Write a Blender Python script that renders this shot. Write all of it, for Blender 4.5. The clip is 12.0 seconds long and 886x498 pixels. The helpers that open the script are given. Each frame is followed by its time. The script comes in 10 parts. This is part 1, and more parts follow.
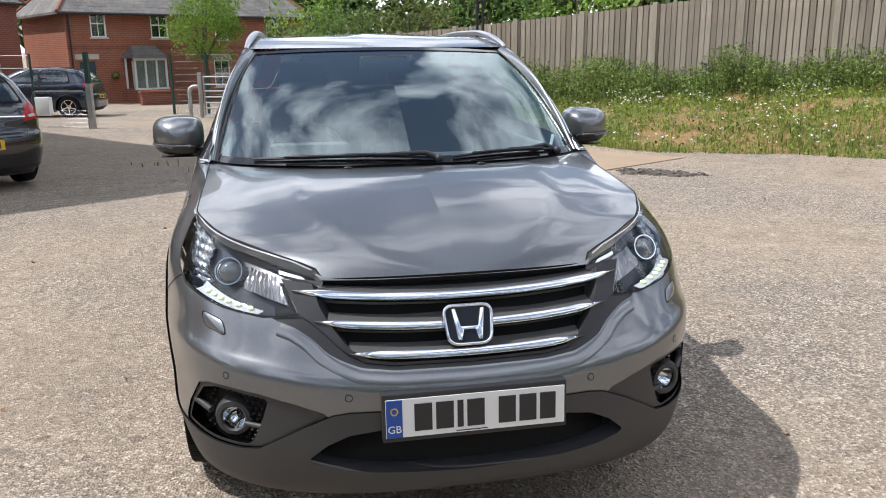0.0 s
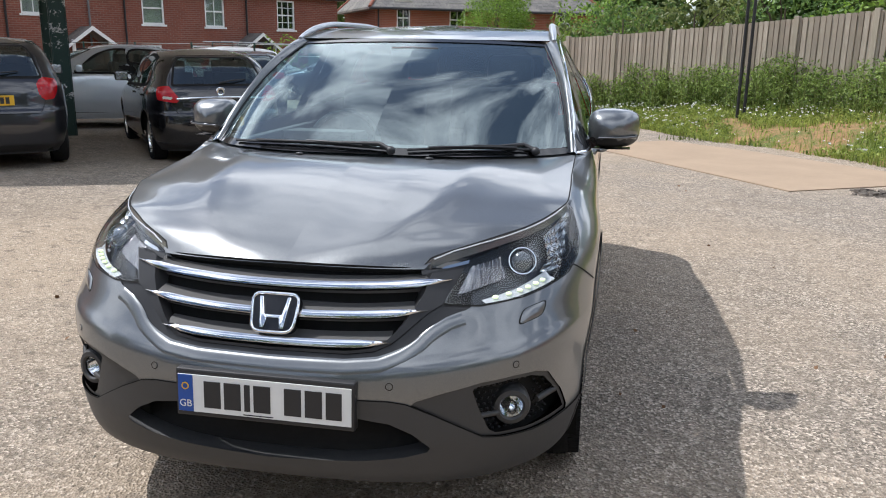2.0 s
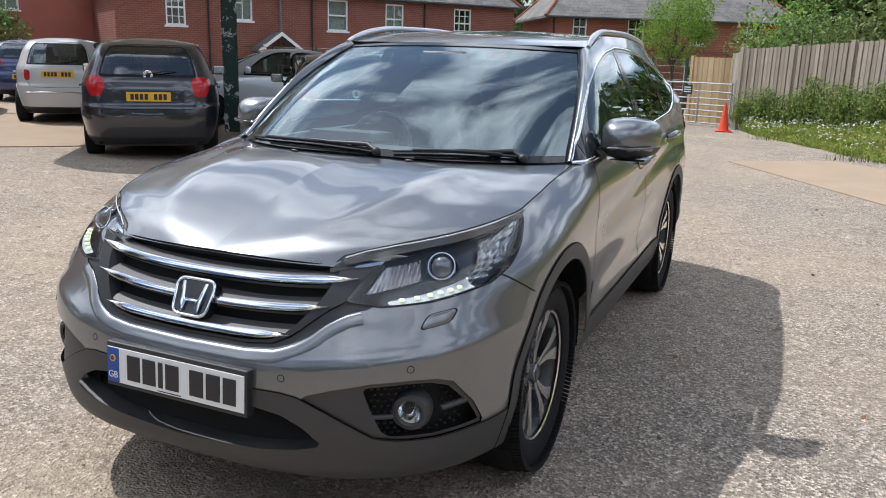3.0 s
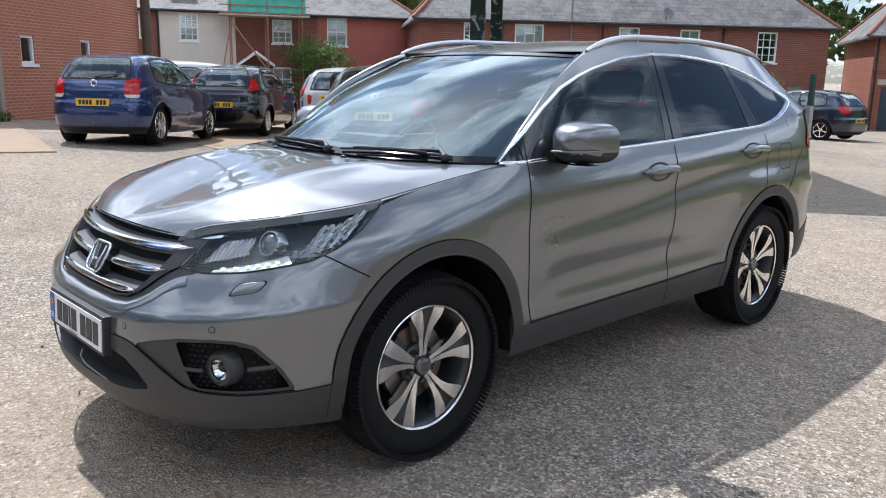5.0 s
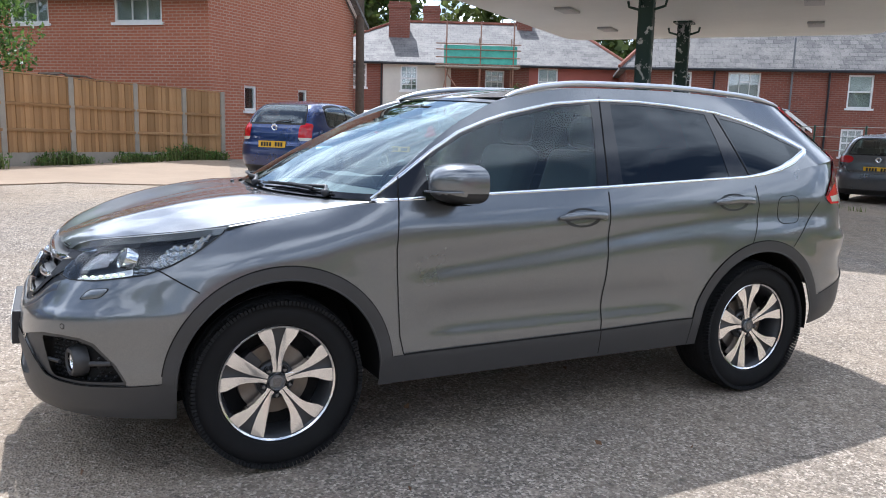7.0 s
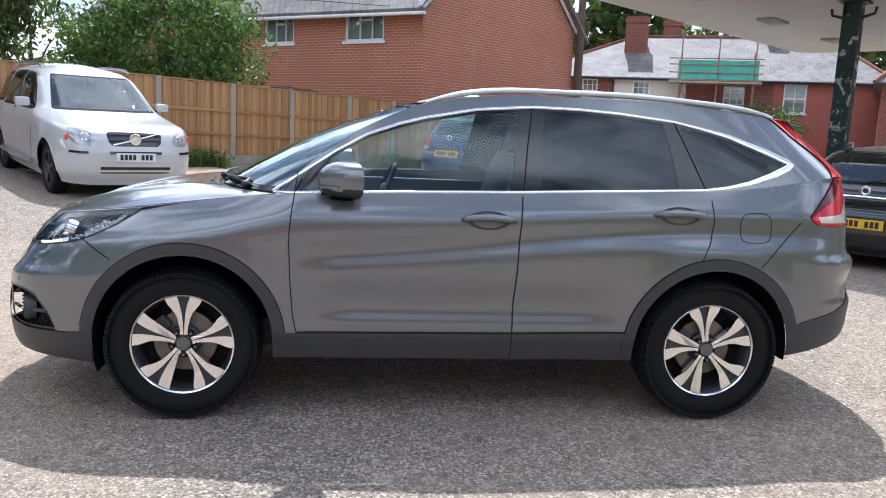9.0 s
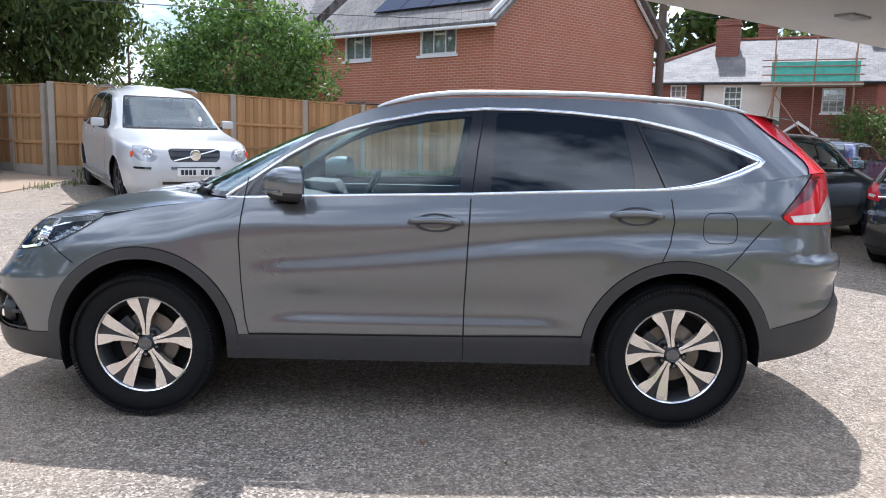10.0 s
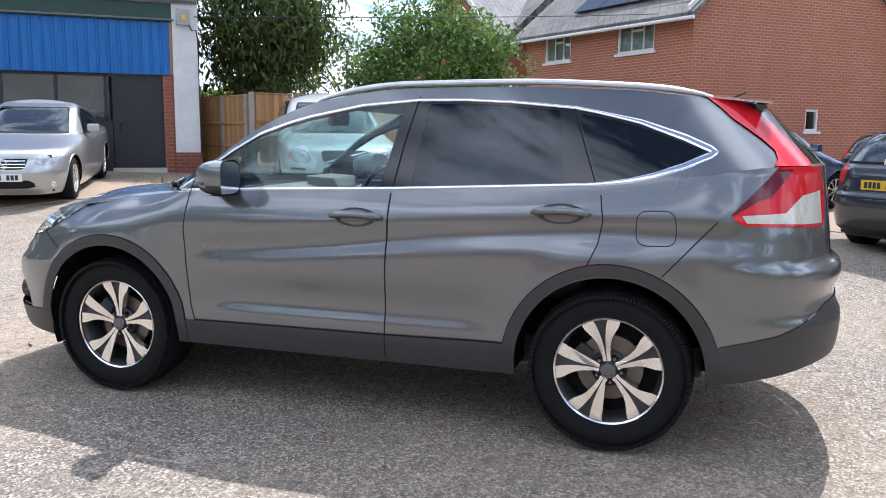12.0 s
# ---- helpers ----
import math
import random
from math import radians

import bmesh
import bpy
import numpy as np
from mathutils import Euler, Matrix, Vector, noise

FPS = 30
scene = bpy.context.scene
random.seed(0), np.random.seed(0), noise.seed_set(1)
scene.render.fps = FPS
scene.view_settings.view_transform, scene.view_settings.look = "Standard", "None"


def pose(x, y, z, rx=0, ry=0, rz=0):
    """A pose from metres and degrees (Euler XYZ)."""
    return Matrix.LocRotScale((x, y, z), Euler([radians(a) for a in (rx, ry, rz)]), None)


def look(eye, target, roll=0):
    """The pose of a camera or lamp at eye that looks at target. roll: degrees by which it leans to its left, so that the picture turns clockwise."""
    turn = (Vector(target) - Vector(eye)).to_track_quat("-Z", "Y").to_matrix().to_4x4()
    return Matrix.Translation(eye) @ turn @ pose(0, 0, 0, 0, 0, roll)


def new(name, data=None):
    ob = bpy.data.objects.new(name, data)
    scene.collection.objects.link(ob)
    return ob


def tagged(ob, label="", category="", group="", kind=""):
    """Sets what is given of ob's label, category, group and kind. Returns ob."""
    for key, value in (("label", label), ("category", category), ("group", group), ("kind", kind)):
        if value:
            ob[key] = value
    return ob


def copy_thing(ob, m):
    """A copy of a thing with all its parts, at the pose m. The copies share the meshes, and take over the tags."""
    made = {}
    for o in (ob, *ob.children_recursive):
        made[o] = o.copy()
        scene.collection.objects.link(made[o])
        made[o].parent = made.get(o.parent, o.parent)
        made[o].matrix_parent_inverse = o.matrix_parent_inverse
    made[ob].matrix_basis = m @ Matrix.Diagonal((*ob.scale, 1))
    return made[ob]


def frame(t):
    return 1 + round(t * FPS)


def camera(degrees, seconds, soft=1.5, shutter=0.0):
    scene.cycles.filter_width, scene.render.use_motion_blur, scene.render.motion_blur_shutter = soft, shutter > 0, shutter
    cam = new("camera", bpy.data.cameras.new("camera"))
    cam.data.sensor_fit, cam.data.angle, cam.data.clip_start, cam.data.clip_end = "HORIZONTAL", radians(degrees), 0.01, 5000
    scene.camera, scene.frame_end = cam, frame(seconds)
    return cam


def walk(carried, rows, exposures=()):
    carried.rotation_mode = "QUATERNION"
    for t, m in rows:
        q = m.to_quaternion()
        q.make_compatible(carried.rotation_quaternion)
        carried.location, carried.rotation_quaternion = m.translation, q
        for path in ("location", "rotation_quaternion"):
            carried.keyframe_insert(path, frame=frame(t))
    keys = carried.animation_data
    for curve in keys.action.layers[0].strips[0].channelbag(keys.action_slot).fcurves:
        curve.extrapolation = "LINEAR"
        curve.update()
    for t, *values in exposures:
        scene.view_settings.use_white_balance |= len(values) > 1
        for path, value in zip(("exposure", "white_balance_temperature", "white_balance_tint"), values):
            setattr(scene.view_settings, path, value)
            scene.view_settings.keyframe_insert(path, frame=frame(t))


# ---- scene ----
cam = camera(58.4, 12.0, soft=1.0)
PATH = [
    (0, (-0.485, -2.969, 1.524), (-0.112, -1.064, 1.044), -0.5),
    (0.5, (-0.153, -3.032, 1.538), (0.042, -1.099, 1.061), -0.6),
    (1, (0.183, -3.057, 1.534), (0.208, -1.117, 1.048), -0.5),
    (1.5, (0.506, -2.962, 1.526), (0.345, -1.032, 1.028), -0.0),
    (2, (0.871, -2.897, 1.508), (0.513, -0.991, 1.018), 0.8),
    (2.5, (1.262, -2.818, 1.503), (0.714, -0.959, 1.009), 1.8),
    (3, (1.603, -2.651, 1.502), (0.82, -0.873, 1.023), 1.7),
    (3.5, (2.009, -2.533, 1.487), (1.047, -0.841, 1.026), 1.6),
    (3.7, (2.148, -2.49, 1.489), (1.116, -0.838, 1.036), 2.0),
    (5.3, (3.068, -1.716, 1.416), (1.583, -0.442, 1.0), 0.8),
    (5.5, (3.159, -1.606, 1.412), (1.639, -0.372, 1.004), 0.9),
    (6, (3.443, -1.36, 1.426), (1.839, -0.226, 1.054), 0.7),
    (6.5, (3.733, -1.104, 1.426), (2.039, -0.092, 1.1), 0.5),
    (7, (3.905, -0.783, 1.436), (2.135, 0.092, 1.116), 1.5),
    (7.2, (3.992, -0.651, 1.439), (2.2, 0.177, 1.119), 1.6),
    (8.8, (4.544, 0.547, 1.426), (2.594, 0.873, 1.125), 2.8),
    (9, (4.605, 0.713, 1.437), (2.646, 0.978, 1.133), 2.7),
    (9.5, (4.664, 1.072, 1.417), (2.692, 1.221, 1.118), 2.0),
    (10, (4.664, 1.449, 1.412), (2.684, 1.459, 1.132), 1.3),
    (10.5, (4.653, 1.847, 1.4), (2.677, 1.704, 1.129), 0.6),
    (11, (4.564, 2.196, 1.373), (2.599, 1.929, 1.114), 0.3),
    (11.5, (4.421, 2.564, 1.378), (2.483, 2.145, 1.123), 0.7),
    (12, (4.308, 2.94, 1.379), (2.419, 2.345, 1.1), 0.5),
]
walk(cam, [(t, look(eye, target, roll)) for t, eye, target, roll in PATH],
     [(0, 0.02, 6200, 12), (2.5, 0.02, 6050, 11), (5.5, 0.25, 5750, 11), (9.5, 0.42, 5700, 13), (12, 0.46, 5700, 13)])

# ---------- world, sun, exposure ----------
SUN = Vector((-0.64, 0.10, 1.0)).normalized()          # towards the sun


def build_world():
    w = bpy.data.worlds.new("world")
    scene.world = w
    w.use_nodes = True
    nt = w.node_tree
    nt.nodes.clear()
    out = nt.nodes.new("ShaderNodeOutputWorld")
    bg = nt.nodes.new("ShaderNodeBackground")
    sky = nt.nodes.new("ShaderNodeTexSky")
    sky.sky_type = "NISHITA"
    sky.sun_disc = False
    sky.sun_elevation = math.asin(SUN.z)
    sky.sun_rotation = math.atan2(SUN.x, SUN.y)
    sky.altitude, sky.air_density, sky.dust_density, sky.ozone_density = 50, 1.0, 1.2, 1.0
    # broken fair-weather cloud over the whole sky
    co = nt.nodes.new("ShaderNodeTexCoord")
    sep = nt.nodes.new("ShaderNodeSeparateXYZ")
    nt.links.new(co.outputs["Generated"], sep.inputs[0])
    up = nt.nodes.new("ShaderNodeMath"); up.operation = "MAXIMUM"; up.inputs[1].default_value = 0.0
    nt.links.new(sep.outputs[2], up.inputs[0])
    add = nt.nodes.new("ShaderNodeMath"); add.operation = "ADD"; add.inputs[1].default_value = 0.22
    nt.links.new(up.outputs[0], add.inputs[0])
    div = nt.nodes.new("ShaderNodeVectorMath"); div.operation = "DIVIDE"
    comb = nt.nodes.new("ShaderNodeCombineXYZ")
    for i in range(3):
        nt.links.new(add.outputs[0], comb.inputs[i])
    nt.links.new(co.outputs["Generated"], div.inputs[0]); nt.links.new(comb.outputs[0], div.inputs[1])
    flat = nt.nodes.new("ShaderNodeMapping"); flat.inputs["Scale"].default_value = (1, 1, 0.15)
    flat.inputs["Location"].default_value = (4.82, 12.72, 0)
    nt.links.new(div.outputs[0], flat.inputs[0])
    n1 = nt.nodes.new("ShaderNodeTexNoise"); n1.inputs["Scale"].default_value = 2.1
    n1.inputs["Detail"].default_value = 9; n1.inputs["Roughness"].default_value = 0.58; n1.inputs["Distortion"].default_value = 0.5
    nt.links.new(flat.outputs[0], n1.inputs["Vector"])
    ramp = nt.nodes.new("ShaderNodeValToRGB")
    ramp.color_ramp.elements[0].position, ramp.color_ramp.elements[1].position = 0.455, 0.565
    ramp.color_ramp.elements[0].color = (0.05, 0.05, 0.05, 1)
    nt.links.new(n1.outputs[0], ramp.inputs[0])
    mix = nt.nodes.new("ShaderNodeMix"); mix.data_type = "RGBA"
    # cloud tops are bright, their thick parts grey
    n2 = nt.nodes.new("ShaderNodeTexNoise"); n2.inputs["Scale"].default_value = 4.3
    n2.inputs["Detail"].default_value = 6; n2.inputs["Roughness"].default_value = 0.6
    nt.links.new(flat.outputs[0], n2.inputs["Vector"])
    tone = nt.nodes.new("ShaderNodeValToRGB")
    tone.color_ramp.elements[0].position, tone.color_ramp.elements[1].position = 0.36, 0.62
    tone.color_ramp.elements[0].color, tone.color_ramp.elements[1].color = (10.0, 10.7, 11.8, 1), (20.0, 20.3, 20.6, 1)
    nt.links.new(n2.outputs[0], tone.inputs[0])
    nt.links.new(tone.outputs[0], mix.inputs["B"])
    nt.links.new(ramp.outputs[0], mix.inputs["Factor"]); nt.links.new(sky.outputs[0], mix.inputs["A"])
    nt.links.new(mix.outputs["Result"], bg.inputs[0])
    bg.inputs[1].default_value = SKY_STRENGTH
    nt.links.new(bg.outputs[0], out.inputs[0])
    lamp = bpy.data.lights.new("sun", "SUN")
    lamp.energy, lamp.angle, lamp.color = SUN_STRENGTH, radians(0.6), (1.0, 0.955, 0.89)
    s = new("sun", lamp)
    s.matrix_basis = look(SUN * 40, (0, 0, 0))


SKY_STRENGTH, SUN_STRENGTH = 0.11, 4.9
build_world()

# ---------- materials ----------
class Nodes:
    """A small helper to write node materials in short lines."""
    def __init__(self, name):
        self.m = bpy.data.materials.new(name)
        self.m.use_nodes = True
        self.t = self.m.node_tree
        self.b = self.t.nodes["Principled BSDF"]
        self.out = self.t.nodes["Material Output"]

    def n(self, kind, **inputs):
        node = self.t.nodes.new(kind)
        if "operation" in inputs: node.operation = inputs.pop("operation")
        if "blend_type" in inputs: node.blend_type = inputs.pop("blend_type")
        if "data_type" in inputs: node.data_type = inputs.pop("data_type")
        if "feature" in inputs: node.feature = inputs.pop("feature")
        for k, v in inputs.items():
            sock = node.inputs[int(k[1:])] if k[0] == "i" and k[1:].isdigit() else node.inputs[k]
            self.put(sock, v)
        return node

    def put(self, sock, v):
        if isinstance(v, bpy.types.NodeSocket):
            self.t.links.new(v, sock)
        elif isinstance(v, tuple) and len(v) == 3 and sock.type == "RGBA":
            sock.default_value = (*v, 1)
        else:
            sock.default_value = v

    def set(self, **kw):
        for k, v in kw.items():
            self.put(self.b.inputs[k.replace("_", " ")], v)
        return self

    def coords(self, scale=(1, 1, 1), which="Object", loc=(0, 0, 0), rot=(0, 0, 0)):
        c = self.t.nodes.new("ShaderNodeTexCoord")
        mp = self.n("ShaderNodeMapping")
        mp.inputs["Scale"].default_value, mp.inputs["Location"].default_value, mp.inputs["Rotation"].default_value = scale, loc, rot
        self.t.links.new(c.outputs[which], mp.inputs[0])
        return mp.outputs[0]

    def noise(self, vec, scale, detail=4, rough=0.55, dist=0.0):
        return self.n("ShaderNodeTexNoise", Vector=vec, Scale=scale, Detail=detail, Roughness=rough, Distortion=dist).outputs[0]

    def ramp(self, fac, stops):
        r = self.n("ShaderNodeValToRGB", i0=fac)
        e = r.color_ramp.elements
        while len(e) < len(stops):
            e.new(0.5)
        for el, (p, c) in zip(e, stops):
            el.position = p
            el.color = (*c, 1) if isinstance(c, tuple) else (c, c, c, 1)
        return r.outputs[0]

    def mix(self, fac, a, b, mode="MIX"):
        m = self.n("ShaderNodeMix", data_type="RGBA")
        m.blend_type = mode
        self.put(m.inputs["Factor"], fac); self.put(m.inputs["A"], a); self.put(m.inputs["B"], b)
        return m.outputs["Result"]

    def math(self, op, a, b=0.0):
        m = self.n("ShaderNodeMath", operation=op)
        self.put(m.inputs[0], a); self.put(m.inputs[1], b)
        return m.outputs[0]

    def bump(self, height, strength=0.3, dist=0.01):
        b = self.n("ShaderNodeBump", Height=height, Strength=strength, Distance=dist)
        self.t.links.new(b.outputs[0], self.b.inputs["Normal"])
        return self


def plain(name, color, rough=0.5, metal=0.0, var=0.12, scale=6.0, bump=0.0, bscale=60.0, coat=0.0, spec=0.5):
    """A surface of one colour with wear at two scales."""
    k = Nodes(name)
    v = k.coords()
    big, small = k.noise(v, scale, 4), k.noise(v, scale * 9, 5, 0.65)
    f = k.math("ADD", k.math("MULTIPLY", big, 0.6), k.math("MULTIPLY", small, 0.4))
    dark = tuple(c * (1 - var) for c in color)
    light = tuple(min(1, c * (1 + var)) for c in color)
    k.set(Base_Color=k.ramp(f, [(0.3, dark), (0.7, light)]), Metallic=metal, Specular_IOR_Level=spec,
          Roughness=k.math("ADD", k.math("MULTIPLY", small, 0.16), rough - 0.08))
    if coat:
        k.set(Coat_Weight=coat, Coat_Roughness=0.03)
    if bump:
        k.bump(k.noise(v, bscale, 4), bump, 0.004)
    return k.m


def brick_mat(name, a, b, mortar, tint=0.5, scale_len=0.225, row=0.075):
    k = Nodes(name)
    c = k.t.nodes.new("ShaderNodeTexCoord")
    # lay the bond along whichever wall direction the face runs: u from x and y, v from z
    s = k.n("ShaderNodeSeparateXYZ", i0=c.outputs["Object"])
    u = k.math("ADD", s.outputs[0], s.outputs[1])
    uv = k.n("ShaderNodeCombineXYZ", i0=u, i1=s.outputs[2], i2=0.0)
    br = k.n("ShaderNodeTexBrick", Vector=uv.outputs[0], Color1=a, Color2=b, Mortar=mortar, Scale=1.0)
    br.inputs["Mortar Size"].default_value = 0.011
    br.inputs["Mortar Smooth"].default_value = 0.1
    br.inputs["Bias"].default_value = -0.1
    br.inputs["Brick Width"].default_value = scale_len
    br.inputs["Row Height"].default_value = row
    v = k.coords()
    blot = k.noise(v, 0.9, 5, 0.6)
    fine = k.noise(v, 45, 5, 0.7)
    col = k.mix(k.ramp(blot, [(0.35, 0.0), (0.7, 0.45)]), br.outputs[0], tuple(x * tint for x in a))
    col = k.mix(0.35, col, k.ramp(fine, [(0.3, tuple(x * 0.55 for x in b)), (0.7, tuple(min(1, x * 1.4) for x in a))]))
    k.set(Base_Color=col, Roughness=0.88, Specular_IOR_Level=0.25)
    k.bump(k.math("SUBTRACT", k.math("MULTIPLY", fine, 0.3), br.outputs[1]), 0.5, 0.01)
    return k.m


def slate_mat(name, a, b, lichen):
    k = Nodes(name)
    v = k.coords()
    s = k.n("ShaderNodeSeparateXYZ", i0=v)
    uv = k.n("ShaderNodeCombineXYZ", i0=s.outputs[0], i1=s.outputs[1], i2=0.0)
    br = k.n("ShaderNodeTexBrick", Vector=uv.outputs[0], Color1=a, Color2=b, Mortar=tuple(x * 0.4 for x in a), Scale=1.0)
    br.inputs["Mortar Size"].default_value = 0.008
    br.inputs["Brick Width"].default_value = 0.3
    br.inputs["Row Height"].default_value = 0.19
    blot, fine = k.noise(v, 1.3, 6, 0.65), k.noise(v, 14, 5, 0.7)
    f = k.math("ADD", k.math("MULTIPLY", blot, 0.55), k.math("MULTIPLY", fine, 0.45))
    k.set(Base_Color=k.mix(k.ramp(f, [(0.45, 0.0), (0.62, 0.75)]), br.outputs[0], lichen), Roughness=0.7)
    k.bump(k.math("SUBTRACT", k.math("MULTIPLY", fine, 0.4), br.outputs[1]), 0.6, 0.015)
    return k.m


def glass_mat(name, tint, rough=0.0, ior=1.5, sheen=(1, 1, 1)):
    """Thin glass: clear with a tint, mirrored by Fresnel."""
    k = Nodes(name)
    k.t.nodes.remove(k.b)
    tr = k.n("ShaderNodeBsdfTransparent", Color=tint)
    gl = k.n("ShaderNodeBsdfGlossy", Color=sheen, Roughness=rough)
    f0 = ((ior - 1) / (ior + 1)) ** 2
    lw = k.n("ShaderNodeLayerWeight", Blend=0.5)
    fac = k.math("ADD", k.math("MULTIPLY", k.math("POWER", lw.outputs["Facing"], 5.0), 1 - f0), f0)
    mx = k.n("ShaderNodeMixShader", i0=fac, i1=tr.outputs[0], i2=gl.outputs[0])
    k.t.links.new(mx.outputs[0], k.out.inputs[0])
    return k.m


def paint_mat(name, base, flake=0.35, metal=0.55, rough=0.28):
    """Metallic car paint under clear lacquer, with dust and faint swirl."""
    k = Nodes(name)
    v = k.coords()
    dust = k.noise(v, 2.2, 6, 0.6)
    fl = k.n("ShaderNodeTexVoronoi", Vector=v, Scale=900.0).outputs["Color"]
    sp = k.n("ShaderNodeSeparateColor", i0=fl).outputs[0]
    col = k.ramp(sp, [(0.0, tuple(c * (1 - flake) for c in base)), (1.0, tuple(min(1, c * (1 + flake)) for c in base))])
    k.set(Base_Color=col, Metallic=metal, Roughness=k.math("ADD", k.math("MULTIPLY", dust, 0.10), rough - 0.05), Coat_Weight=1.0,
          Coat_Roughness=k.ramp(dust, [(0.35, 0.01), (0.8, 0.04)]), Coat_IOR=1.6)
    return k.m


M = {}
M["brick_new"] = brick_mat("brick_new", (0.44, 0.155, 0.088), (0.34, 0.115, 0.066), (0.52, 0.42, 0.33), 0.8)
M["brick_old"] = brick_mat("brick_old", (0.26, 0.088, 0.058), (0.165, 0.056, 0.042), (0.27, 0.2, 0.16), 0.55)
M["brick_house"] = brick_mat("brick_house", (0.34, 0.112, 0.062), (0.24, 0.075, 0.046), (0.33, 0.25, 0.19), 0.6)
M["slate"] = slate_mat("slate", (0.085, 0.08, 0.078), (0.16, 0.15, 0.142), (0.24, 0.222, 0.20))
M["slate_dark"] = slate_mat("slate_dark", (0.10, 0.095, 0.09), (0.15, 0.14, 0.13), (0.24, 0.22, 0.19))
M["tile_red"] = plain("tile_red", (0.23, 0.075, 0.045), 0.8, var=0.3, scale=3)
M["white_paint"] = plain("white_paint", (0.78, 0.78, 0.76), 0.45, var=0.05)
M["render_cream"] = plain("render_cream", (0.62, 0.58, 0.50), 0.85, var=0.08, scale=1.5, bump=0.25)
M["render_red"] = plain("render_red", (0.36, 0.115, 0.085), 0.85, var=0.12, scale=1.5, bump=0.25)
M["render_white"] = plain("render_white", (0.62, 0.62, 0.60), 0.8, var=0.16, scale=1.2, bump=0.3)
M["stone_lintel"] = plain("stone_lintel", (0.48, 0.44, 0.37), 0.85, var=0.12)
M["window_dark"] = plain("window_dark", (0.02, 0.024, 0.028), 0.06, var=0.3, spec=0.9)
M["curtain"] = plain("curtain", (0.5, 0.5, 0.47), 0.9, var=0.12, scale=9)
M["lead"] = plain("lead", (0.16, 0.165, 0.17), 0.6, var=0.15)
M["black_plastic"] = plain("black_plastic", (0.018, 0.018, 0.02), 0.5, var=0.2)
M["green_paint"] = plain("green_paint", (0.012, 0.045, 0.032), 0.42, var=0.25)
M["steel_galv"] = plain("steel_galv", (0.42, 0.43, 0.43), 0.45, metal=0.8, var=0.18)
M["timber_new"] = None

# ---------- mesh tools ----------
def box(bm, x0, x1, y0, y1, z0, z1, m=None):
    v = [bm.verts.new(c) for c in ((x0, y0, z0), (x1, y0, z0), (x1, y1, z0), (x0, y1, z0), (x0, y0, z1), (x1, y0, z1), (x1, y1, z1), (x0, y1, z1))]
    if m is not None:
        for q in v:
            q.co = m @ q.co
    for f in ((3, 2, 1, 0), (4, 5, 6, 7), (0, 1, 5, 4), (1, 2, 6, 5), (2, 3, 7, 6), (3, 0, 4, 7)):
        bm.faces.new([v[i] for i in f])
    return v


def prism(bm, poly, axis, a, b, m=None):
    """A plate: the outline poly drawn in the two axes other than axis, from a to b along it."""
    def place(p, t):
        c = {"x": (t, p[0], p[1]), "y": (p[0], t, p[1]), "z": (p[0], p[1], t)}[axis]
        return m @ Vector(c) if m is not None else Vector(c)
    lo, hi = [bm.verts.new(place(p, a)) for p in poly], [bm.verts.new(place(p, b)) for p in poly]
    n = len(poly)
    faces = [bm.faces.new(lo[::-1]), bm.faces.new(hi)]
    for i in range(n):
        faces.append(bm.faces.new((lo[i], lo[(i + 1) % n], hi[(i + 1) % n], hi[i])))
    return faces


def tube(bm, path, r, sides=8, closed=False, flat=1.0, caps=True):
    """A round bar along a path of points. r: one radius or one per point."""
    pts = [Vector(p) for p in path]
    n = len(pts)
    rings, up = [], None
    for i, p in enumerate(pts):
        d = (pts[(i + 1) % n] - pts[i - 1]) if closed or 0 < i < n - 1 else (pts[1] - pts[0] if i == 0 else pts[-1] - pts[-2])
        d.normalize()
        if up is None or abs(up.dot(d)) > 0.95:
            up = Vector((0, 0, 1)) if abs(d.z) < 0.9 else Vector((1, 0, 0))
        a = d.cross(up).normalized()
        up = a.cross(d).normalized()
        q = r[i] if isinstance(r, (list, tuple)) else r
        rings.append([bm.verts.new(p + a * math.cos(2 * math.pi * k / sides) * q + up * math.sin(2 * math.pi * k / sides) * q * flat) for k in range(sides)])
    for i in range(n if closed else n - 1):
        A, B = rings[i], rings[(i + 1) % n]
        for k in range(sides):
            bm.faces.new((A[k], A[(k + 1) % sides], B[(k + 1) % sides], B[k]))
    if caps and not closed:
        bm.faces.new(rings[0][::-1]); bm.faces.new(rings[-1])
    return rings


def lathe(bm, profile, steps=32, m=None, close=False):
    """Turn a profile of (radius, height) round z."""
    rings = []
    for k in range(steps):
        a = 2 * math.pi * k / steps
        ring = []
        for r, h in profile:
            c = Vector((r * math.cos(a), r * math.sin(a), h))
            ring.append(bm.verts.new(m @ c if m is not None else c))
        rings.append(ring)
    for k in range(steps):
        A, B = rings[k], rings[(k + 1) % steps]
        for i in range(len(profile) - (0 if close else 1)):
            j = (i + 1) % len(profile)
            try:
                bm.faces.new((A[i], B[i], B[j], A[j]))
            except ValueError:
                pass


def blob(bm, c, r, sub=2, squash=(1, 1, 1), jag=0.0):
    res = bmesh.ops.create_icosphere(bm, subdivisions=sub, radius=1.0)
    for v in res["verts"]:
        k = 1 + jag * noise.noise(v.co * 2.3 + Vector(c))
        v.co = Vector((v.co.x * r * squash[0] * k, v.co.y * r * squash[1] * k, v.co.z * r * squash[2] * k)) + Vector(c)


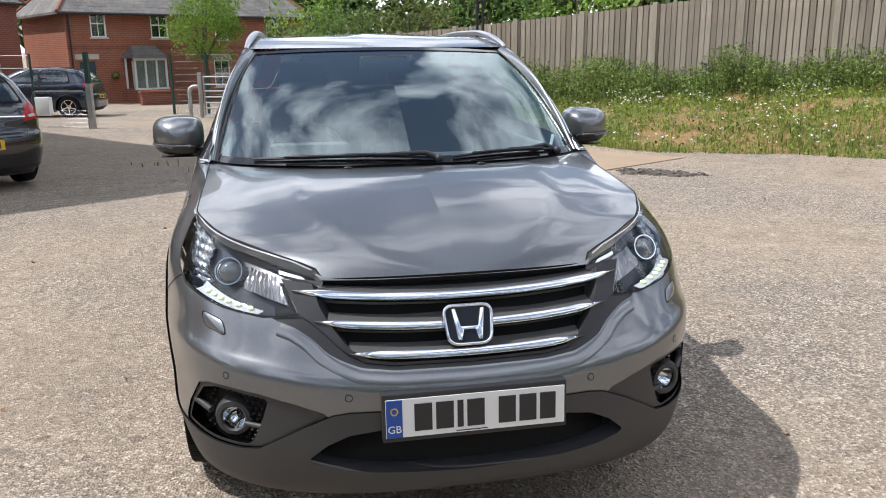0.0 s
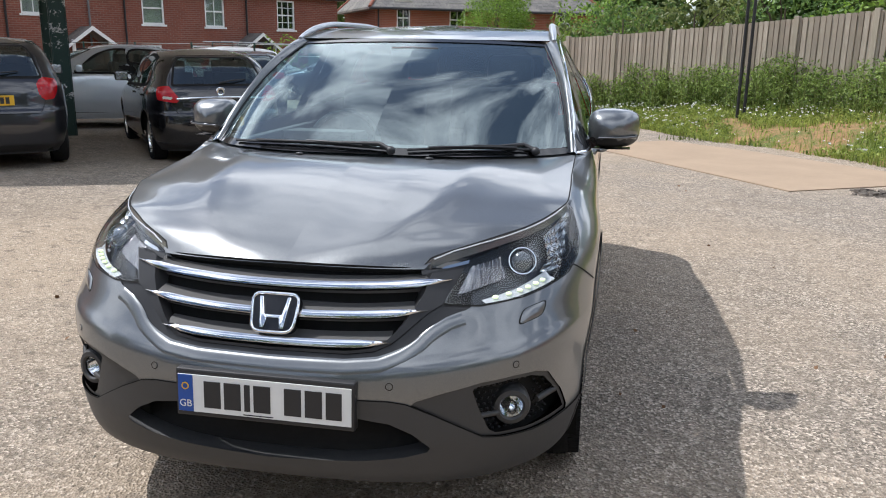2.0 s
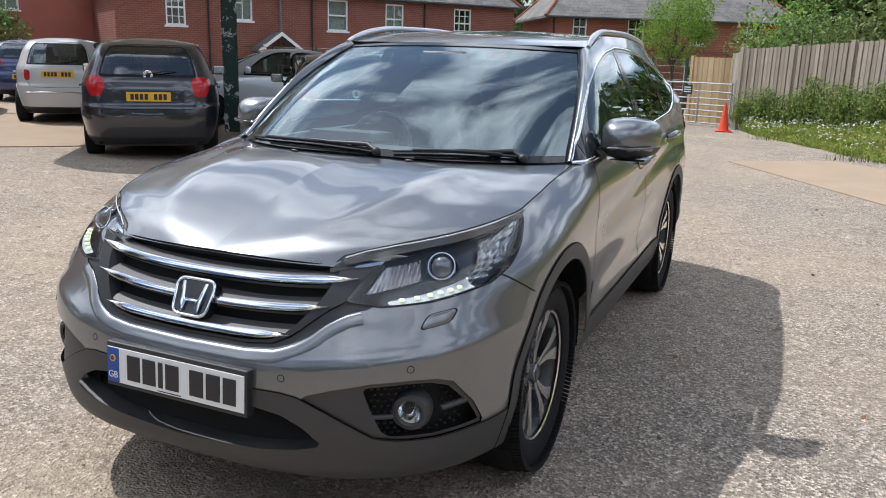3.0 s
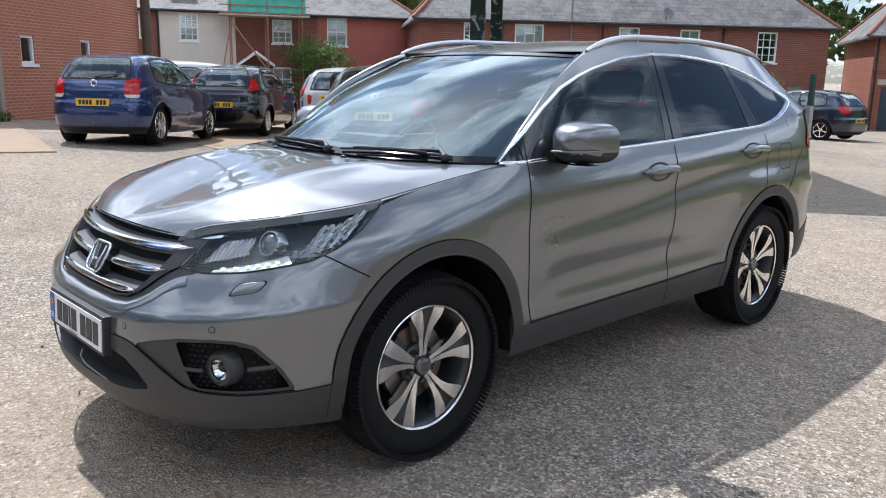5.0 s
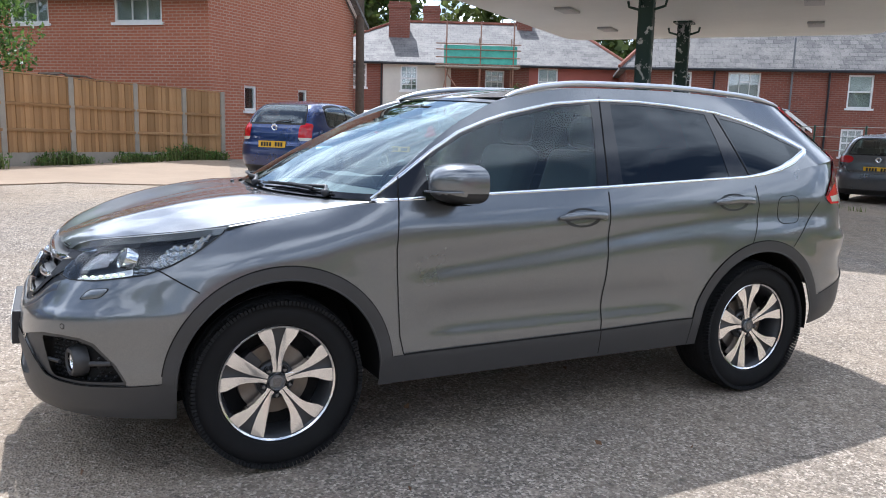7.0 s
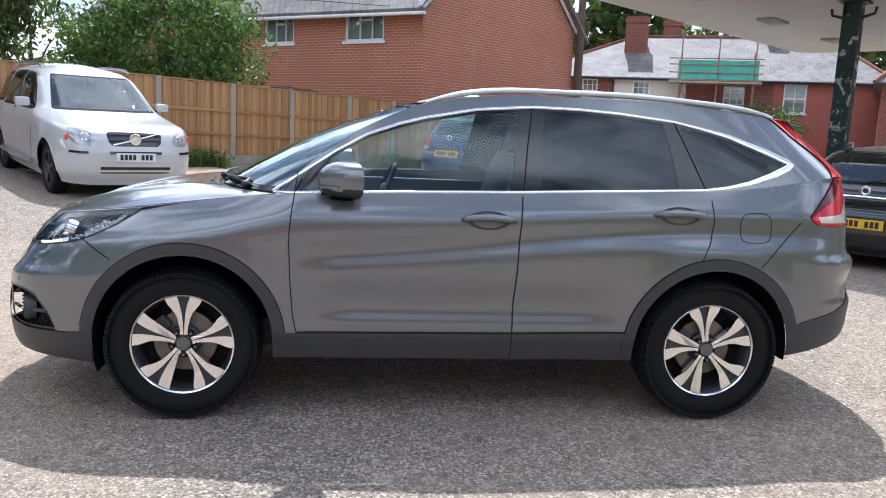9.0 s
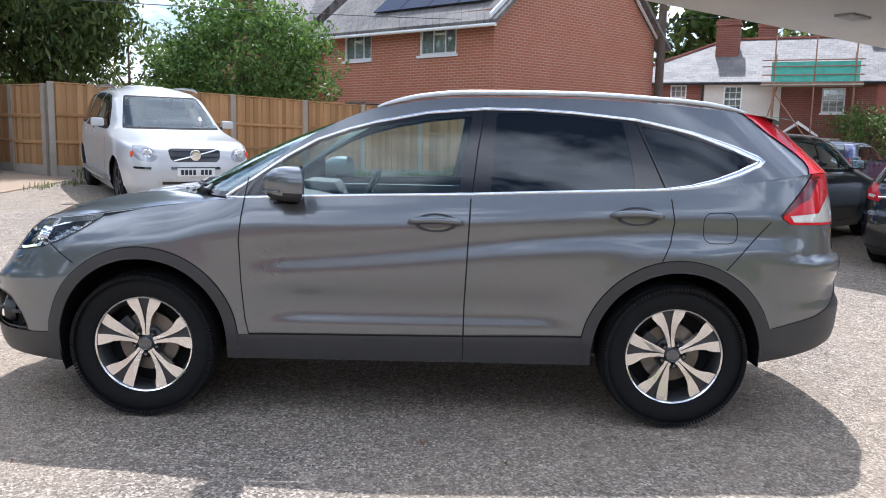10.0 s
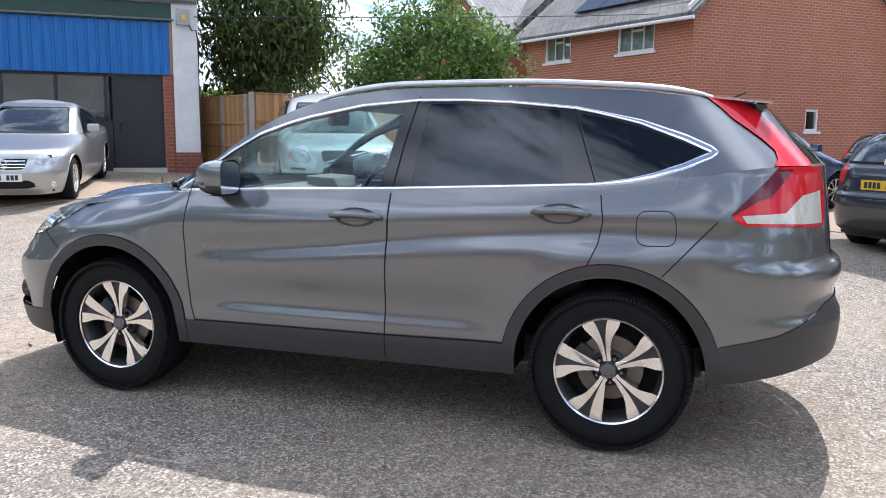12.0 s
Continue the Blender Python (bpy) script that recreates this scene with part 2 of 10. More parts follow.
def part(name, bm, material, parent=None, label="", smooth=None, bevel=0.0, clean=True):
    """Links a bmesh as one mesh object under a thing or a part."""
    if clean:
        bmesh.ops.recalc_face_normals(bm, faces=bm.faces)
    if bevel:
        edges = [e for e in bm.edges if len(e.link_faces) == 2 and e.calc_face_angle(0) > 0.5]
        bmesh.ops.bevel(bm, geom=edges, offset=bevel, segments=2, affect="EDGES", profile=0.6)
    me = bpy.data.meshes.new(name)
    bm.to_mesh(me)
    bm.free()
    if material is not None:
        me.materials.append(material)
    if smooth is not None:
        me.polygons.foreach_set("use_smooth", [True] * len(me.polygons))
        if smooth:
            me.set_sharp_from_angle(angle=radians(smooth))
    ob = new(name, me)
    if parent is not None:
        ob.parent = parent
    if label:
        tagged(ob, label)
    return ob


def thing(name, m, label, category, group="", kind=""):
    ob = new(name)
    ob.matrix_basis = m
    ob.empty_display_size = 0.2
    return tagged(ob, label, category, group, kind)


def lerp(a, b, t):
    return a + (b - a) * t


def smooth01(t):
    t = max(0.0, min(1.0, t))
    return t * t * (3 - 2 * t)


TABLES = {}


def curve_exact(keys, t):
    n = len(keys)
    d = [(keys[i + 1][1] - keys[i][1]) / (keys[i + 1][0] - keys[i][0]) for i in range(n - 1)]
    g = [d[0]] + [0 if d[i - 1] * d[i] <= 0 else 2 * d[i - 1] * d[i] / (d[i - 1] + d[i]) for i in range(1, n - 1)] + [d[-1]]
    for i in range(n - 1):
        if t <= keys[i + 1][0] or i == n - 2:
            h = keys[i + 1][0] - keys[i][0]
            u = (t - keys[i][0]) / h
            return ((1 + 2 * u) * (1 - u) ** 2 * keys[i][1] + u * (1 - u) ** 2 * h * g[i] + u * u * (3 - 2 * u) * keys[i + 1][1] + u * u * (u - 1) * h * g[i + 1])


def curve1(keys, t):
    """A smooth curve through (t, value) keys (monotone cubic), read from a table."""
    if t <= keys[0][0]: return keys[0][1]
    if t >= keys[-1][0]: return keys[-1][1]
    hit = TABLES.get(id(keys))
    if hit is None or hit[0] is not keys:
        lo, hi = keys[0][0], keys[-1][0]
        hit = TABLES[id(keys)] = (keys, lo, 800 / (hi - lo), [curve_exact(keys, lo + (hi - lo) * i / 800) for i in range(801)])
    f = (t - hit[1]) * hit[2]
    i = min(799, int(f))
    tab = hit[3]
    return tab[i] + (tab[i + 1] - tab[i]) * (f - i)


def bars(parent, m, width, height, color_mat, letters):
    """Plain bars where unreadable or withheld characters stand, on a plate of that size."""
    n = len(letters)
    step = width / n
    for i, c in enumerate(letters):
        if c == " ":
            continue
        bm = bmesh.new()
        x = -width / 2 + (i + 0.5) * step
        box(bm, x - step * 0.36, x + step * 0.36, -0.0015, 0.0, -height / 2, height / 2, m)
        part("plate_mark", bm, color_mat, parent)

# ---------- ground ----------
def soft(t, k=1.2):
    """A smooth max(0, t)."""
    return math.log1p(math.exp(min(40, t / k))) * k


def ground_z(x, y):
    """The yard rises gently to the west and falls to the road in the north. It is level under the parked SUV."""
    west = 0.42 * (1 - math.exp(-max(0.0, soft(-x - 3.0, 0.6)) * 0.18))
    fade = lerp(1.0, 0.45, smooth01((y - 2) / 4)) * lerp(1.0, 0.2, smooth01((y - 10) / 20))
    south = 0.05 * soft(-y - 1.5, 0.7) * smooth01((-x - 1.5) / 4.5)
    north = -0.016 * soft(y - 5, 0.8)
    far = math.hypot(x, y)
    k = 1 - smooth01((far - 45) / 60)
    return (west * fade + south + north) * k - 0.6 * (1 - k)


def ground_mat():
    k = Nodes("worn_tarmac")
    v = k.coords()
    grit = k.n("ShaderNodeTexVoronoi", Vector=v, Scale=95.0)
    grit2 = k.n("ShaderNodeTexVoronoi", Vector=v, Scale=38.0)
    fine, mid, big = k.noise(v, 60, 6, 0.7), k.noise(v, 2.4, 6, 0.62), k.noise(v, 0.28, 5, 0.6)
    sp = k.n("ShaderNodeSeparateColor", i0=grit.outputs["Color"]).outputs[0]
    stone = k.ramp(sp, [(0.0, (0.060, 0.055, 0.048)), (0.42, (0.19, 0.173, 0.15)), (0.82, (0.39, 0.354, 0.308)), (1.0, (0.72, 0.67, 0.60))])
    binder = k.ramp(fine, [(0.3, (0.10, 0.092, 0.08)), (0.7, (0.31, 0.282, 0.24))])
    col = k.mix(k.ramp(mid, [(0.3, 0.35), (0.7, 0.85)]), binder, stone)
    sandy = k.mix(k.ramp(big, [(0.40, 0.0), (0.66, 0.7)]), col, (0.37, 0.31, 0.235))
    dark = k.mix(k.ramp(k.noise(v, 0.55, 6, 0.6), [(0.55, 0.0), (0.75, 0.55)]), sandy, (0.10, 0.097, 0.092))
    spots = k.noise(v, 9, 6, 0.72)
    dark = k.mix(k.ramp(spots, [(0.54, 0.0), (0.66, 0.55)]), dark, (0.085, 0.078, 0.068))
    pale = k.noise(k.coords(loc=(7, 3, 0)), 4.5, 6, 0.7)
    dark = k.mix(k.ramp(pale, [(0.56, 0.0), (0.70, 0.5)]), dark, (0.47, 0.41, 0.335))
    chips = k.n("ShaderNodeTexVoronoi", Vector=v, Scale=70.0)
    cs = k.n("ShaderNodeSeparateColor", i0=chips.outputs["Color"]).outputs[1]
    dark = k.mix(k.ramp(cs, [(0.90, 0.0), (0.94, 0.4)]), dark, (0.05, 0.046, 0.042))
    dark = k.mix(k.ramp(cs, [(0.03, 0.4), (0.06, 0.0)]), dark, (0.66, 0.60, 0.53))
    dark = k.mix(1.0, dark, (1.17, 1.09, 1.02), "MULTIPLY")
    k.set(Base_Color=dark, Roughness=0.92, Specular_IOR_Level=0.25)
    h = k.math("ADD", k.math("MULTIPLY", grit.outputs["Distance"], 0.8), k.math("ADD", k.math("MULTIPLY", fine, 0.35), k.math("MULTIPLY", grit2.outputs["Distance"], 0.5)))
    k.bump(h, 0.8, 0.016)
    return k.m


M["tarmac"] = ground_mat()
M["concrete"] = plain("concrete", (0.31, 0.228, 0.155), 0.9, var=0.13, scale=1.4, bump=0.2, bscale=90)


def build_ground():
    bm = bmesh.new()
    def ticks():
        out, t = [], 0.0
        while t < 24: out.append(t); t += 0.6
        while t < 60: out.append(t); t += 3
        while t < 2600: out.append(t); t *= 1.5
        return sorted({round(s * q, 3) for q in out for s in (1, -1)})
    xs, ys = ticks(), ticks()
    grid = [[bm.verts.new((x, y, ground_z(x, y))) for y in ys] for x in xs]
    for i in range(len(xs) - 1):
        for j in range(len(ys) - 1):
            bm.faces.new((grid[i][j], grid[i + 1][j], grid[i + 1][j + 1], grid[i][j + 1]))
    tagged(part("ground", bm, M["tarmac"], smooth=0), "worn sandy tarmac of a car park with loose grit", "ground", kind="structure")


build_ground()


def slab(name, poly, h, label, step=0.6):
    """A thin concrete slab that follows the ground."""
    bm = bmesh.new()
    n = len(poly)
    pts = []
    for i in range(n):
        a, b = Vector(poly[i]), Vector(poly[(i + 1) % n])
        k = max(1, int((b - a).length / step))
        pts += [a.lerp(b, t / k) for t in range(k)]
    c = sum(pts, Vector((0, 0))) / len(pts)
    rings = []
    for f in (1.0, 0.75, 0.5, 0.25):
        rings.append([bm.verts.new((*c.lerp(p, f), ground_z(*c.lerp(p, f)) + h)) for p in pts])
    base = [bm.verts.new((p.x, p.y, ground_z(*p) - 0.1)) for p in pts]
    mid = bm.verts.new((*c, ground_z(*c) + h))
    m = len(pts)
    for i in range(m):
        j = (i + 1) % m
        bm.faces.new((base[i], base[j], rings[0][j], rings[0][i]))
        for A, B in zip(rings, rings[1:]):
            bm.faces.new((A[i], A[j], B[j], B[i]))
        bm.faces.new((rings[-1][i], rings[-1][j], mid))
    tagged(part(name, bm, M["concrete"], smooth=40), label, "slab", kind="structure")


slab("pavement_1", [(3.1, 6.65), (5.4, 8.05), (3.4, 11.2), (2.2, 12.6), (0.6, 11.2)], 0.012, "pale sandy concrete slab beside the grass bank")

def timber_mat(name, a, b, grey):
    k = Nodes(name)
    v = k.coords((1, 1, 0.09))
    info = k.t.nodes.new("ShaderNodeObjectInfo")
    grain = k.noise(v, 42, 6, 0.65, 0.6)
    big = k.noise(k.coords(), 1.1, 5, 0.6)
    rnd = info.outputs["Random"]
    col = k.ramp(grain, [(0.28, a), (0.72, b)])
    col = k.mix(k.math("MULTIPLY", rnd, 0.85), col, tuple(x * 0.62 for x in a))
    col = k.mix(k.ramp(big, [(0.42, 0.0), (0.7, 0.55)]), col, grey)
    k.set(Base_Color=col, Roughness=0.85, Specular_IOR_Level=0.2)
    k.bump(grain, 0.4, 0.004)
    return k.m


def corrugated_mat():
    k = Nodes("blue_cladding")
    v = k.coords()
    streak = k.noise(k.coords((6, 6, 0.35)), 4, 4, 0.6)
    k.set(Base_Color=k.ramp(streak, [(0.3, (0.003, 0.085, 0.29)), (0.7, (0.006, 0.15, 0.46))]), Roughness=0.42)
    return k.m


def leaf_mat(name, dark, light):
    k = Nodes(name)
    geo = k.t.nodes.new("ShaderNodeNewGeometry")
    big = k.noise(k.coords(), 1.6, 3)
    f = k.math("ADD", k.math("MULTIPLY", geo.outputs["Random Per Island"], 0.6), k.math("MULTIPLY", big, 0.4))
    k.set(Base_Color=k.ramp(f, [(0.15, dark), (0.75, light)]), Roughness=0.5, Specular_IOR_Level=0.35)
    tr = k.n("ShaderNodeBsdfTranslucent", Color=k.ramp(f, [(0.15, dark), (0.75, tuple(min(1, c * 1.7) for c in light))]))
    mx = k.n("ShaderNodeMixShader", i0=0.35, i1=k.b.outputs[0], i2=tr.outputs[0])
    k.t.links.new(mx.outputs[0], k.out.inputs[0])
    return k.m


M["timber_new"] = timber_mat("timber_new", (0.38, 0.205, 0.085), (0.53, 0.315, 0.15), (0.32, 0.22, 0.125))
M["timber_grey"] = timber_mat("timber_grey", (0.32, 0.275, 0.22), (0.56, 0.50, 0.42), (0.36, 0.275, 0.20))
M["timber_pale"] = timber_mat("timber_pale", (0.52, 0.38, 0.20), (0.66, 0.50, 0.30), (0.5, 0.4, 0.25))
M["post_concrete"] = plain("post_concrete", (0.33, 0.29, 0.235), 0.9, var=0.15, scale=4, bump=0.2)
M["blue_clad"] = corrugated_mat()
M["asbestos"] = plain("cement_sheet", (0.33, 0.33, 0.32), 0.85, var=0.2, scale=3)
M["dark_panel"] = plain("dark_panel", (0.014, 0.016, 0.021), 0.38, var=0.12)
M["solar"] = plain("solar_glass", (0.010, 0.014, 0.030), 0.07, var=0.2, spec=0.8)
M["soffit"] = plain("canopy_soffit", (0.66, 0.66, 0.63), 0.6, var=0.06, scale=0.8)
M["soffit_lamp"] = plain("soffit_lamp", (0.35, 0.36, 0.36), 0.3, var=0.1)
M["mesh_green"] = plain("debris_net", (0.10, 0.46, 0.36), 0.7, var=0.3, scale=3)
M["scaffold"] = plain("scaffold_tube", (0.33, 0.19, 0.13), 0.5, metal=0.4, var=0.3, scale=20)
M["orange"] = plain("cone_orange", (0.72, 0.06, 0.012), 0.5, var=0.1)
M["cone_sleeve"] = plain("cone_sleeve", (0.72, 0.12, 0.05), 0.4, var=0.1)
M["leaf_bright"] = leaf_mat("leaf_bright", (0.075, 0.14, 0.018), (0.22, 0.34, 0.05))
M["leaf_mid"] = leaf_mat("leaf_mid", (0.034, 0.08, 0.018), (0.135, 0.22, 0.05))
M["leaf_dark"] = leaf_mat("leaf_dark", (0.026, 0.055, 0.014), (0.125, 0.165, 0.045))
M["leaf_olive"] = leaf_mat("leaf_olive", (0.05, 0.075, 0.018), (0.17, 0.20, 0.06))
M["leaf_weed"] = leaf_mat("leaf_weed", (0.055, 0.105, 0.02), (0.25, 0.33, 0.085))
M["grass"] = leaf_mat("grass_blade", (0.08, 0.13, 0.02), (0.31, 0.36, 0.08))
M["bark"] = plain("bark", (0.10, 0.075, 0.055), 0.9, var=0.3, scale=8, bump=0.4)
M["petal"] = plain("petal", (0.78, 0.78, 0.74), 0.6, var=0.05)
M["petal_pink"] = plain("petal_pink", (0.62, 0.25, 0.34), 0.6, var=0.1)


M["timber_post"] = timber_mat("timber_post", (0.30, 0.26, 0.20), (0.46, 0.41, 0.33), (0.36, 0.33, 0.27))
M["dark_steel"] = plain("dark_steel", (0.10, 0.105, 0.11), 0.45, metal=0.6, var=0.2)


def bank_mat():
    k = Nodes("bank_soil")
    v = k.coords()
    big, fine = k.noise(v, 0.8, 6, 0.62), k.noise(v, 11, 6, 0.7)
    f = k.math("ADD", k.math("MULTIPLY", big, 0.6), k.math("MULTIPLY", fine, 0.4))
    k.set(Base_Color=k.ramp(f, [(0.34, (0.06, 0.10, 0.022)), (0.43, (0.12, 0.14, 0.045)), (0.52, (0.27, 0.165, 0.085)), (0.7, (0.34, 0.21, 0.115))]), Roughness=0.95, Specular_IOR_Level=0.15)
    k.bump(fine, 0.8, 0.04)
    return k.m


M["bank"] = bank_mat()

# ---------- the SUV ----------
M["paint"] = paint_mat("grey_metallic", (0.155, 0.164, 0.171), 0.25, 0.72, 0.29)
M["headlining"] = plain("headlining", (0.16, 0.16, 0.155), 0.9, var=0.1)
M["liner"] = plain("arch_liner", (0.008, 0.008, 0.008), 0.9, var=0.2, spec=0.15)
M["wedge_black"] = plain("wedge_black", (0.012, 0.012, 0.013), 0.38, var=0.1, bump=0.05, bscale=300)
# grille grey made lighter: the sky's reflection on the slats is in the colour
M["slat_sheen_grey"] = plain("slat_sheen_grey", (0.075, 0.074, 0.073), 0.38, var=0.1, spec=0.5)
M["clad"] = plain("grey_cladding", (0.036, 0.036, 0.037), 0.48, var=0.10, bump=0.06, bscale=300)
M["grille_grey"] = plain("grille_grey", (0.026, 0.0265, 0.029), 0.42, var=0.1, spec=0.35)
M["gloss_black"] = plain("gloss_black", (0.010, 0.010, 0.011), 0.08, var=0.1, spec=0.6)
# near-black for joints and recesses; the recesses' shade is put into this colour
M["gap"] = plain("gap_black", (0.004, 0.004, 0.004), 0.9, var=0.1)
M["rubber"] = plain("rubber", (0.0075, 0.0075, 0.008), 0.8, var=0.25, scale=12, bump=0.2, bscale=220, spec=0.25)
M["chrome"] = plain("chrome", (0.78, 0.80, 0.83), 0.12, metal=1.0, var=0.03)
M["alu_rail"] = plain("satin_rail", (0.60, 0.61, 0.63), 0.32, metal=0.95, var=0.05)
M["machined"] = plain("machined_alloy", (0.84, 0.83, 0.82), 0.2, metal=1.0, var=0.06, scale=30)
M["wheel_grey"] = plain("wheel_grey", (0.045, 0.046, 0.049), 0.38, metal=0.3, var=0.12)
M["nut_steel"] = plain("nut_steel", (0.16, 0.16, 0.165), 0.25, metal=0.8, var=0.2)
M["disc_steel"] = plain("disc_steel", (0.20, 0.17, 0.14), 0.5, metal=0.8, var=0.25, scale=14)
M["lens"] = glass_mat("lamp_lens", (0.93, 0.95, 0.96), 0.0, 1.45)
M["screen_glass"] = glass_mat("screen_glass", (0.62, 0.80, 0.79), 0.0, 2.55, (0.84, 0.97, 1.0))
M["door_glass"] = glass_mat("door_glass", (0.76, 0.90, 0.87), 0.0, 1.62, (0.90, 0.99, 1.0))
M["privacy_glass"] = glass_mat("privacy_glass", (0.02, 0.023, 0.027), 0.0, 1.58, (0.86, 0.94, 1.0))
M["red_lens"] = plain("red_lens", (0.60, 0.010, 0.018), 0.12, var=0.1, coat=0.35, spec=0.3)
M["dark_red_lens"] = plain("dark_red_lens", (0.12, 0.008, 0.016), 0.10, var=0.1, coat=0.35, spec=0.3)
M["clear_lens"] = plain("white_lens", (0.58, 0.56, 0.48), 0.10, var=0.14, scale=60, coat=1.0)
M["reflector"] = plain("lamp_reflector", (0.72, 0.74, 0.76), 0.12, metal=1.0, var=0.12, scale=40)
M["lamp_dark"] = plain("lamp_housing", (0.17, 0.175, 0.185), 0.25, metal=0.5, var=0.2)
M["amber"] = plain("indicator_lens", (0.34, 0.33, 0.335), 0.16, metal=0.6, var=0.15, scale=30, coat=1.0)
M["projector_glass"] = plain("projector_glass", (0.11, 0.12, 0.13), 0.10, metal=0.4, var=0.15, coat=1.0)
M["cabin"] = plain("cabin_trim", (0.085, 0.086, 0.088), 0.7, var=0.12, bump=0.1, bscale=200)
M["seat_cloth"] = plain("seat_leather", (0.05, 0.05, 0.052), 0.55, var=0.15, bump=0.1, bscale=80)
M["plate_white"] = plain("plate_white", (0.74, 0.75, 0.74), 0.35, var=0.03)
M["plate_yellow"] = plain("plate_yellow", (0.72, 0.42, 0.02), 0.35, var=0.04)
M["plate_blue"] = plain("plate_blue", (0.01, 0.07, 0.33), 0.35, var=0.05)
M["plate_ink"] = plain("plate_ink", (0.02, 0.02, 0.022), 0.5, var=0.1)


def led_mat(name, color, power):
    k = Nodes(name)
    k.set(Base_Color=color, Emission_Color=color, Emission_Strength=power, Roughness=0.3)
    return k.m


M["led"] = led_mat("led_running_light", (0.90, 1.0, 0.62), 0.6)
M["lamp_bowl"] = plain("lamp_bowl", (0.055, 0.058, 0.064), 0.22, metal=0.3, var=0.2, scale=25)
M["lamp_facet"] = plain("lamp_facet", (0.42, 0.44, 0.46), 0.22, metal=0.9, var=0.3, scale=40)
M["lamp_edge"] = plain("lamp_edge", (0.45, 0.47, 0.49), 0.15, var=0.1, coat=1.0)
# dark colour stands in for the shadow inside the door handle bowl
M["bowl_shade"] = plain("handle_bowl", (0.035, 0.036, 0.039), 0.35, var=0.1)

# ---------- cutting a curved surface into panels ----------
class Skin:
    """A surface given by point(u, w), meshed in triangles, and cut along outlines drawn in map coordinates."""
    def __init__(self, point, us, ws, chart, grid=None):
        self.point, self.chart = point, chart
        self.uw, self.tri, self.tag = [], [], []
        n, m = len(us), len(ws)
        for u in us:
            for w in ws:
                self.uw.append((u, w))
        for i in range(n - 1):
            for j in range(m - 1):
                a, b, c, d = i * m + j, (i + 1) * m + j, (i + 1) * m + j + 1, i * m + j + 1
                self.tri += [(a, b, c), (a, c, d)]
                self.tag += ["", ""]
        self.xy = [chart(*q) for q in self.uw]

    def cut(self, poly, tag, within=None):
        """The faces inside poly take the tag; the mesh is split along its edge."""
        P = np.array(self.xy)
        A = np.array(poly, float)
        B = np.roll(A, -1, axis=0)
        d = np.full(len(P), 1e9)
        inside = np.zeros(len(P), bool)
        for a, b in zip(A, B):
            e = b - a
            t = np.clip(((P - a) @ e) / max(1e-12, e @ e), 0, 1)
            q = P - a - t[:, None] * e
            d = np.minimum(d, np.hypot(q[:, 0], q[:, 1]))
            cross = (a[1] > P[:, 1]) != (b[1] > P[:, 1])
            with np.errstate(divide="ignore", invalid="ignore"):
                xi = (b[0] - a[0]) * (P[:, 1] - a[1]) / (b[1] - a[1]) + a[0]
            inside ^= cross & (P[:, 0] < xi)
        s = np.where(inside, d, -d)
        s[np.abs(s) < 1e-4] = 1e-4
        made, tri, tags = {}, [], []

        def mid(i, j):
            key = (min(i, j), max(i, j))
            if key not in made:
                t = s[i] / (s[i] - s[j])
                t = min(0.98, max(0.02, t))
                u = tuple(lerp(self.uw[i][k], self.uw[j][k], t) for k in (0, 1))
                made[key] = len(self.uw)
                self.uw.append(u)
                self.xy.append(self.chart(*u))
            return made[key]
        for f, old in zip(self.tri, self.tag):
            if within is not None and old not in within:
                tri.append(f); tags.append(old)
                continue
            pos = [s[i] > 0 for i in f]
            k = sum(pos)
            if k == 3 or k == 0:
                tri.append(f); tags.append(tag if k else old)
                continue
            odd = pos.index(True) if k == 1 else pos.index(False)
            a, b, c = f[odd], f[(odd + 1) % 3], f[(odd + 2) % 3]
            p, q = mid(a, b), mid(a, c)
            one, two = (tag, old) if k == 1 else (old, tag)
            tri += [(a, p, q), (p, b, c), (p, c, q)]
            tags += [one, two, two]
        self.tri, self.tag = tri, tags
        return self

    def normal(self, u, w, h=1e-3):
        a = self.point(u + h, w) - self.point(u - h, w)
        b = self.point(u, w + h) - self.point(u, w - h)
        n = a.cross(b)
        return n.normalized() if n.length > 1e-12 else Vector((0, 0, 1))

    def mesh(self, name, tags, material, parent, label="", side=1, flip=False, offset=0.0, thick=0.0):
        """The faces of those tags as one mesh, on either side of the car, with the whole surface's own shading."""
        use, faces = {}, []
        for f, t in zip(self.tri, self.tag):
            if t in tags:
                faces.append([use.setdefault(i, len(use)) for i in f])
        if not faces:
            return None
        co, no = [None] * len(use), [None] * len(use)
        for i, k in use.items():
            p = self.pts[i] if i < len(self.pts) else self.point(*self.uw[i])
            n = self.nrm[i] if i < len(self.nrm) else self.normal(*self.uw[i])
            if flip:
                n = -n
            p = p + n * offset
            co[k], no[k] = (p.x * side, p.y, p.z), (n.x * side, n.y, n.z)
        if (side < 0) != flip:
            faces = [f[::-1] for f in faces]
        me = bpy.data.meshes.new(name)
        me.from_pydata(co, [], faces)
        me.materials.append(material)
        me.polygons.foreach_set("use_smooth", [True] * len(faces))
        me.normals_split_custom_set_from_vertices(no)
        ob = new(name, me)
        ob.parent = parent
        if label:
            tagged(ob, label)
        return ob

    def finish(self):
        self.pts = [self.point(*q) for q in self.uw]
        self.nrm = [self.normal(*q) for q in self.uw]
        return self


def resample(path, step):
    """Points every step along a path of tuples."""
    out = []
    for a, b in zip(path, path[1:]):
        n = max(1, int(math.dist(a, b) / step))
        out += [tuple(lerp(a[k], b[k], i / n) for k in range(len(a))) for i in range(n)]
    return out + [path[-1]]


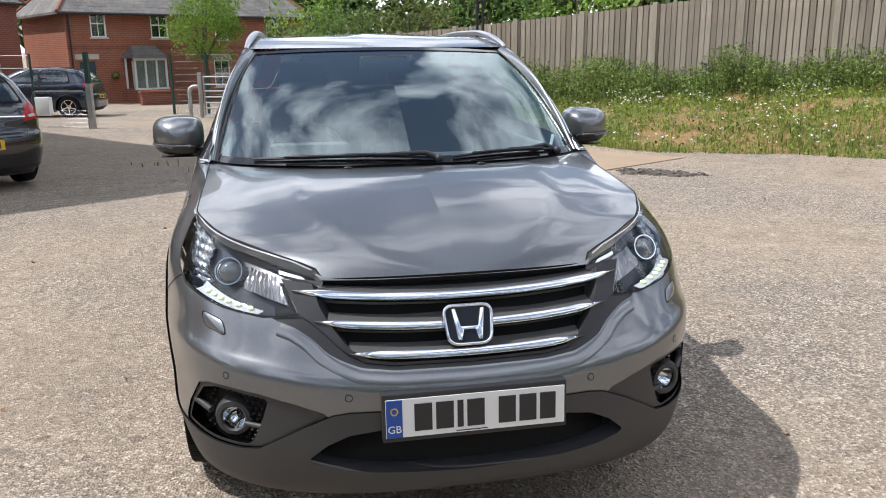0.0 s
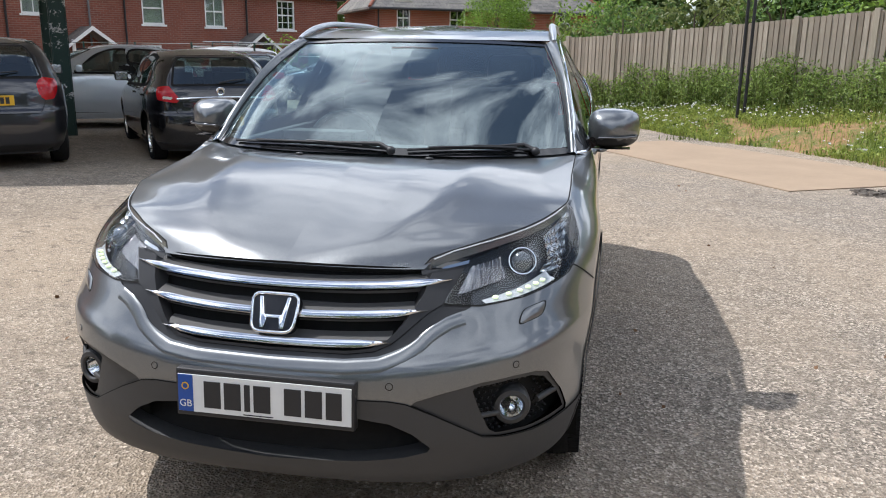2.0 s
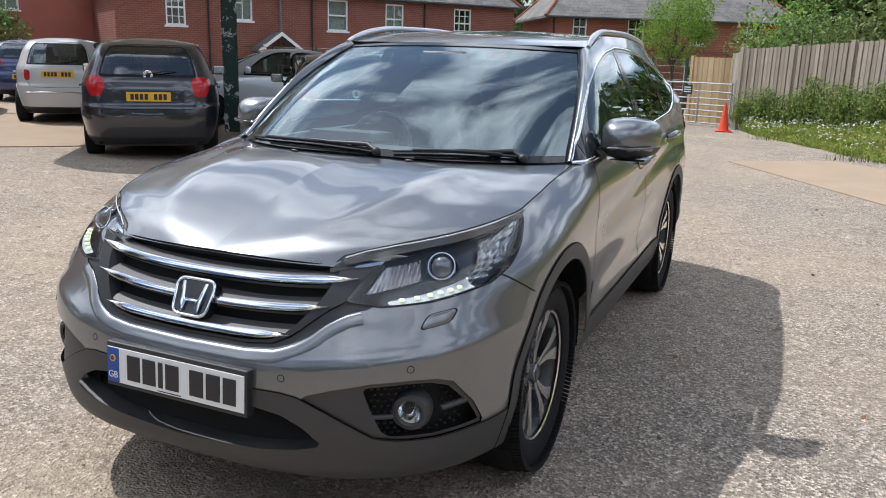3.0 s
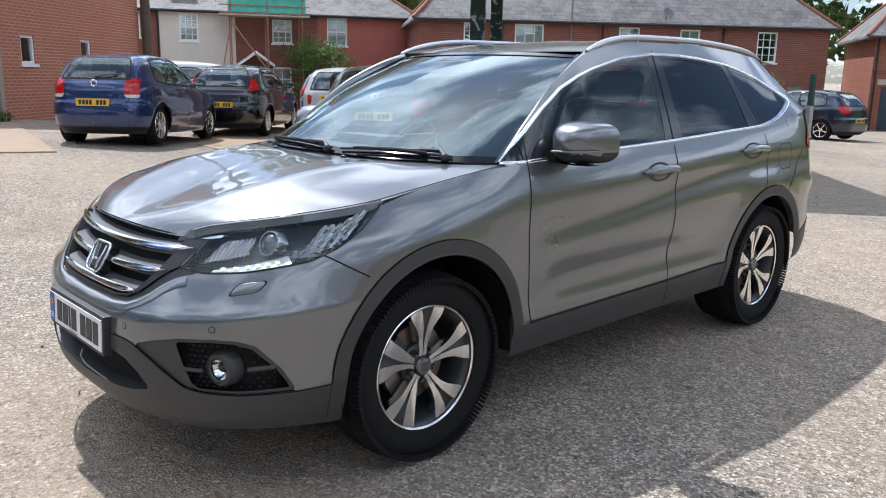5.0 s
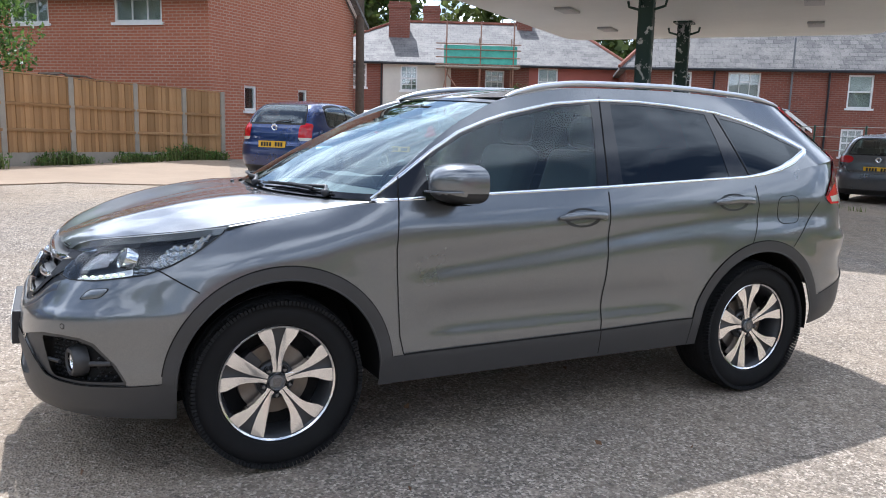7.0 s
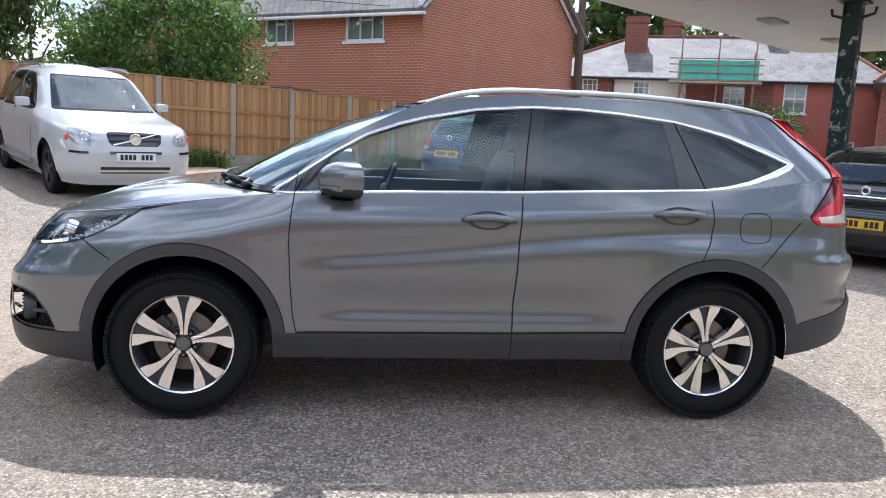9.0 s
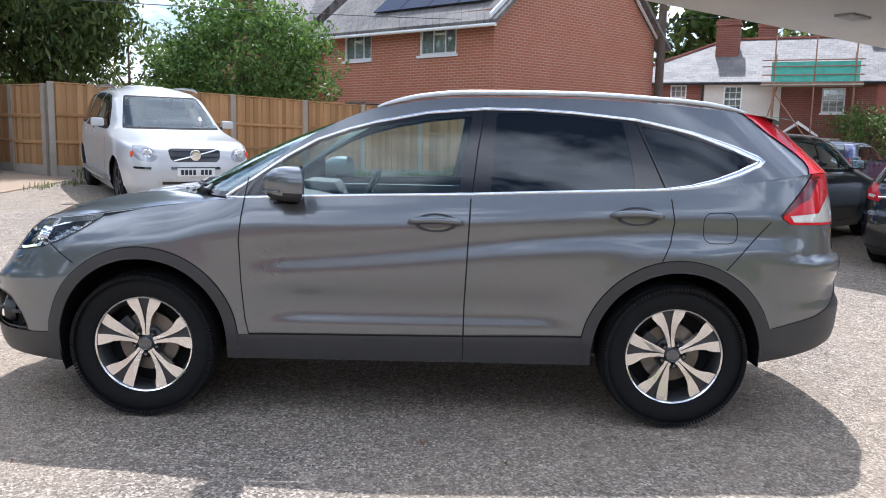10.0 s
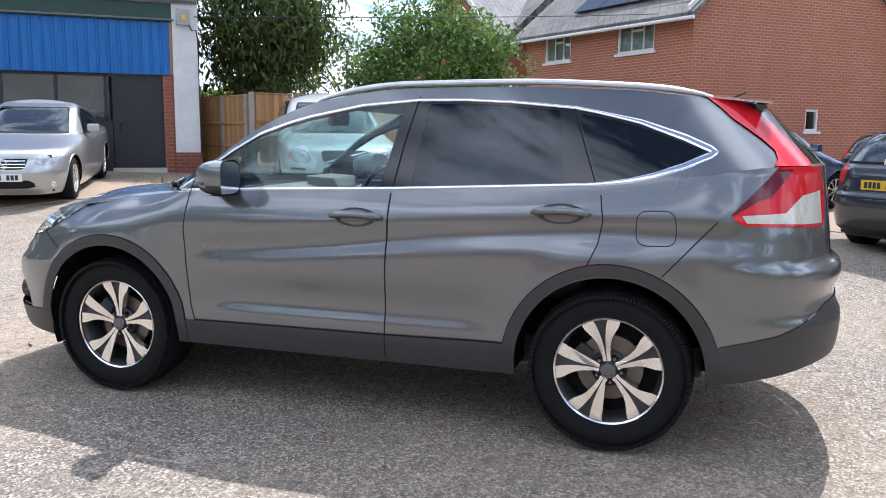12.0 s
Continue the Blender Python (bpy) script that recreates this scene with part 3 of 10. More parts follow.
def rounded(path, closed=True, r=0.02, n=4):
    """A path of 2D points with its corners rounded."""
    out, m = [], len(path)
    for i, p in enumerate(path):
        if not closed and i in (0, m - 1):
            out.append(tuple(p)); continue
        p, a, b = Vector(p), Vector(path[i - 1]), Vector(path[(i + 1) % m])
        da, db = min(r, (a - p).length * 0.45), min(r, (b - p).length * 0.45)
        s, e = p + (a - p).normalized() * da, p + (b - p).normalized() * db
        for k in range(n + 1):
            t = k / n
            out.append(tuple(s * (1 - t) ** 2 + p * 2 * t * (1 - t) + e * t * t))
    return out


def ribbon(bm, pts, nrm, width, lift=0.001, thick=0.0, round_top=False):
    """A flat band along points that lie on a surface; thick: its height over the surface."""
    n = len(pts)
    prof = [(-0.5, 0), (-0.42, 1), (0.42, 1), (0.5, 0)] if not round_top else [(-0.5, 0), (-0.4, 0.62), (-0.18, 0.95), (0.18, 0.95), (0.4, 0.62), (0.5, 0)]
    if not thick:
        prof = [(-0.5, 0), (0.5, 0)]
    rows = []
    for i in range(n):
        d = (pts[min(n - 1, i + 1)] - pts[max(0, i - 1)])
        if d.length < 1e-9:
            d = Vector((0, 1, 0))
        side = nrm[i].cross(d.normalized()).normalized()
        w = width[i] if isinstance(width, (list, tuple)) else width
        rows.append([bm.verts.new(pts[i] + side * w * a + nrm[i] * (lift + thick * b)) for a, b in prof])
    for A, B in zip(rows, rows[1:]):
        for k in range(len(prof) - 1):
            bm.faces.new((A[k], B[k], B[k + 1], A[k + 1]))
    if thick:
        bm.faces.new(rows[0][::-1]); bm.faces.new(rows[-1])


def mirrored(points, side):
    return [Vector((p.x * side, p.y, p.z)) for p in points]

# ---------- buildings ----------
def window_unit(house, x0, x1, z0, z1, style, y=0.0, lintel=True, curtain=False, mat=None):
    """A window set in the wall's outer face (y) of a house whose wall runs along x: reveal, frame, bars, panes, sill, lintel."""
    t = 0.06
    bm = bmesh.new()
    for a, b, c, d in ((x0, x0 + t, z0, z1), (x1 - t, x1, z0, z1), (x0 + t, x1 - t, z0, z0 + t), (x0 + t, x1 - t, z1 - t, z1)):
        box(bm, a, b, y + 0.03, y + 0.11, c, d)
    win = part("window", bm, M["white_paint"], house, "white painted window")
    bars_x, bars_z = {"sash": ([0.5], [0.5]), "georgian": ([1 / 3, 2 / 3], [0.25, 0.5, 0.75]), "casement": ([0.5], []), "triple": ([0.36, 0.68], []), "one": ([], []), "sash1": ([], [0.5])}[style]
    bm = bmesh.new()
    w, h = x1 - x0, z1 - z0
    for f in bars_x:
        box(bm, x0 + w * f - 0.014, x0 + w * f + 0.014, y + 0.045, y + 0.09, z0 + t, z1 - t)
    for f in bars_z:
        q = 0.028 if f == 0.5 else 0.012
        box(bm, x0 + t, x1 - t, y + 0.04, y + 0.092, z0 + h * f - q, z0 + h * f + q)
    if style == "triple":                                     # small top-hung light, ajar
        box(bm, x0 + w * 0.36, x0 + w * 0.68, y + 0.03, y + 0.08, z0 + h * 0.62, z0 + h * 0.68)
    if bars_x or bars_z:
        part("glazing_bar", bm, M["white_paint"], win)
    else:
        bm.free()
    bm = bmesh.new(); box(bm, x0 + t, x1 - t, y + 0.07, y + 0.078, z0 + t, z1 - t)
    part("pane", bm, M["pane"], win)
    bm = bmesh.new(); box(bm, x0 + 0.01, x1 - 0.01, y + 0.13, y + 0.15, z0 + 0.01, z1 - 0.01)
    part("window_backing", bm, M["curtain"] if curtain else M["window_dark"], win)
    bm = bmesh.new(); box(bm, x0 - 0.06, x1 + 0.06, y - 0.05, y + 0.06, z0 - 0.07, z0 - 0.002)
    part("sill", bm, mat or M["white_paint"], win)
    if lintel:
        bm = bmesh.new(); box(bm, x0 - 0.09, x1 + 0.09, y - 0.012, y + 0.02, z1 + 0.002, z1 + 0.20)
        part("lintel", bm, M["stone_lintel"], win, "pale stone lintel")
    return win


def holed_wall(bm, x0, x1, z0, z1, y0, y1, holes):
    """A wall from x0 to x1 with thickness y0..y1 and rectangular holes that go through."""
    xs = sorted({x0, x1, *[h[0] for h in holes], *[h[1] for h in holes]})
    zs = sorted({z0, z1, *[h[2] for h in holes], *[h[3] for h in holes]})
    for a, b in zip(xs, xs[1:]):
        for c, d in zip(zs, zs[1:]):
            mx, mz = (a + b) / 2, (c + d) / 2
            if not any(h[0] < mx < h[1] and h[2] < mz < h[3] for h in holes):
                box(bm, a, b, y0, y1, c, d)
    bmesh.ops.remove_doubles(bm, verts=bm.verts, dist=1e-5)
    seen = {}
    for f in list(bm.faces):
        key = tuple(round(c, 4) for c in f.calc_center_median())
        seen.setdefault(key, []).append(f)
    bmesh.ops.delete(bm, geom=[f for fs in seen.values() if len(fs) > 1 for f in fs], context="FACES")


def pitched_roof(house, x0, x1, y0, y1, z, rise, mat, hip0=0.0, hip1=0.0, over=0.25, gutter=True):
    """A ridged roof along x; hip: how far the ridge stops short at either end."""
    ym, t = (y0 + y1) / 2, 0.10
    a, b, c, d = x0 - over, x1 + over, y0 - over, y1 + over
    drop = rise * over / ((y1 - y0) / 2)
    e = z - drop
    R0, R1 = (a + hip0, ym, z + rise), (b - hip1, ym, z + rise)
    bm = bmesh.new()
    P = [bm.verts.new(p) for p in ((a, c, e), (b, c, e), (b, d, e), (a, d, e), R0, R1)]
    for f in ((0, 1, 5, 4), (2, 3, 4, 5), (1, 2, 5), (3, 0, 4)):
        bm.faces.new([P[i] for i in f])
    Q = [bm.verts.new((p.co.x, p.co.y, p.co.z - t)) for p in P[:4]]
    for i in range(4):
        bm.faces.new((P[i], Q[i], Q[(i + 1) % 4], P[(i + 1) % 4]))
    bm.faces.new(Q[::-1])
    roof = part("roof", bm, mat, house, "weathered slate roof")
    bm = bmesh.new()
    tube(bm, [R0, R1], 0.09, 6)
    for A, Bq in ((P0, R0) for P0 in ((a, c, e), (a, d, e)) if hip0): tube(bm, [A, Bq], 0.08, 6)
    for A, Bq in ((P0, R1) for P0 in ((b, c, e), (b, d, e)) if hip1): tube(bm, [A, Bq], 0.08, 6)
    part("ridge_tile", bm, M["tile_red"], roof, "red clay ridge tiles")
    if gutter:
        bm = bmesh.new()
        tube(bm, [(a, c - 0.03, e - 0.06), (b, c - 0.03, e - 0.06)], 0.055, 6)
        part("gutter", bm, M["black_plastic"], roof)
    return roof


def chimney(house, x, y, z0, z1, w=0.75, d=0.55, pots=2):
    bm = bmesh.new()
    box(bm, x - w / 2, x + w / 2, y - d / 2, y + d / 2, z0, z1)
    box(bm, x - w / 2 - 0.05, x + w / 2 + 0.05, y - d / 2 - 0.05, y + d / 2 + 0.05, z1 - 0.28, z1 - 0.12)
    ch = part("chimney", bm, M["brick_old"], house, "brick chimney stack")
    for i in range(pots):
        bm = bmesh.new()
        lathe(bm, [(0.0, 0.3), (0.09, 0.3), (0.11, 0.28), (0.10, 0.0), (0.13, 0.0)], 12, pose(x + (i - (pots - 1) / 2) * 0.3, y, z1))
        part("chimney_pot", bm, M["tile_red"], ch, smooth=40)


def front_door(house, x0, x1, z0, z1, mat, y=0.0):
    bm = bmesh.new(); box(bm, x0, x1, y + 0.05, y + 0.11, z0, z1)
    d = part("door", bm, mat, house, "painted panelled door")
    bm = bmesh.new()
    w = x1 - x0
    for fx in (0.12, 0.56):
        for c, e in ((0.08, 0.42), (0.5, 0.92)):
            box(bm, x0 + w * fx, x0 + w * (fx + 0.32), y + 0.035, y + 0.052, lerp(z0, z1, c), lerp(z0, z1, e))
    part("door_panel", bm, mat, d)
    bm = bmesh.new()
    for a, b, c, e in ((x0 - 0.08, x0, z0, z1 + 0.08), (x1, x1 + 0.08, z0, z1 + 0.08), (x0, x1, z1, z1 + 0.08)):
        box(bm, a, b, y + 0.01, y + 0.12, c, e)
    part("door_frame", bm, M["white_paint"], d)


def drainpipe(house, x, z0, z1, y=-0.07):
    bm = bmesh.new()
    tube(bm, [(x, y, z0), (x, y, z1 - 0.25), (x, y + 0.0, z1)], 0.038, 8)
    part("drainpipe", bm, M["black_plastic"], house, smooth=50)


M["pane"] = glass_mat("window_pane", (0.80, 0.84, 0.84), 0.0, 1.9)
M["door_green"] = plain("door_green", (0.18, 0.27, 0.22), 0.4, var=0.1)
M["door_blue"] = plain("door_dark", (0.03, 0.05, 0.07), 0.4, var=0.1)


def brick_terrace():
    h = thing("terraced_house", pose(-10.7, 32.4, 0, 0, 0, 54.5), "row of old red brick cottages with a pale slate roof", "house")
    wins = [(-15.10, -14.40, 2.22, 3.46, "georgian", False), (-13.10, -11.95, 2.48, 3.46, "triple", True), (-8.93, -8.07, 2.25, 3.43, "sash1", True),
            (-6.40, -5.56, 2.22, 3.40, "sash", True), (-3.12, -2.25, 2.19, 3.38, "georgian", False),
            (-9.02, -8.25, 0.50, 1.50, "georgian", True), (-14.9, -14.0, 0.45, 1.55, "sash", True), (-7.0, -6.2, 0.45, 1.5, "sash", True)]
    doors = [(-1.62, -0.98, -0.55, 1.25), (-4.85, -4.15, -0.5, 1.3), (-11.55, -10.85, -0.45, 1.35)]
    bm = bmesh.new()
    holed_wall(bm, -16.8, 0, -1.2, 3.75, 0.0, 0.3, [w[:4] for w in wins] + [(d[0], d[1], d[2], d[3]) for d in doors])
    box(bm, -16.8, -16.5, 0.3, 6.0, -1.2, 3.75); box(bm, -0.3, 0, 0.3, 6.0, -1.2, 3.75); box(bm, -16.8, 0, 5.7, 6.0, -1.2, 3.75)
    part("wall", bm, M["brick_old"], h, "mottled red brick wall")
    for w in wins:
        window_unit(h, *w[:5], lintel=False, curtain=w[5])
    front_door(h, *doors[0], M["door_green"]); front_door(h, *doors[1], M["door_blue"]); front_door(h, *doors[2], M["door_blue"])
    pitched_roof(h, -16.8, 0, 0, 6.0, 3.80, 2.5, M["slate"], hip0=2.6, hip1=2.6)
    chimney(h, -7.4, 3.0, 5.6, 7.4); chimney(h, -1.9, 3.2, 5.2, 7.2)
    for x in (-9.6, -4.6, -13.6):
        drainpipe(h, x, -0.8, 3.65)
    for c, zz in ((-4.5, 2.02), (-11.2, 2.10)):                     # gabled porches
        bm = bmesh.new()
        for sx in (-0.62, 0.62):
            box(bm, c + sx - 0.05, c + sx + 0.05, -1.0, -0.9, -0.6, zz - 0.45)
        p = part("porch", bm, M["white_paint"], h, "small gabled porch")
        bm = bmesh.new()
        for sg in (1, -1):
            prism(bm, [(c, zz), (c + sg * 0.85, zz - 0.62), (c + sg * 0.85, zz - 0.70), (c, zz - 0.08)], "y", -1.1, 0.0)
        part("porch_roof", bm, M["slate_dark"], p)
        bm = bmesh.new()
        for sg in (1, -1):
            prism(bm, [(c, zz + 0.01), (c + sg * 0.88, zz - 0.64), (c + sg * 0.88, zz - 0.76), (c, zz - 0.13)], "y", -1.14, -1.10)
        part("bargeboard", bm, M["white_paint"], p)
    bm = bmesh.new()
    lathe(bm, [(0.0, 0.0), (0.12, 0.02), (0.24, 0.08)], 16, pose(-7.1, -0.25, 3.95, 60, 0, 20))
    tube(bm, [(-7.1, 0.0, 3.55), (-7.1, -0.2, 3.9)], 0.02, 6)
    part("satellite_dish", bm, M["lead"], h, smooth=50)
    bm = bmesh.new()
    tube(bm, [(-10.9, -0.12, -0.5), (-10.9, -0.12, 4.7)], 0.035, 6)
    part("vent_pipe", bm, M["lead"], h, smooth=50)


def brick_villa():
    h = thing("detached_house", pose(-9.0, 32.6, 0, 0, 0, 30), "orange-red brick house with a bay window and slate roof", "house")
    wins = [(0.98, 1.62, 2.28, 3.38, "sash"), (3.50, 4.28, 2.26, 3.34, "sash"), (6.46, 7.12, 2.2, 3.32, "sash"), (9.08, 9.76, 2.2, 3.35, "sash"), (6.3, 7.1, 0.1, 1.3, "sash"), (9.0, 9.8, 0.1, 1.3, "sash")]
    door = (0.40, 1.05, -0.45, 1.30)
    bm = bmesh.new()
    holed_wall(bm, 0, 11.3, -1.4, 3.5, 0.0, 0.3, [w[:4] for w in wins] + [door])
    box(bm, 0, 0.3, 0.3, 6.4, -1.4, 3.5); box(bm, 11.0, 11.3, 0.3, 6.4, -1.4, 3.5); box(bm, 0, 11.3, 6.1, 6.4, -1.4, 3.5)
    part("wall", bm, M["brick_house"], h, "orange-red brick wall")
    for w in wins:
        window_unit(h, *w, mat=M["stone_lintel"])
    front_door(h, *door, M["door_blue"])
    bm = bmesh.new(); box(bm, 0.25, 1.2, -0.012, 0.02, 1.39, 1.60); part("lintel", bm, M["stone_lintel"], h)
    bm = bmesh.new(); box(bm, 0.0, 11.3, -0.015, 0.02, 1.78, 1.95); part("string_course", bm, M["brick_old"], h)
    pitched_roof(h, 0, 11.3, 0, 6.4, 3.52, 2.3, M["slate_dark"], hip0=2.4, hip1=2.4, over=0.35)
    chimney(h, 5.6, 3.2, 5.2, 7.0)
    drainpipe(h, 0.12, -1.0, 3.4)
    # bay window with its own small hipped roof
    bm = bmesh.new()
    plan = [(2.20, 0.0), (2.42, -0.60), (3.80, -0.60), (4.02, 0.0)]
    prism(bm, plan, "z", -1.2, 0.15)
    bay = part("bay_window", bm, M["brick_house"], h, "white bay window under a dark hipped roof")
    bm = bmesh.new()
    V = [bm.verts.new(p) for p in ((2.08, 0.0, 1.42), (2.34, -0.74, 1.42), (3.88, -0.74, 1.42), (4.14, 0.0, 1.42), (2.6, 0.0, 1.95), (3.6, 0.0, 1.95))]
    for f in ((0, 1, 4), (1, 2, 5, 4), (2, 3, 5), (0, 4, 5, 3), (3, 2, 1, 0)):
        bm.faces.new([V[i] for i in f])
    part("bay_roof", bm, M["slate_dark"], bay)
    bm = bmesh.new()
    for x in (2.42, 2.86, 3.34, 3.76):
        box(bm, x, x + 0.07, -0.62, -0.54, 0.15, 1.42)
    box(bm, 2.38, 3.86, -0.66, -0.52, 0.10, 0.18); box(bm, 2.40, 3.83, -0.62, -0.54, 1.32, 1.42)
    box(bm, 2.22, 2.29, -0.10, -0.02, 0.15, 1.42); box(bm, 3.93, 4.0, -0.10, -0.02, 0.15, 1.42)
    part("bay_frame", bm, M["white_paint"], bay)
    bm = bmesh.new(); box(bm, 2.45, 3.78, -0.57, -0.56, 0.18, 1.32); part("pane", bm, M["pane"], bay)
    bm = bmesh.new(); box(bm, 2.36, 3.86, -0.50, -0.47, 0.18, 1.32); part("net_curtain", bm, M["curtain"], bay)
    # hanging basket beside the bay
    bm = bmesh.new(); blob(bm, (1.75, -0.22, 0.72), 0.16, 2, (1, 1, 0.9), 0.4); part("hanging_basket", bm, M["leaf_dark"], h)
    # front garden wall
    w = thing("garden_wall", pose(-9.0, 32.6, 0, 0, 0, 30), "low brick garden wall with coping", "wall", kind="structure")
    bm = bmesh.new(); box(bm, 1.6, 8.5, -3.3, -3.08, -1.2, 0.10); part("wall_body", bm, M["brick_old"], w)
    bm = bmesh.new(); box(bm, 1.55, 8.5, -3.34, -3.04, 0.102, 0.17); part("coping", bm, M["brick_house"], w)


def scaffold_terrace():
    h = thing("terraced_house", pose(-29.4, 12.5, 0, 0, 0, 65), "terrace of brick, cream and red rendered cottages with slate roof", "house")
    wins = [(-1.40, -0.72, 2.80, 3.84, "georgian"), (0.78, 1.52, 2.70, 3.78, "georgian"), (4.52, 5.36, 2.70, 3.67, "georgian"), (6.86, 7.74, 2.66, 3.82, "sash"),
            (0.7, 1.55, 0.75, 1.85, "sash"), (4.5, 5.3, 0.7, 1.7, "sash"), (6.9, 7.8, 0.5, 1.6, "sash"), (8.9, 9.7, 0.5, 1.6, "sash")]
    doors = [(2.3, 3.0, -0.2, 1.7), (3.4, 4.1, -0.2, 1.7)]
    spans = ((-4.0, 0.0, "brick_old", "brick wall"), (0.0, 2.97, "render_cream", "cream rendered wall"), (2.97, 6.46, "brick_old", "brick wall"), (6.46, 10.8, "render_red", "red rendered wall"))
    for a, b, mat, lab in spans:
        bm = bmesh.new()
        hs = [w[:4] for w in wins if a < w[0] < b] + [d for d in doors if a < d[0] < b]
        holed_wall(bm, a + 0.001, b - 0.001, -0.8, 4.05, 0.0 if mat != "render_cream" else -0.03, 0.3, hs)
        part("wall", bm, M[mat], h, lab)
    bm = bmesh.new(); box(bm, -4.0, -3.7, 0.3, 6.4, -0.8, 4.05); box(bm, 10.5, 10.8, 0.3, 6.4, -0.8, 4.05); box(bm, -4, 10.8, 6.1, 6.4, -0.8, 4.05)
    part("end_wall", bm, M["render_red"], h)
    for w in wins:
        window_unit(h, *w, y=-0.03 if 0 < w[0] < 2.9 else 0.0, lintel=False, curtain=True)
    for d in doors:
        front_door(h, *d, M["door_blue"])
    pitched_roof(h, -4.0, 10.8, 0, 6.4, 4.08, 1.95, M["slate"], hip0=4.7, hip1=2.4)
    chimney(h, 0.62, 2.1, 4.8, 6.75, 0.95, 0.7, 0); chimney(h, 2.1, 4.2, 5.2, 6.9, 0.8, 0.6, 0); chimney(h, 6.5, 3.0, 5.2, 6.55, 0.7, 0.6, 0)
    drainpipe(h, -0.06, -0.4, 4.0)
    bm = bmesh.new()
    for sg in (1, -1):
        prism(bm, [(3.75, 2.35), (3.75 + sg * 0.75, 1.80), (3.75 + sg * 0.75, 1.70), (3.75, 2.22)], "y", -0.9, 0.0)
    part("porch", bm, M["white_paint"], h, "small white gabled porch")
    # scaffold with its green debris netting
    s = thing("scaffold", pose(-29.4, 12.5, 0, 0, 0, 65), "tube scaffold with boards and green netting", "scaffold")
    for x in (2.75, 4.2, 5.6):
        for y in (-0.35, -1.35):
            bm = bmesh.new(); tube(bm, [(x, y, -0.6), (x, y, 5.6 if y < -1 else 5.0)], 0.03, 6); part("standard", bm, M["scaffold"], s)
    for z in (1.6, 3.80, 4.10, 4.42, 4.66):
        bm = bmesh.new(); tube(bm, [(2.3, -1.40, z), (5.9, -1.40, z)], 0.026, 6); part("ledger", bm, M["scaffold"], s)
    bm = bmesh.new(); tube(bm, [(2.8, -1.43, 3.4), (5.6, -1.43, -0.4)], 0.03, 6); part("brace", bm, M["scaffold"], s)
    bm = bmesh.new(); tube(bm, [(2.3, -1.42, 1.2), (2.9, -0.4, 3.9)], 0.03, 6); part("brace", bm, M["scaffold"], s)
    bm = bmesh.new(); box(bm, 2.3, 5.9, -1.45, -0.3, 3.70, 3.76); part("scaffold_board", bm, M["timber_grey"], s)
    bm = bmesh.new(); box(bm, 2.65, 5.75, -1.345, -1.33, 3.84, 4.60); part("debris_net", bm, M["mesh_green"], s, "green debris netting")


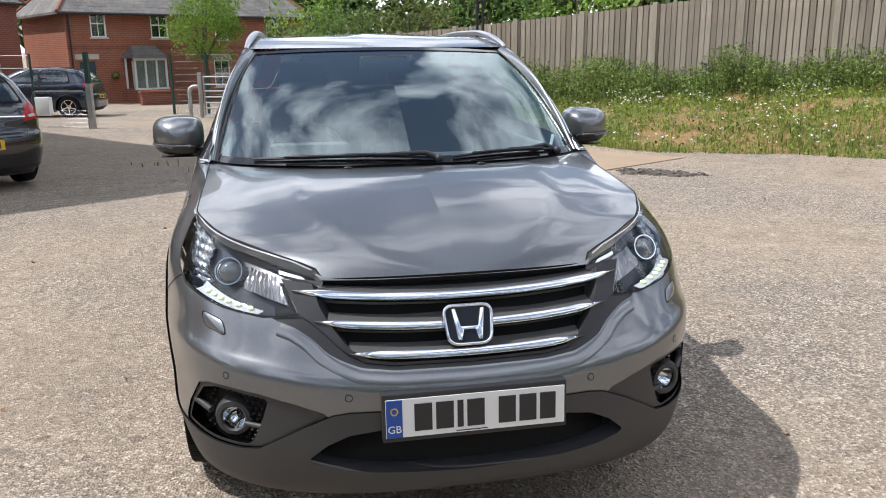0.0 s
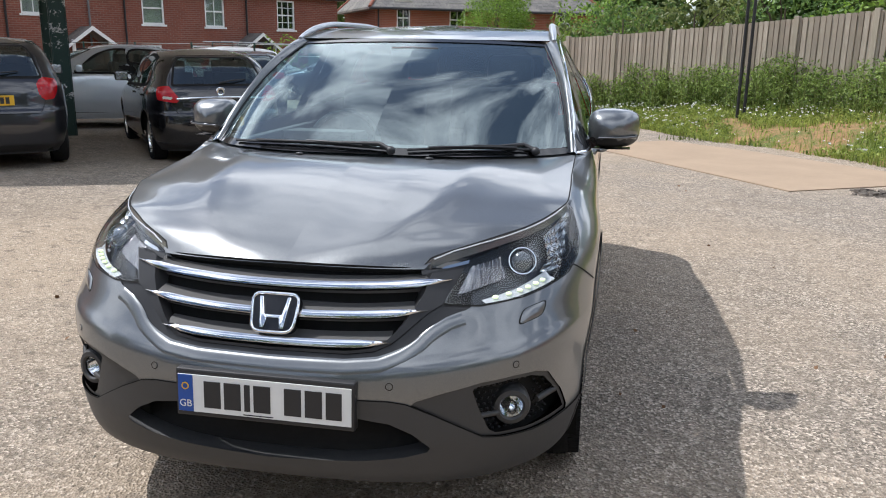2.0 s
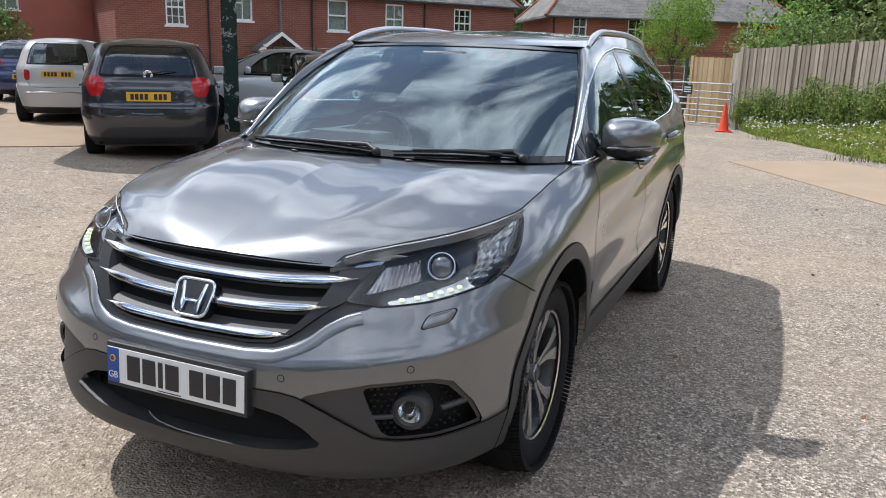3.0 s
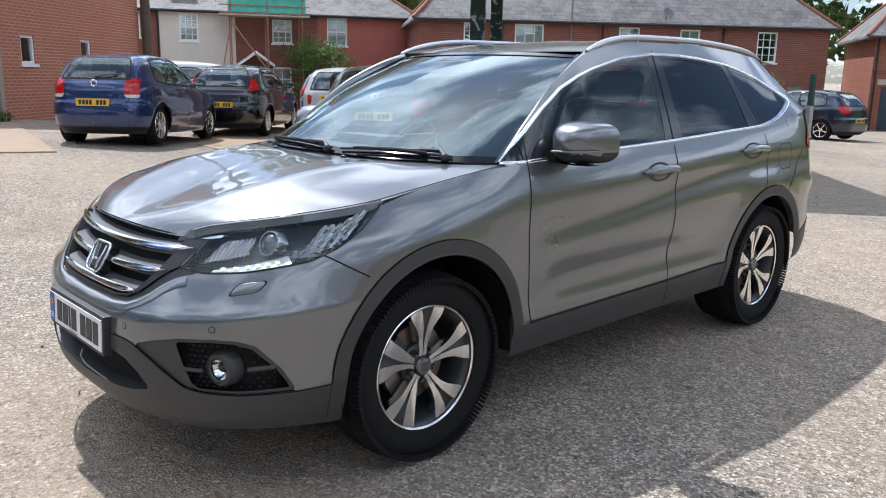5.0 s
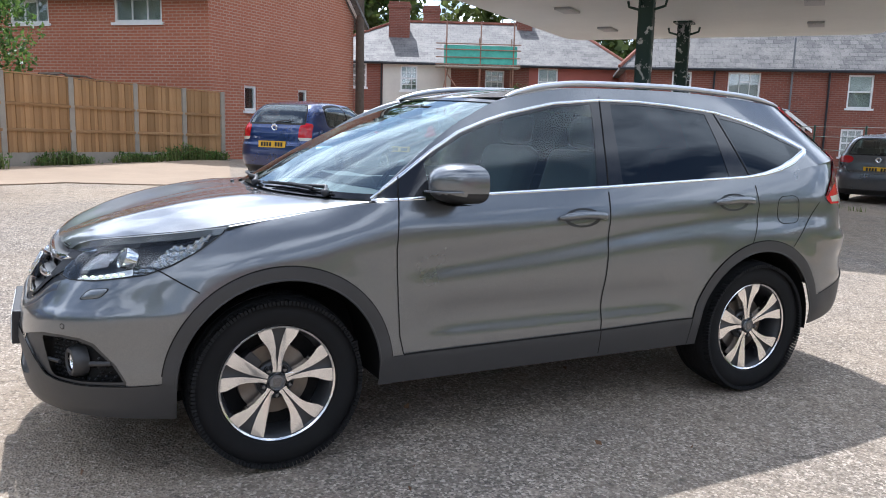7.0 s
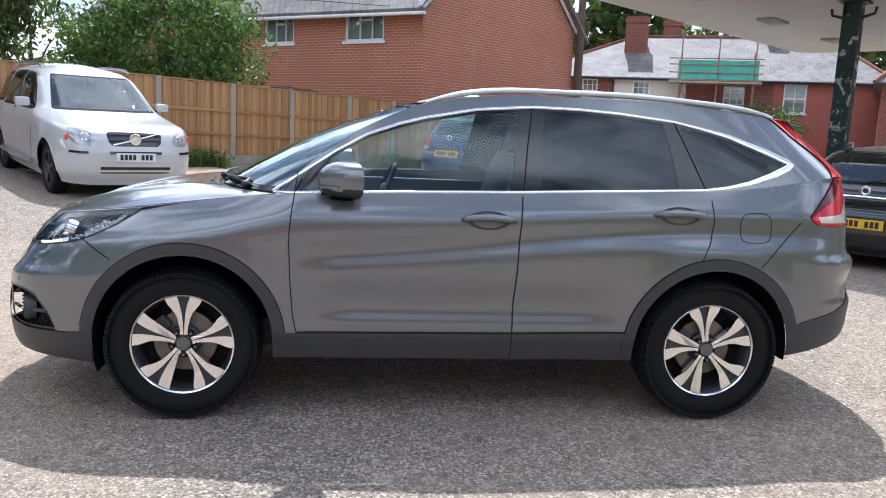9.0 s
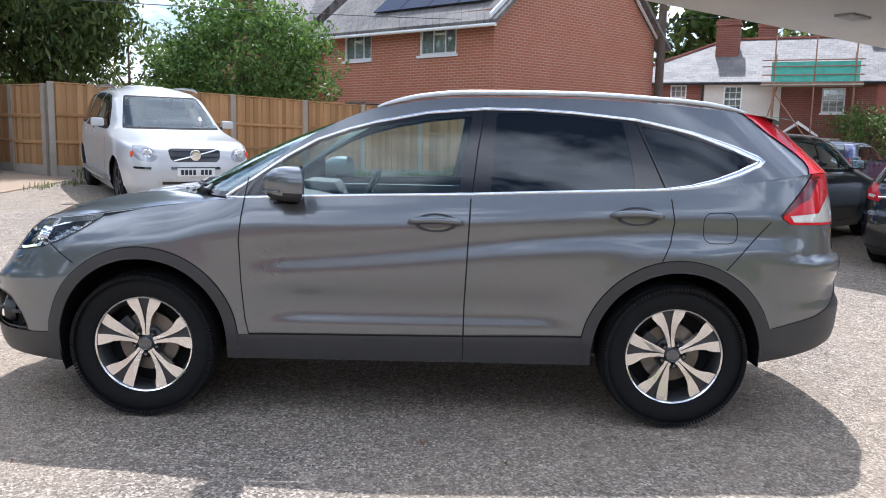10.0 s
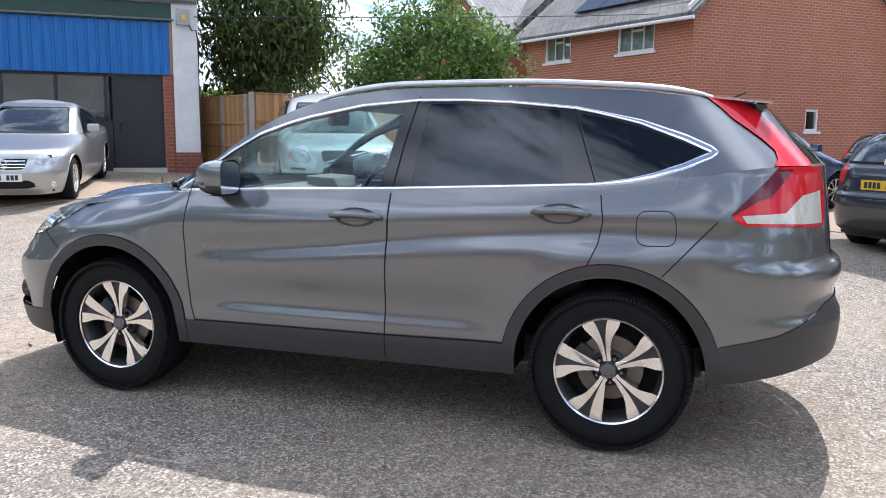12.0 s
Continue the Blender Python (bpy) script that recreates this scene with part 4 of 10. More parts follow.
def modern_house():
    """Its gable wall and its front meet at a little more than a right angle."""
    C = Vector((-16.25, 2.75))
    g = Vector((math.cos(radians(131)), math.sin(radians(131))))
    h = thing("brick_house", pose(C.x, C.y, 0, 0, 0, 131), "modern red brick house with white windows and solar panels", "house")
    # local x runs along the gable from the near corner; its outer face looks along -y
    holes = [(1.35, 1.87, 1.56, 2.20), (3.85, 4.33, 1.62, 2.20)]
    L, zt, apex = 7.05, 4.60, 7.6
    bm = bmesh.new()
    holed_wall(bm, 0, L, -0.4, zt, 0, 0.3, holes)
    prism(bm, [(L, zt), (0, zt), (L / 2, apex)], "y", 0.0, 0.3)
    part("gable_wall", bm, M["brick_new"], h, "plain red brick gable wall")
    for q in holes:
        window_unit(h, *q, "one", lintel=False)
    bm = bmesh.new()
    for sg in (1, -1):
        c = L / 2
        prism(bm, [(c, apex + 0.25), (c + sg * (L / 2 + 0.28), zt - 0.05), (c + sg * (L / 2 + 0.28), zt - 0.28), (c, apex)], "y", -0.16, -0.08)
    part("bargeboard", bm, M["white_paint"], h, "white bargeboard")
    # front wall: turned by the true angle between the two
    f = thing("brick_house_wing", pose(C.x, C.y, 0, 0, 0, 47), "red brick front of the modern house with white casements", "house")
    wins = [(-2.70, -1.31, 3.64, 4.50, "triple"), (-5.95, -4.70, 3.64, 4.50, "triple")]
    bm = bmesh.new()
    holed_wall(bm, -6.9, -0.0, -0.4, 4.70, 0.0, 0.3, [w[:4] for w in wins])
    part("front_wall", bm, M["brick_new"], f, "red brick front wall")
    for w in wins:
        window_unit(f, *w, lintel=False, curtain=True)
    # roof: two slopes over the plan's own angle
    a2 = radians(227)
    fd = Vector((math.cos(a2), math.sin(a2)))
    def pl(s, t, z, out=0.0):
        p = C + g * t + fd * s
        return Vector((p.x, p.y, z))
    bm = bmesh.new()
    o = 0.35
    top, e = apex + 0.22, zt + 0.02
    A = [pl(-o, -o, e - 0.25), pl(7.2, -o, e - 0.15), pl(7.2, L / 2, top), pl(-o, L / 2, top), pl(7.2, L + o, e - 0.15), pl(-o, L + o, e - 0.25)]
    V = [bm.verts.new(p) for p in A]
    bm.faces.new((V[0], V[1], V[2], V[3])); bm.faces.new((V[3], V[2], V[4], V[5]))
    W = [bm.verts.new(p - Vector((0, 0, 0.12))) for p in A]
    bm.faces.new((W[3], W[2], W[1], W[0])); bm.faces.new((W[5], W[4], W[2], W[3]))
    for i, j in ((0, 1), (1, 2), (2, 4), (4, 5), (5, 3), (3, 0)):
        bm.faces.new((V[i], W[i], W[j], V[j]))
    r = thing("house_roof", pose(0, 0, 0), "dark slate roof with black solar panels", "roof")
    part("roof_slope", bm, M["slate_dark"], r, "dark slate slopes")
    bm = bmesh.new()
    P0, P1 = pl(-o, -o, e - 0.38), pl(7.2, -o, e - 0.28)
    tube(bm, [P0, P1], 0.045, 8)
    part("gutter", bm, M["white_paint"], r)
    bm = bmesh.new()
    n = (A[1] - A[0]).cross(A[3] - A[0]).normalized()
    if n.z < 0: n = -n
    for i in range(4):
        for j in range(2):
            def at(u, w): return A[0].lerp(A[1], u).lerp(A[3].lerp(A[2], u), w) + n * 0.08
            u0, u1, w0, w1 = 0.10 + 0.15 * i, 0.245 + 0.15 * i, 0.16 + 0.36 * j, 0.51 + 0.36 * j
            q = [at(u0, w0), at(u1, w0), at(u1, w1), at(u0, w1)]
            lo = [bm.verts.new(p - n * 0.035) for p in q]; hi = [bm.verts.new(p) for p in q]
            bm.faces.new(hi); bm.faces.new(lo[::-1])
            for k in range(4):
                bm.faces.new((lo[k], lo[(k + 1) % 4], hi[(k + 1) % 4], hi[k]))
    part("solar_panel", bm, M["solar"], r, "black solar panels")
    # rear and far side close the block
    bm = bmesh.new()
    q = [pl(0.2, L, 0), pl(6.9, L, 0), pl(6.9, 0.2, 0)]
    for a, b in zip(q, q[1:]):
        d = (b - a).normalized(); nn = Vector((-d.y, d.x, 0)) * 0.15
        vs = [bm.verts.new(p) for p in (a - nn + Vector((0, 0, -0.4)), b - nn + Vector((0, 0, -0.4)), b + nn + Vector((0, 0, -0.4)), a + nn + Vector((0, 0, -0.4)))]
        us = [bm.verts.new(v.co + Vector((0, 0, 4.95))) for v in vs]
        bm.faces.new(us)
        for k in range(4):
            bm.faces.new((vs[k], vs[(k + 1) % 4], us[(k + 1) % 4], us[k]))
    part("rear_wall", bm, M["brick_new"], r)
    # older neighbour further along, seen over the shrub
    nb = thing("neighbour_house", pose(-24.5, -5.2, 0, 0, 0, 47), "older red brick house with tiled gables", "house")
    bm = bmesh.new(); box(bm, -5.5, 2.6, 0, 7, -0.4, 4.9); prism(bm, [(-1.6, 4.9), (2.6, 4.9), (0.5, 7.0)], "y", -0.6, 0.0)
    box(bm, -1.6, 2.6, -0.6, 0.0, -0.4, 4.9)
    part("wall", bm, M["render_red"], nb)
    pitched_roof(nb, -5.5, 2.6, 0, 7, 4.95, 3.0, M["slate"])
    bm = bmesh.new()
    for sg in (1, -1):
        prism(bm, [(0.5, 7.2), (0.5 + sg * 2.4, 4.8), (0.5 + sg * 2.4, 4.6), (0.5, 7.0)], "y", -0.95, 2.8)
    part("gable_roof", bm, M["slate"], nb)
    bm = bmesh.new()
    for sg in (1, -1):
        prism(bm, [(0.5, 7.22), (0.5 + sg * 2.4, 4.82), (0.5 + sg * 2.4, 4.6), (0.5, 6.98)], "y", -1.0, -0.955)
    part("bargeboard", bm, M["white_paint"], nb)
    chimney(nb, -3.0, 3.5, 7.2, 9.2, 0.9, 0.6, 3); chimney(nb, -6.6, 5.0, 6.6, 8.6, 0.8, 0.6, 2)


def workshop():
    h = thing("workshop", pose(-10.4, -6.9, 0, 0, 0, -52.8 + 180), "single-storey workshop with blue metal cladding and grey door", "building")
    # local x grows towards the right end; the face looks along -y
    def X(a): return -a
    z0 = 0.55
    bm = bmesh.new()
    box(bm, X(0.69), X(0.18), -0.14, 0.35, z0, 4.12)
    part("pier", bm, M["render_white"], h, "white rendered pier")
    bm = bmesh.new(); box(bm, X(0.70), X(0.17), -0.16, 0.30, z0 - 0.2, 1.02); part("pier_foot", bm, M["brick_old"], h, "bare brick foot of the pier")
    bm = bmesh.new(); box(bm, X(0.90), X(0.70), -0.02, 0.3, z0 - 0.2, 2.60); part("brick_jamb", bm, M["brick_house"], h, "red brick door jamb")
    bm = bmesh.new(); box(bm, X(1.885), X(0.905), 0.06, 0.12, 0.70, 2.58); d = part("door_leaf", bm, M["dark_panel"], h, "anthracite grey door")
    bm = bmesh.new()
    for a, b, c, e in ((1.80, 0.98, 0.78, 1.55), (1.80, 0.98, 1.65, 2.50)):
        box(bm, X(a), X(b), 0.048, 0.062, c, e)
    part("door_panel", bm, M["dark_panel"], d)
    bm = bmesh.new(); tube(bm, [(X(1.74), 0.02, 1.45), (X(1.74), -0.01, 1.62)], 0.014, 8); box(bm, X(1.77), X(1.71), 0.03, 0.05, 1.40, 1.66)
    part("door_handle", bm, M["black_plastic"], d)
    bm = bmesh.new(); box(bm, X(1.92), X(0.88), -0.12, 0.2, 0.60, 0.695); part("door_step", bm, M["stone_lintel"], h)
    # shop window
    bm = bmesh.new()
    box(bm, X(8.0), X(1.90), 0.05, 0.15, z0 - 0.2, 1.66)
    part("stall_riser", bm, M["dark_panel"], h)
    bm = bmesh.new()
    for a in (2.0, 2.92, 3.9, 4.9, 5.9, 6.9, 7.9):
        box(bm, X(a + 0.035), X(a - 0.035), 0.04, 0.12, 1.66, 2.60)
    box(bm, X(8.0), X(1.93), 0.04, 0.12, 1.66, 1.72); box(bm, X(8.0), X(1.93), 0.04, 0.12, 2.54, 2.60)
    wf = part("shop_window", bm, M["dark_panel"], h, "wide grey-framed window")
    bm = bmesh.new(); box(bm, X(8.0), X(1.95), 0.075, 0.085, 1.72, 2.54); part("pane", bm, M["pane"], wf)
    bm = bmesh.new(); box(bm, X(8.0), X(1.9), 0.9, 0.95, 0.4, 2.6); part("room_back", bm, M["cabin"], wf)
    # ribbed blue cladding
    bm = bmesh.new()
    top, bot, a = 3.66, 2.60, 0.74
    prof = []
    while a < 8.0:
        prof += [(a, 0.0), (a + 0.14, 0.0), (a + 0.155, -0.022), (a + 0.185, -0.022)]
        a += 0.20
    V = [[bm.verts.new((X(x), -0.06 + y, z)) for z in (bot, top)] for x, y in prof]
    for A, B in zip(V, V[1:]):
        bm.faces.new((A[0], B[0], B[1], A[1]))
    box(bm, X(8.0), X(0.74), -0.05, 0.1, bot, top)
    part("blue_cladding", bm, M["blue_clad"], h, "ribbed bright blue metal sheets")
    bm = bmesh.new(); box(bm, X(0.745), X(0.70), -0.075, 0.05, 2.6, 3.66); part("edge_batten", bm, M["timber_new"], h)
    bm = bmesh.new(); box(bm, X(8.0), X(0.60), -0.13, 0.1, 3.665, 4.07); part("fascia", bm, M["green_paint"], h, "dark green fascia board")
    bm = bmesh.new(); tube(bm, [(X(8), -0.15, 3.70), (X(0.65), -0.15, 3.70)], 0.02, 6); tube(bm, [(X(8), -0.16, 4.05), (X(0.2), -0.16, 4.05)], 0.035, 6)
    part("conduit", bm, M["lead"], h, smooth=50)
    # corrugated cement roof, its edge seen from below
    bm = bmesh.new()
    n = 110
    rows = []
    for i in range(n + 1):
        x = lerp(X(8.2), X(0.1), i / n)
        w = 0.025 * math.cos(i * math.pi / 2 * 1.0)
        rows.append([bm.verts.new((x, y, 4.14 + w + (y + 0.3) * 0.2 + dz)) for y, dz in ((-0.30, 0), (3.2, 0), (3.2, -0.02), (-0.30, -0.02))])
    for A, B in zip(rows, rows[1:]):
        for k in range(4):
            bm.faces.new((A[k], A[(k + 1) % 4], B[(k + 1) % 4], B[k]))
    part("sheet_roof", bm, M["asbestos"], h, "corrugated cement sheet roof", smooth=50)
    bm = bmesh.new()
    box(bm, X(0.45), X(0.20), 0.35, 6.0, z0 - 0.2, 4.1); box(bm, X(8.0), X(0.2), 5.8, 6.0, 0.2, 4.7); box(bm, X(8.0), X(7.8), 0.1, 6.0, 0.2, 4.1)
    part("side_wall", bm, M["brick_old"], h)
    # meter box and cable on the pier
    b = thing("alarm_box", pose(-10.4, -6.9, 0, 0, 0, -52.8 + 180), "grey electric box with a yellow warning label", "box")
    bm = bmesh.new(); box(bm, X(0.60), X(0.34), -0.24, -0.14, 3.60, 3.92); c = part("case", bm, M["asbestos"], b, bevel=0.01)
    bm = bmesh.new(); box(bm, X(0.50), X(0.42), -0.245, -0.241, 3.70, 3.80); part("warning_label", bm, M["plate_yellow"], c)
    bm = bmesh.new(); tube(bm, [(X(0.36), -0.2, 3.62), (X(0.30), -0.17, 3.50), (X(0.22), -0.16, 3.52), (X(0.19), -0.16, 3.3), (X(0.19), -0.16, 0.9)], 0.012, 6); part("cable", bm, M["black_plastic"], b, smooth=50)
    # overhead wire from the pier across to the pole
    wire = thing("overhead_cable", pose(0, 0, 0), "thin black overhead cable", "cable")
    bm = bmesh.new()
    m = pose(-10.4, -6.9, 0, 0, 0, -52.8 + 180)
    A, B = m @ Vector((X(0.25), -0.15, 3.78)), Vector((-25.6, 14.0, 6.2))
    tube(bm, [A.lerp(B, t / 24) - Vector((0, 0, 0.35 * math.sin(math.pi * t / 24))) for t in range(25)], 0.010, 5)
    part("wire", bm, M["black_plastic"], wire)


def canopy():
    m = pose(0, 0, 0, 0, 0, 128.5)                       # local x along the row of columns, y to the west
    h = thing("filling_station_canopy", m, "flat white station canopy on peeling green steel columns", "canopy")
    x0, x1, y0, y1, z = 8.3, 19.2, -3.65, 4.1, 3.75
    bm = bmesh.new()
    prism(bm, rounded([(x0, y0), (x1, y0), (x1, y1), (x0, y1)], r=0.7, n=6), "z", z, z + 0.05)
    part("soffit", bm, M["soffit"], h, "white painted soffit")
    bm = bmesh.new()
    prism(bm, rounded([(x0 - 0.02, y0 - 0.02), (x1 + 0.02, y0 - 0.02), (x1 + 0.02, y1 + 0.02), (x0 - 0.02, y1 + 0.02)], r=0.7, n=6), "z", z + 0.05, z + 0.48)
    part("fascia", bm, M["soffit"], h, "white fascia band")
    for x in (10.0, 13.2, 16.6):
        for y in (-2.2, 2.4):
            bm = bmesh.new(); box(bm, x - 0.36, x + 0.36, y - 0.17, y + 0.17, z - 0.05, z - 0.003)
            l = part("soffit_lamp", bm, M["soffit_lamp"], h, "unlit flush canopy lamp", bevel=0.01)
            bm = bmesh.new(); box(bm, x - 0.30, x + 0.30, y - 0.12, y + 0.12, z - 0.056, z - 0.048); part("diffuser", bm, M["soffit_lamp"], l)
    for x in (11.67, 15.8):
        bm = bmesh.new()
        g = ground_z(*(m @ Vector((x, 0.47, 0))).xy)
        for a, b, c, d in ((-0.11, 0.11, -0.13, -0.115), (-0.11, 0.11, 0.115, 0.13), (-0.008, 0.008, -0.115, 0.115)):
            box(bm, x + a, x + b, 0.47 + c, 0.47 + d, g - 0.1, z - 0.002)
        box(bm, x - 0.105, x + 0.105, 0.47 - 0.112, 0.47 + 0.112, g - 0.1, z - 0.25)
        box(bm, x - 0.26, x + 0.26, 0.47 - 0.2, 0.47 + 0.2, z - 0.04, z - 0.002)
        c = part("column", bm, M["peeling"], h, "dark green column with flaking paint")
        for sg in (1, -1):
            bm = bmesh.new()
            tube(bm, [(x, 0.47 + sg * 0.12, z - 0.28), (x, 0.47 + sg * 0.32, z - 0.22), (x, 0.47 + sg * 0.34, z - 0.12)], 0.025, 6)
            part("bracket", bm, M["green_paint"], c, smooth=50)


def peeling_mat():
    k = Nodes("peeling_green")
    v = k.coords()
    f = k.noise(v, 5.5, 6, 0.72, 0.5)
    col = k.ramp(f, [(0.0, (0.008, 0.032, 0.026)), (0.565, (0.012, 0.042, 0.032)), (0.585, (0.55, 0.56, 0.54)), (1.0, (0.66, 0.66, 0.63))])
    k.set(Base_Color=col, Roughness=0.5)
    k.bump(k.ramp(f, [(0.56, 1.0), (0.59, 0.0)]), 0.5, 0.01)
    return k.m


M["peeling"] = peeling_mat()
brick_terrace()
brick_villa()
scaffold_terrace()
modern_house()
workshop()
canopy()


def building_behind():
    """Low brick building on the far side of the camera, which the car's windows mirror."""
    h = thing("brick_bungalow", pose(17.0, -3.0, 0, 0, 0, 95), "low dark brick building with a white-edged gable roof", "building")
    bm = bmesh.new(); box(bm, -2.0, 16.0, -6.5, 0.0, -0.3, 2.7); prism(bm, [(-6.5, 2.7), (0.0, 2.7), (-3.25, 4.8)], "x", -2.0, 16.0)
    part("wall", bm, M["brick_old"], h)
    bm = bmesh.new()
    for sg in (1, -1):
        prism(bm, [(-3.25, 5.05), (-3.25 + sg * 3.7, 2.62), (-3.25 + sg * 3.7, 2.45), (-3.25, 4.85)], "x", -2.4, 16.4)
    part("roof", bm, M["slate_dark"], h)
    bm = bmesh.new(); box(bm, -2.3, 16.3, 0.35, 0.42, 2.42, 2.66); part("fascia", bm, M["white_paint"], h)


building_behind()

# ---------- the shape of the SUV: x across (its left is +x), y back from the front axle, z up ----------
FRONT_D, REAR_D, POW, POW_F = 0.83, 0.60, 2.6, 2.88
NOSE = [(0.22, -0.86), (0.27, -0.91), (0.33, -0.938), (0.45, -0.95), (0.55, -0.948), (0.60, -0.942), (0.625, -0.932), (0.66, -0.905), (0.70, -0.880), (0.77, -0.842), (0.86, -0.787), (0.89, -0.765), (0.912, -0.743), (0.929, -0.723), (0.95, -0.703), (0.985, -0.685), (1.1, -0.66)]
TAIL = [(0.22, 3.48), (0.34, 3.565), (0.5, 3.625), (0.60, 3.63), (0.66, 3.605), (0.72, 3.60), (0.80, 3.622), (0.835, 3.618), (0.88, 3.575), (1.0, 3.56), (1.25, 3.53)]
WIDE = [(0.22, 0.842), (0.31, 0.868), (0.38, 0.881), (0.44, 0.888), (0.52, 0.886), (0.62, 0.893), (0.75, 0.902), (0.88, 0.905), (0.97, 0.90), (1.04, 0.888), (1.12, 0.868), (1.24, 0.842)]
TOP = [(-0.80, 0.888), (-0.745, 0.889), (-0.694, 0.909), (-0.655, 0.926), (-0.601, 0.942), (-0.53, 0.955), (-0.46, 0.968), (-0.32, 0.986), (-0.18, 1.008), (0.10, 1.048), (0.42, 1.090), (1.0, 1.115), (1.6, 1.136), (2.53, 1.177), (2.85, 1.21), (3.1, 1.25), (3.3, 1.27), (3.7, 1.27)]
LOW = [(-1.0, 0.298), (-0.6, 0.285), (-0.40, 0.275), (0.40, 0.315), (2.2, 0.315), (2.95, 0.33), (3.16, 0.362), (3.34, 0.40), (3.5, 0.44), (3.7, 0.46)]


def wall_top(y):
    return curve1(TOP, y)


def wall_low(y):
    return curve1(LOW, y)


def half_width(y, z):
    w = curve1(WIDE, z)
    zt = wall_top(y)
    roll = lerp(0.085, 0.012, smooth01((y - 0.15) / 0.4))      # the wing rolls over into the bonnet; the doors hardly
    k = max(0.0, 1 - (zt - z) / 0.17)
    w -= roll * k ** 2.2
    return w


def wall_plan(a, z):
    """A point of the outline at height z. a: 0 front centre, 1 the end of the front corner, 2 the start of the rear one, 3 rear centre."""
    yr = curve1(TAIL, z)
    if a <= 1:
        th = a * math.pi / 2
        # the bumper's crease climbs towards the corner
        yf = curve1(NOSE, z - 0.085 * math.sin(th) ** 1.2 * math.exp(-((z - 0.65) / 0.11) ** 2))
        y = yf + FRONT_D * (1 - max(0.0, math.cos(th)) ** (2 / POW_F))
        return half_width(y, z) * math.sin(th) ** (2 / POW_F), y
    if a <= 2:
        yf = curve1(NOSE, z - 0.085 * math.exp(-((z - 0.65) / 0.11) ** 2))
        y = lerp(yf + FRONT_D, yr - REAR_D, a - 1)
        return half_width(y, z), y
    th = (3 - a) * math.pi / 2
    y = yr - REAR_D * (1 - max(0.0, math.cos(th)) ** (2 / POW))
    return half_width(y, z) * max(0.0, math.sin(th)) ** (2 / POW), y


def haunch(y, z):
    """How far the sides swell or draw in beyond the plain outline: the shoulder crease, the scooped doors, the arch flares."""
    s = 0.0
    crease = lerp(0.90, 1.06, smooth01((y - 0.3) / 2.3))
    side = smooth01((y - 0.35) / 0.4) * (1 - smooth01((y - 3.0) / 0.4))
    s -= 0.016 * math.exp(-((z - crease + 0.085) / 0.065) ** 2) * side
    s -= 0.014 * math.exp(-((z - 0.60) / 0.085) ** 2) * smooth01((y - 0.5) / 0.3) * (1 - smooth01((y - 1.9) / 0.3))
    s += 0.005 * math.exp(-((z - 0.50) / 0.035) ** 2) * smooth01((y - 0.5) / 0.3) * (1 - smooth01((y - 1.9) / 0.3))
    for cy in (0.0, 2.62):
        r = math.hypot(y - cy, z - 0.36)
        s += 0.012 * math.exp(-((r - 0.47) / 0.09) ** 2) * smooth01((z - 0.3) / 0.2)
    return s


def wall_point(a, z):
    x, y = wall_plan(a, z)
    return Vector((x + haunch(y, z) * (min(1.0, x / 0.8)) ** 3, y, z))


# greenhouse: side from the belt line up to the roof's edge, then round the rear corner
ROOF_X = [(0.42, 0.80), (0.60, 0.765), (0.85, 0.715), (1.15, 0.662), (1.6, 0.625), (2.1, 0.612), (2.6, 0.60), (3.0, 0.575), (3.3, 0.55)]
ROOF_Z = [(0.42, 1.097), (0.60, 1.255), (0.85, 1.43), (1.15, 1.552), (1.6, 1.612), (2.1, 1.617), (2.6, 1.598), (3.0, 1.56), (3.3, 1.53)]
ROOF_MID = [(1.06, 1.552), (1.2, 1.577), (1.45, 1.61), (1.8, 1.638), (2.2, 1.645), (2.6, 1.632), (3.0, 1.60), (3.27, 1.565)]


def side_z(y, v):
    return lerp(wall_top(y), curve1(ROOF_Z, y), v)


def side_x(y, v):
    zb, zr = wall_top(y), curve1(ROOF_Z, y)
    return lerp(half_width(y, zb), curve1(ROOF_X, y), v) + 0.14 * v * (1 - v) * min(1.0, max(0.0, zr - zb) / 0.4) * 0.3


def house_plan(a, v):
    """A point of the upper body. a: 0 at the A-pillar's foot, 1 at the rear corner's start, 2 at the rear centre; v: 0 belt, 1 roof."""
    yc, yr = lerp(2.93, 2.80, v), lerp(3.53, 3.27, v)
    if a <= 1:
        y = lerp(0.42, yc, a)
        return Vector((side_x(y, v), y, side_z(y, v)))
    th = (2 - a) * math.pi / 2
    y = yr - (yr - yc) * (1 - max(0.0, math.cos(th)) ** (2 / POW))
    return Vector((side_x(yc, v) * max(0.0, math.sin(th)) ** (2 / POW), y, side_z(y, v)))


COWL = [(0.0, 0.06), (0.3, 0.09), (0.55, 0.18), (0.70, 0.29), (0.80, 0.42)]
COWL_Z = [(0.0, 1.098), (0.5, 1.096), (0.80, 1.09)]


def cowl_point(x):
    return Vector((x, curve1(COWL, x), curve1(COWL_Z, x)))


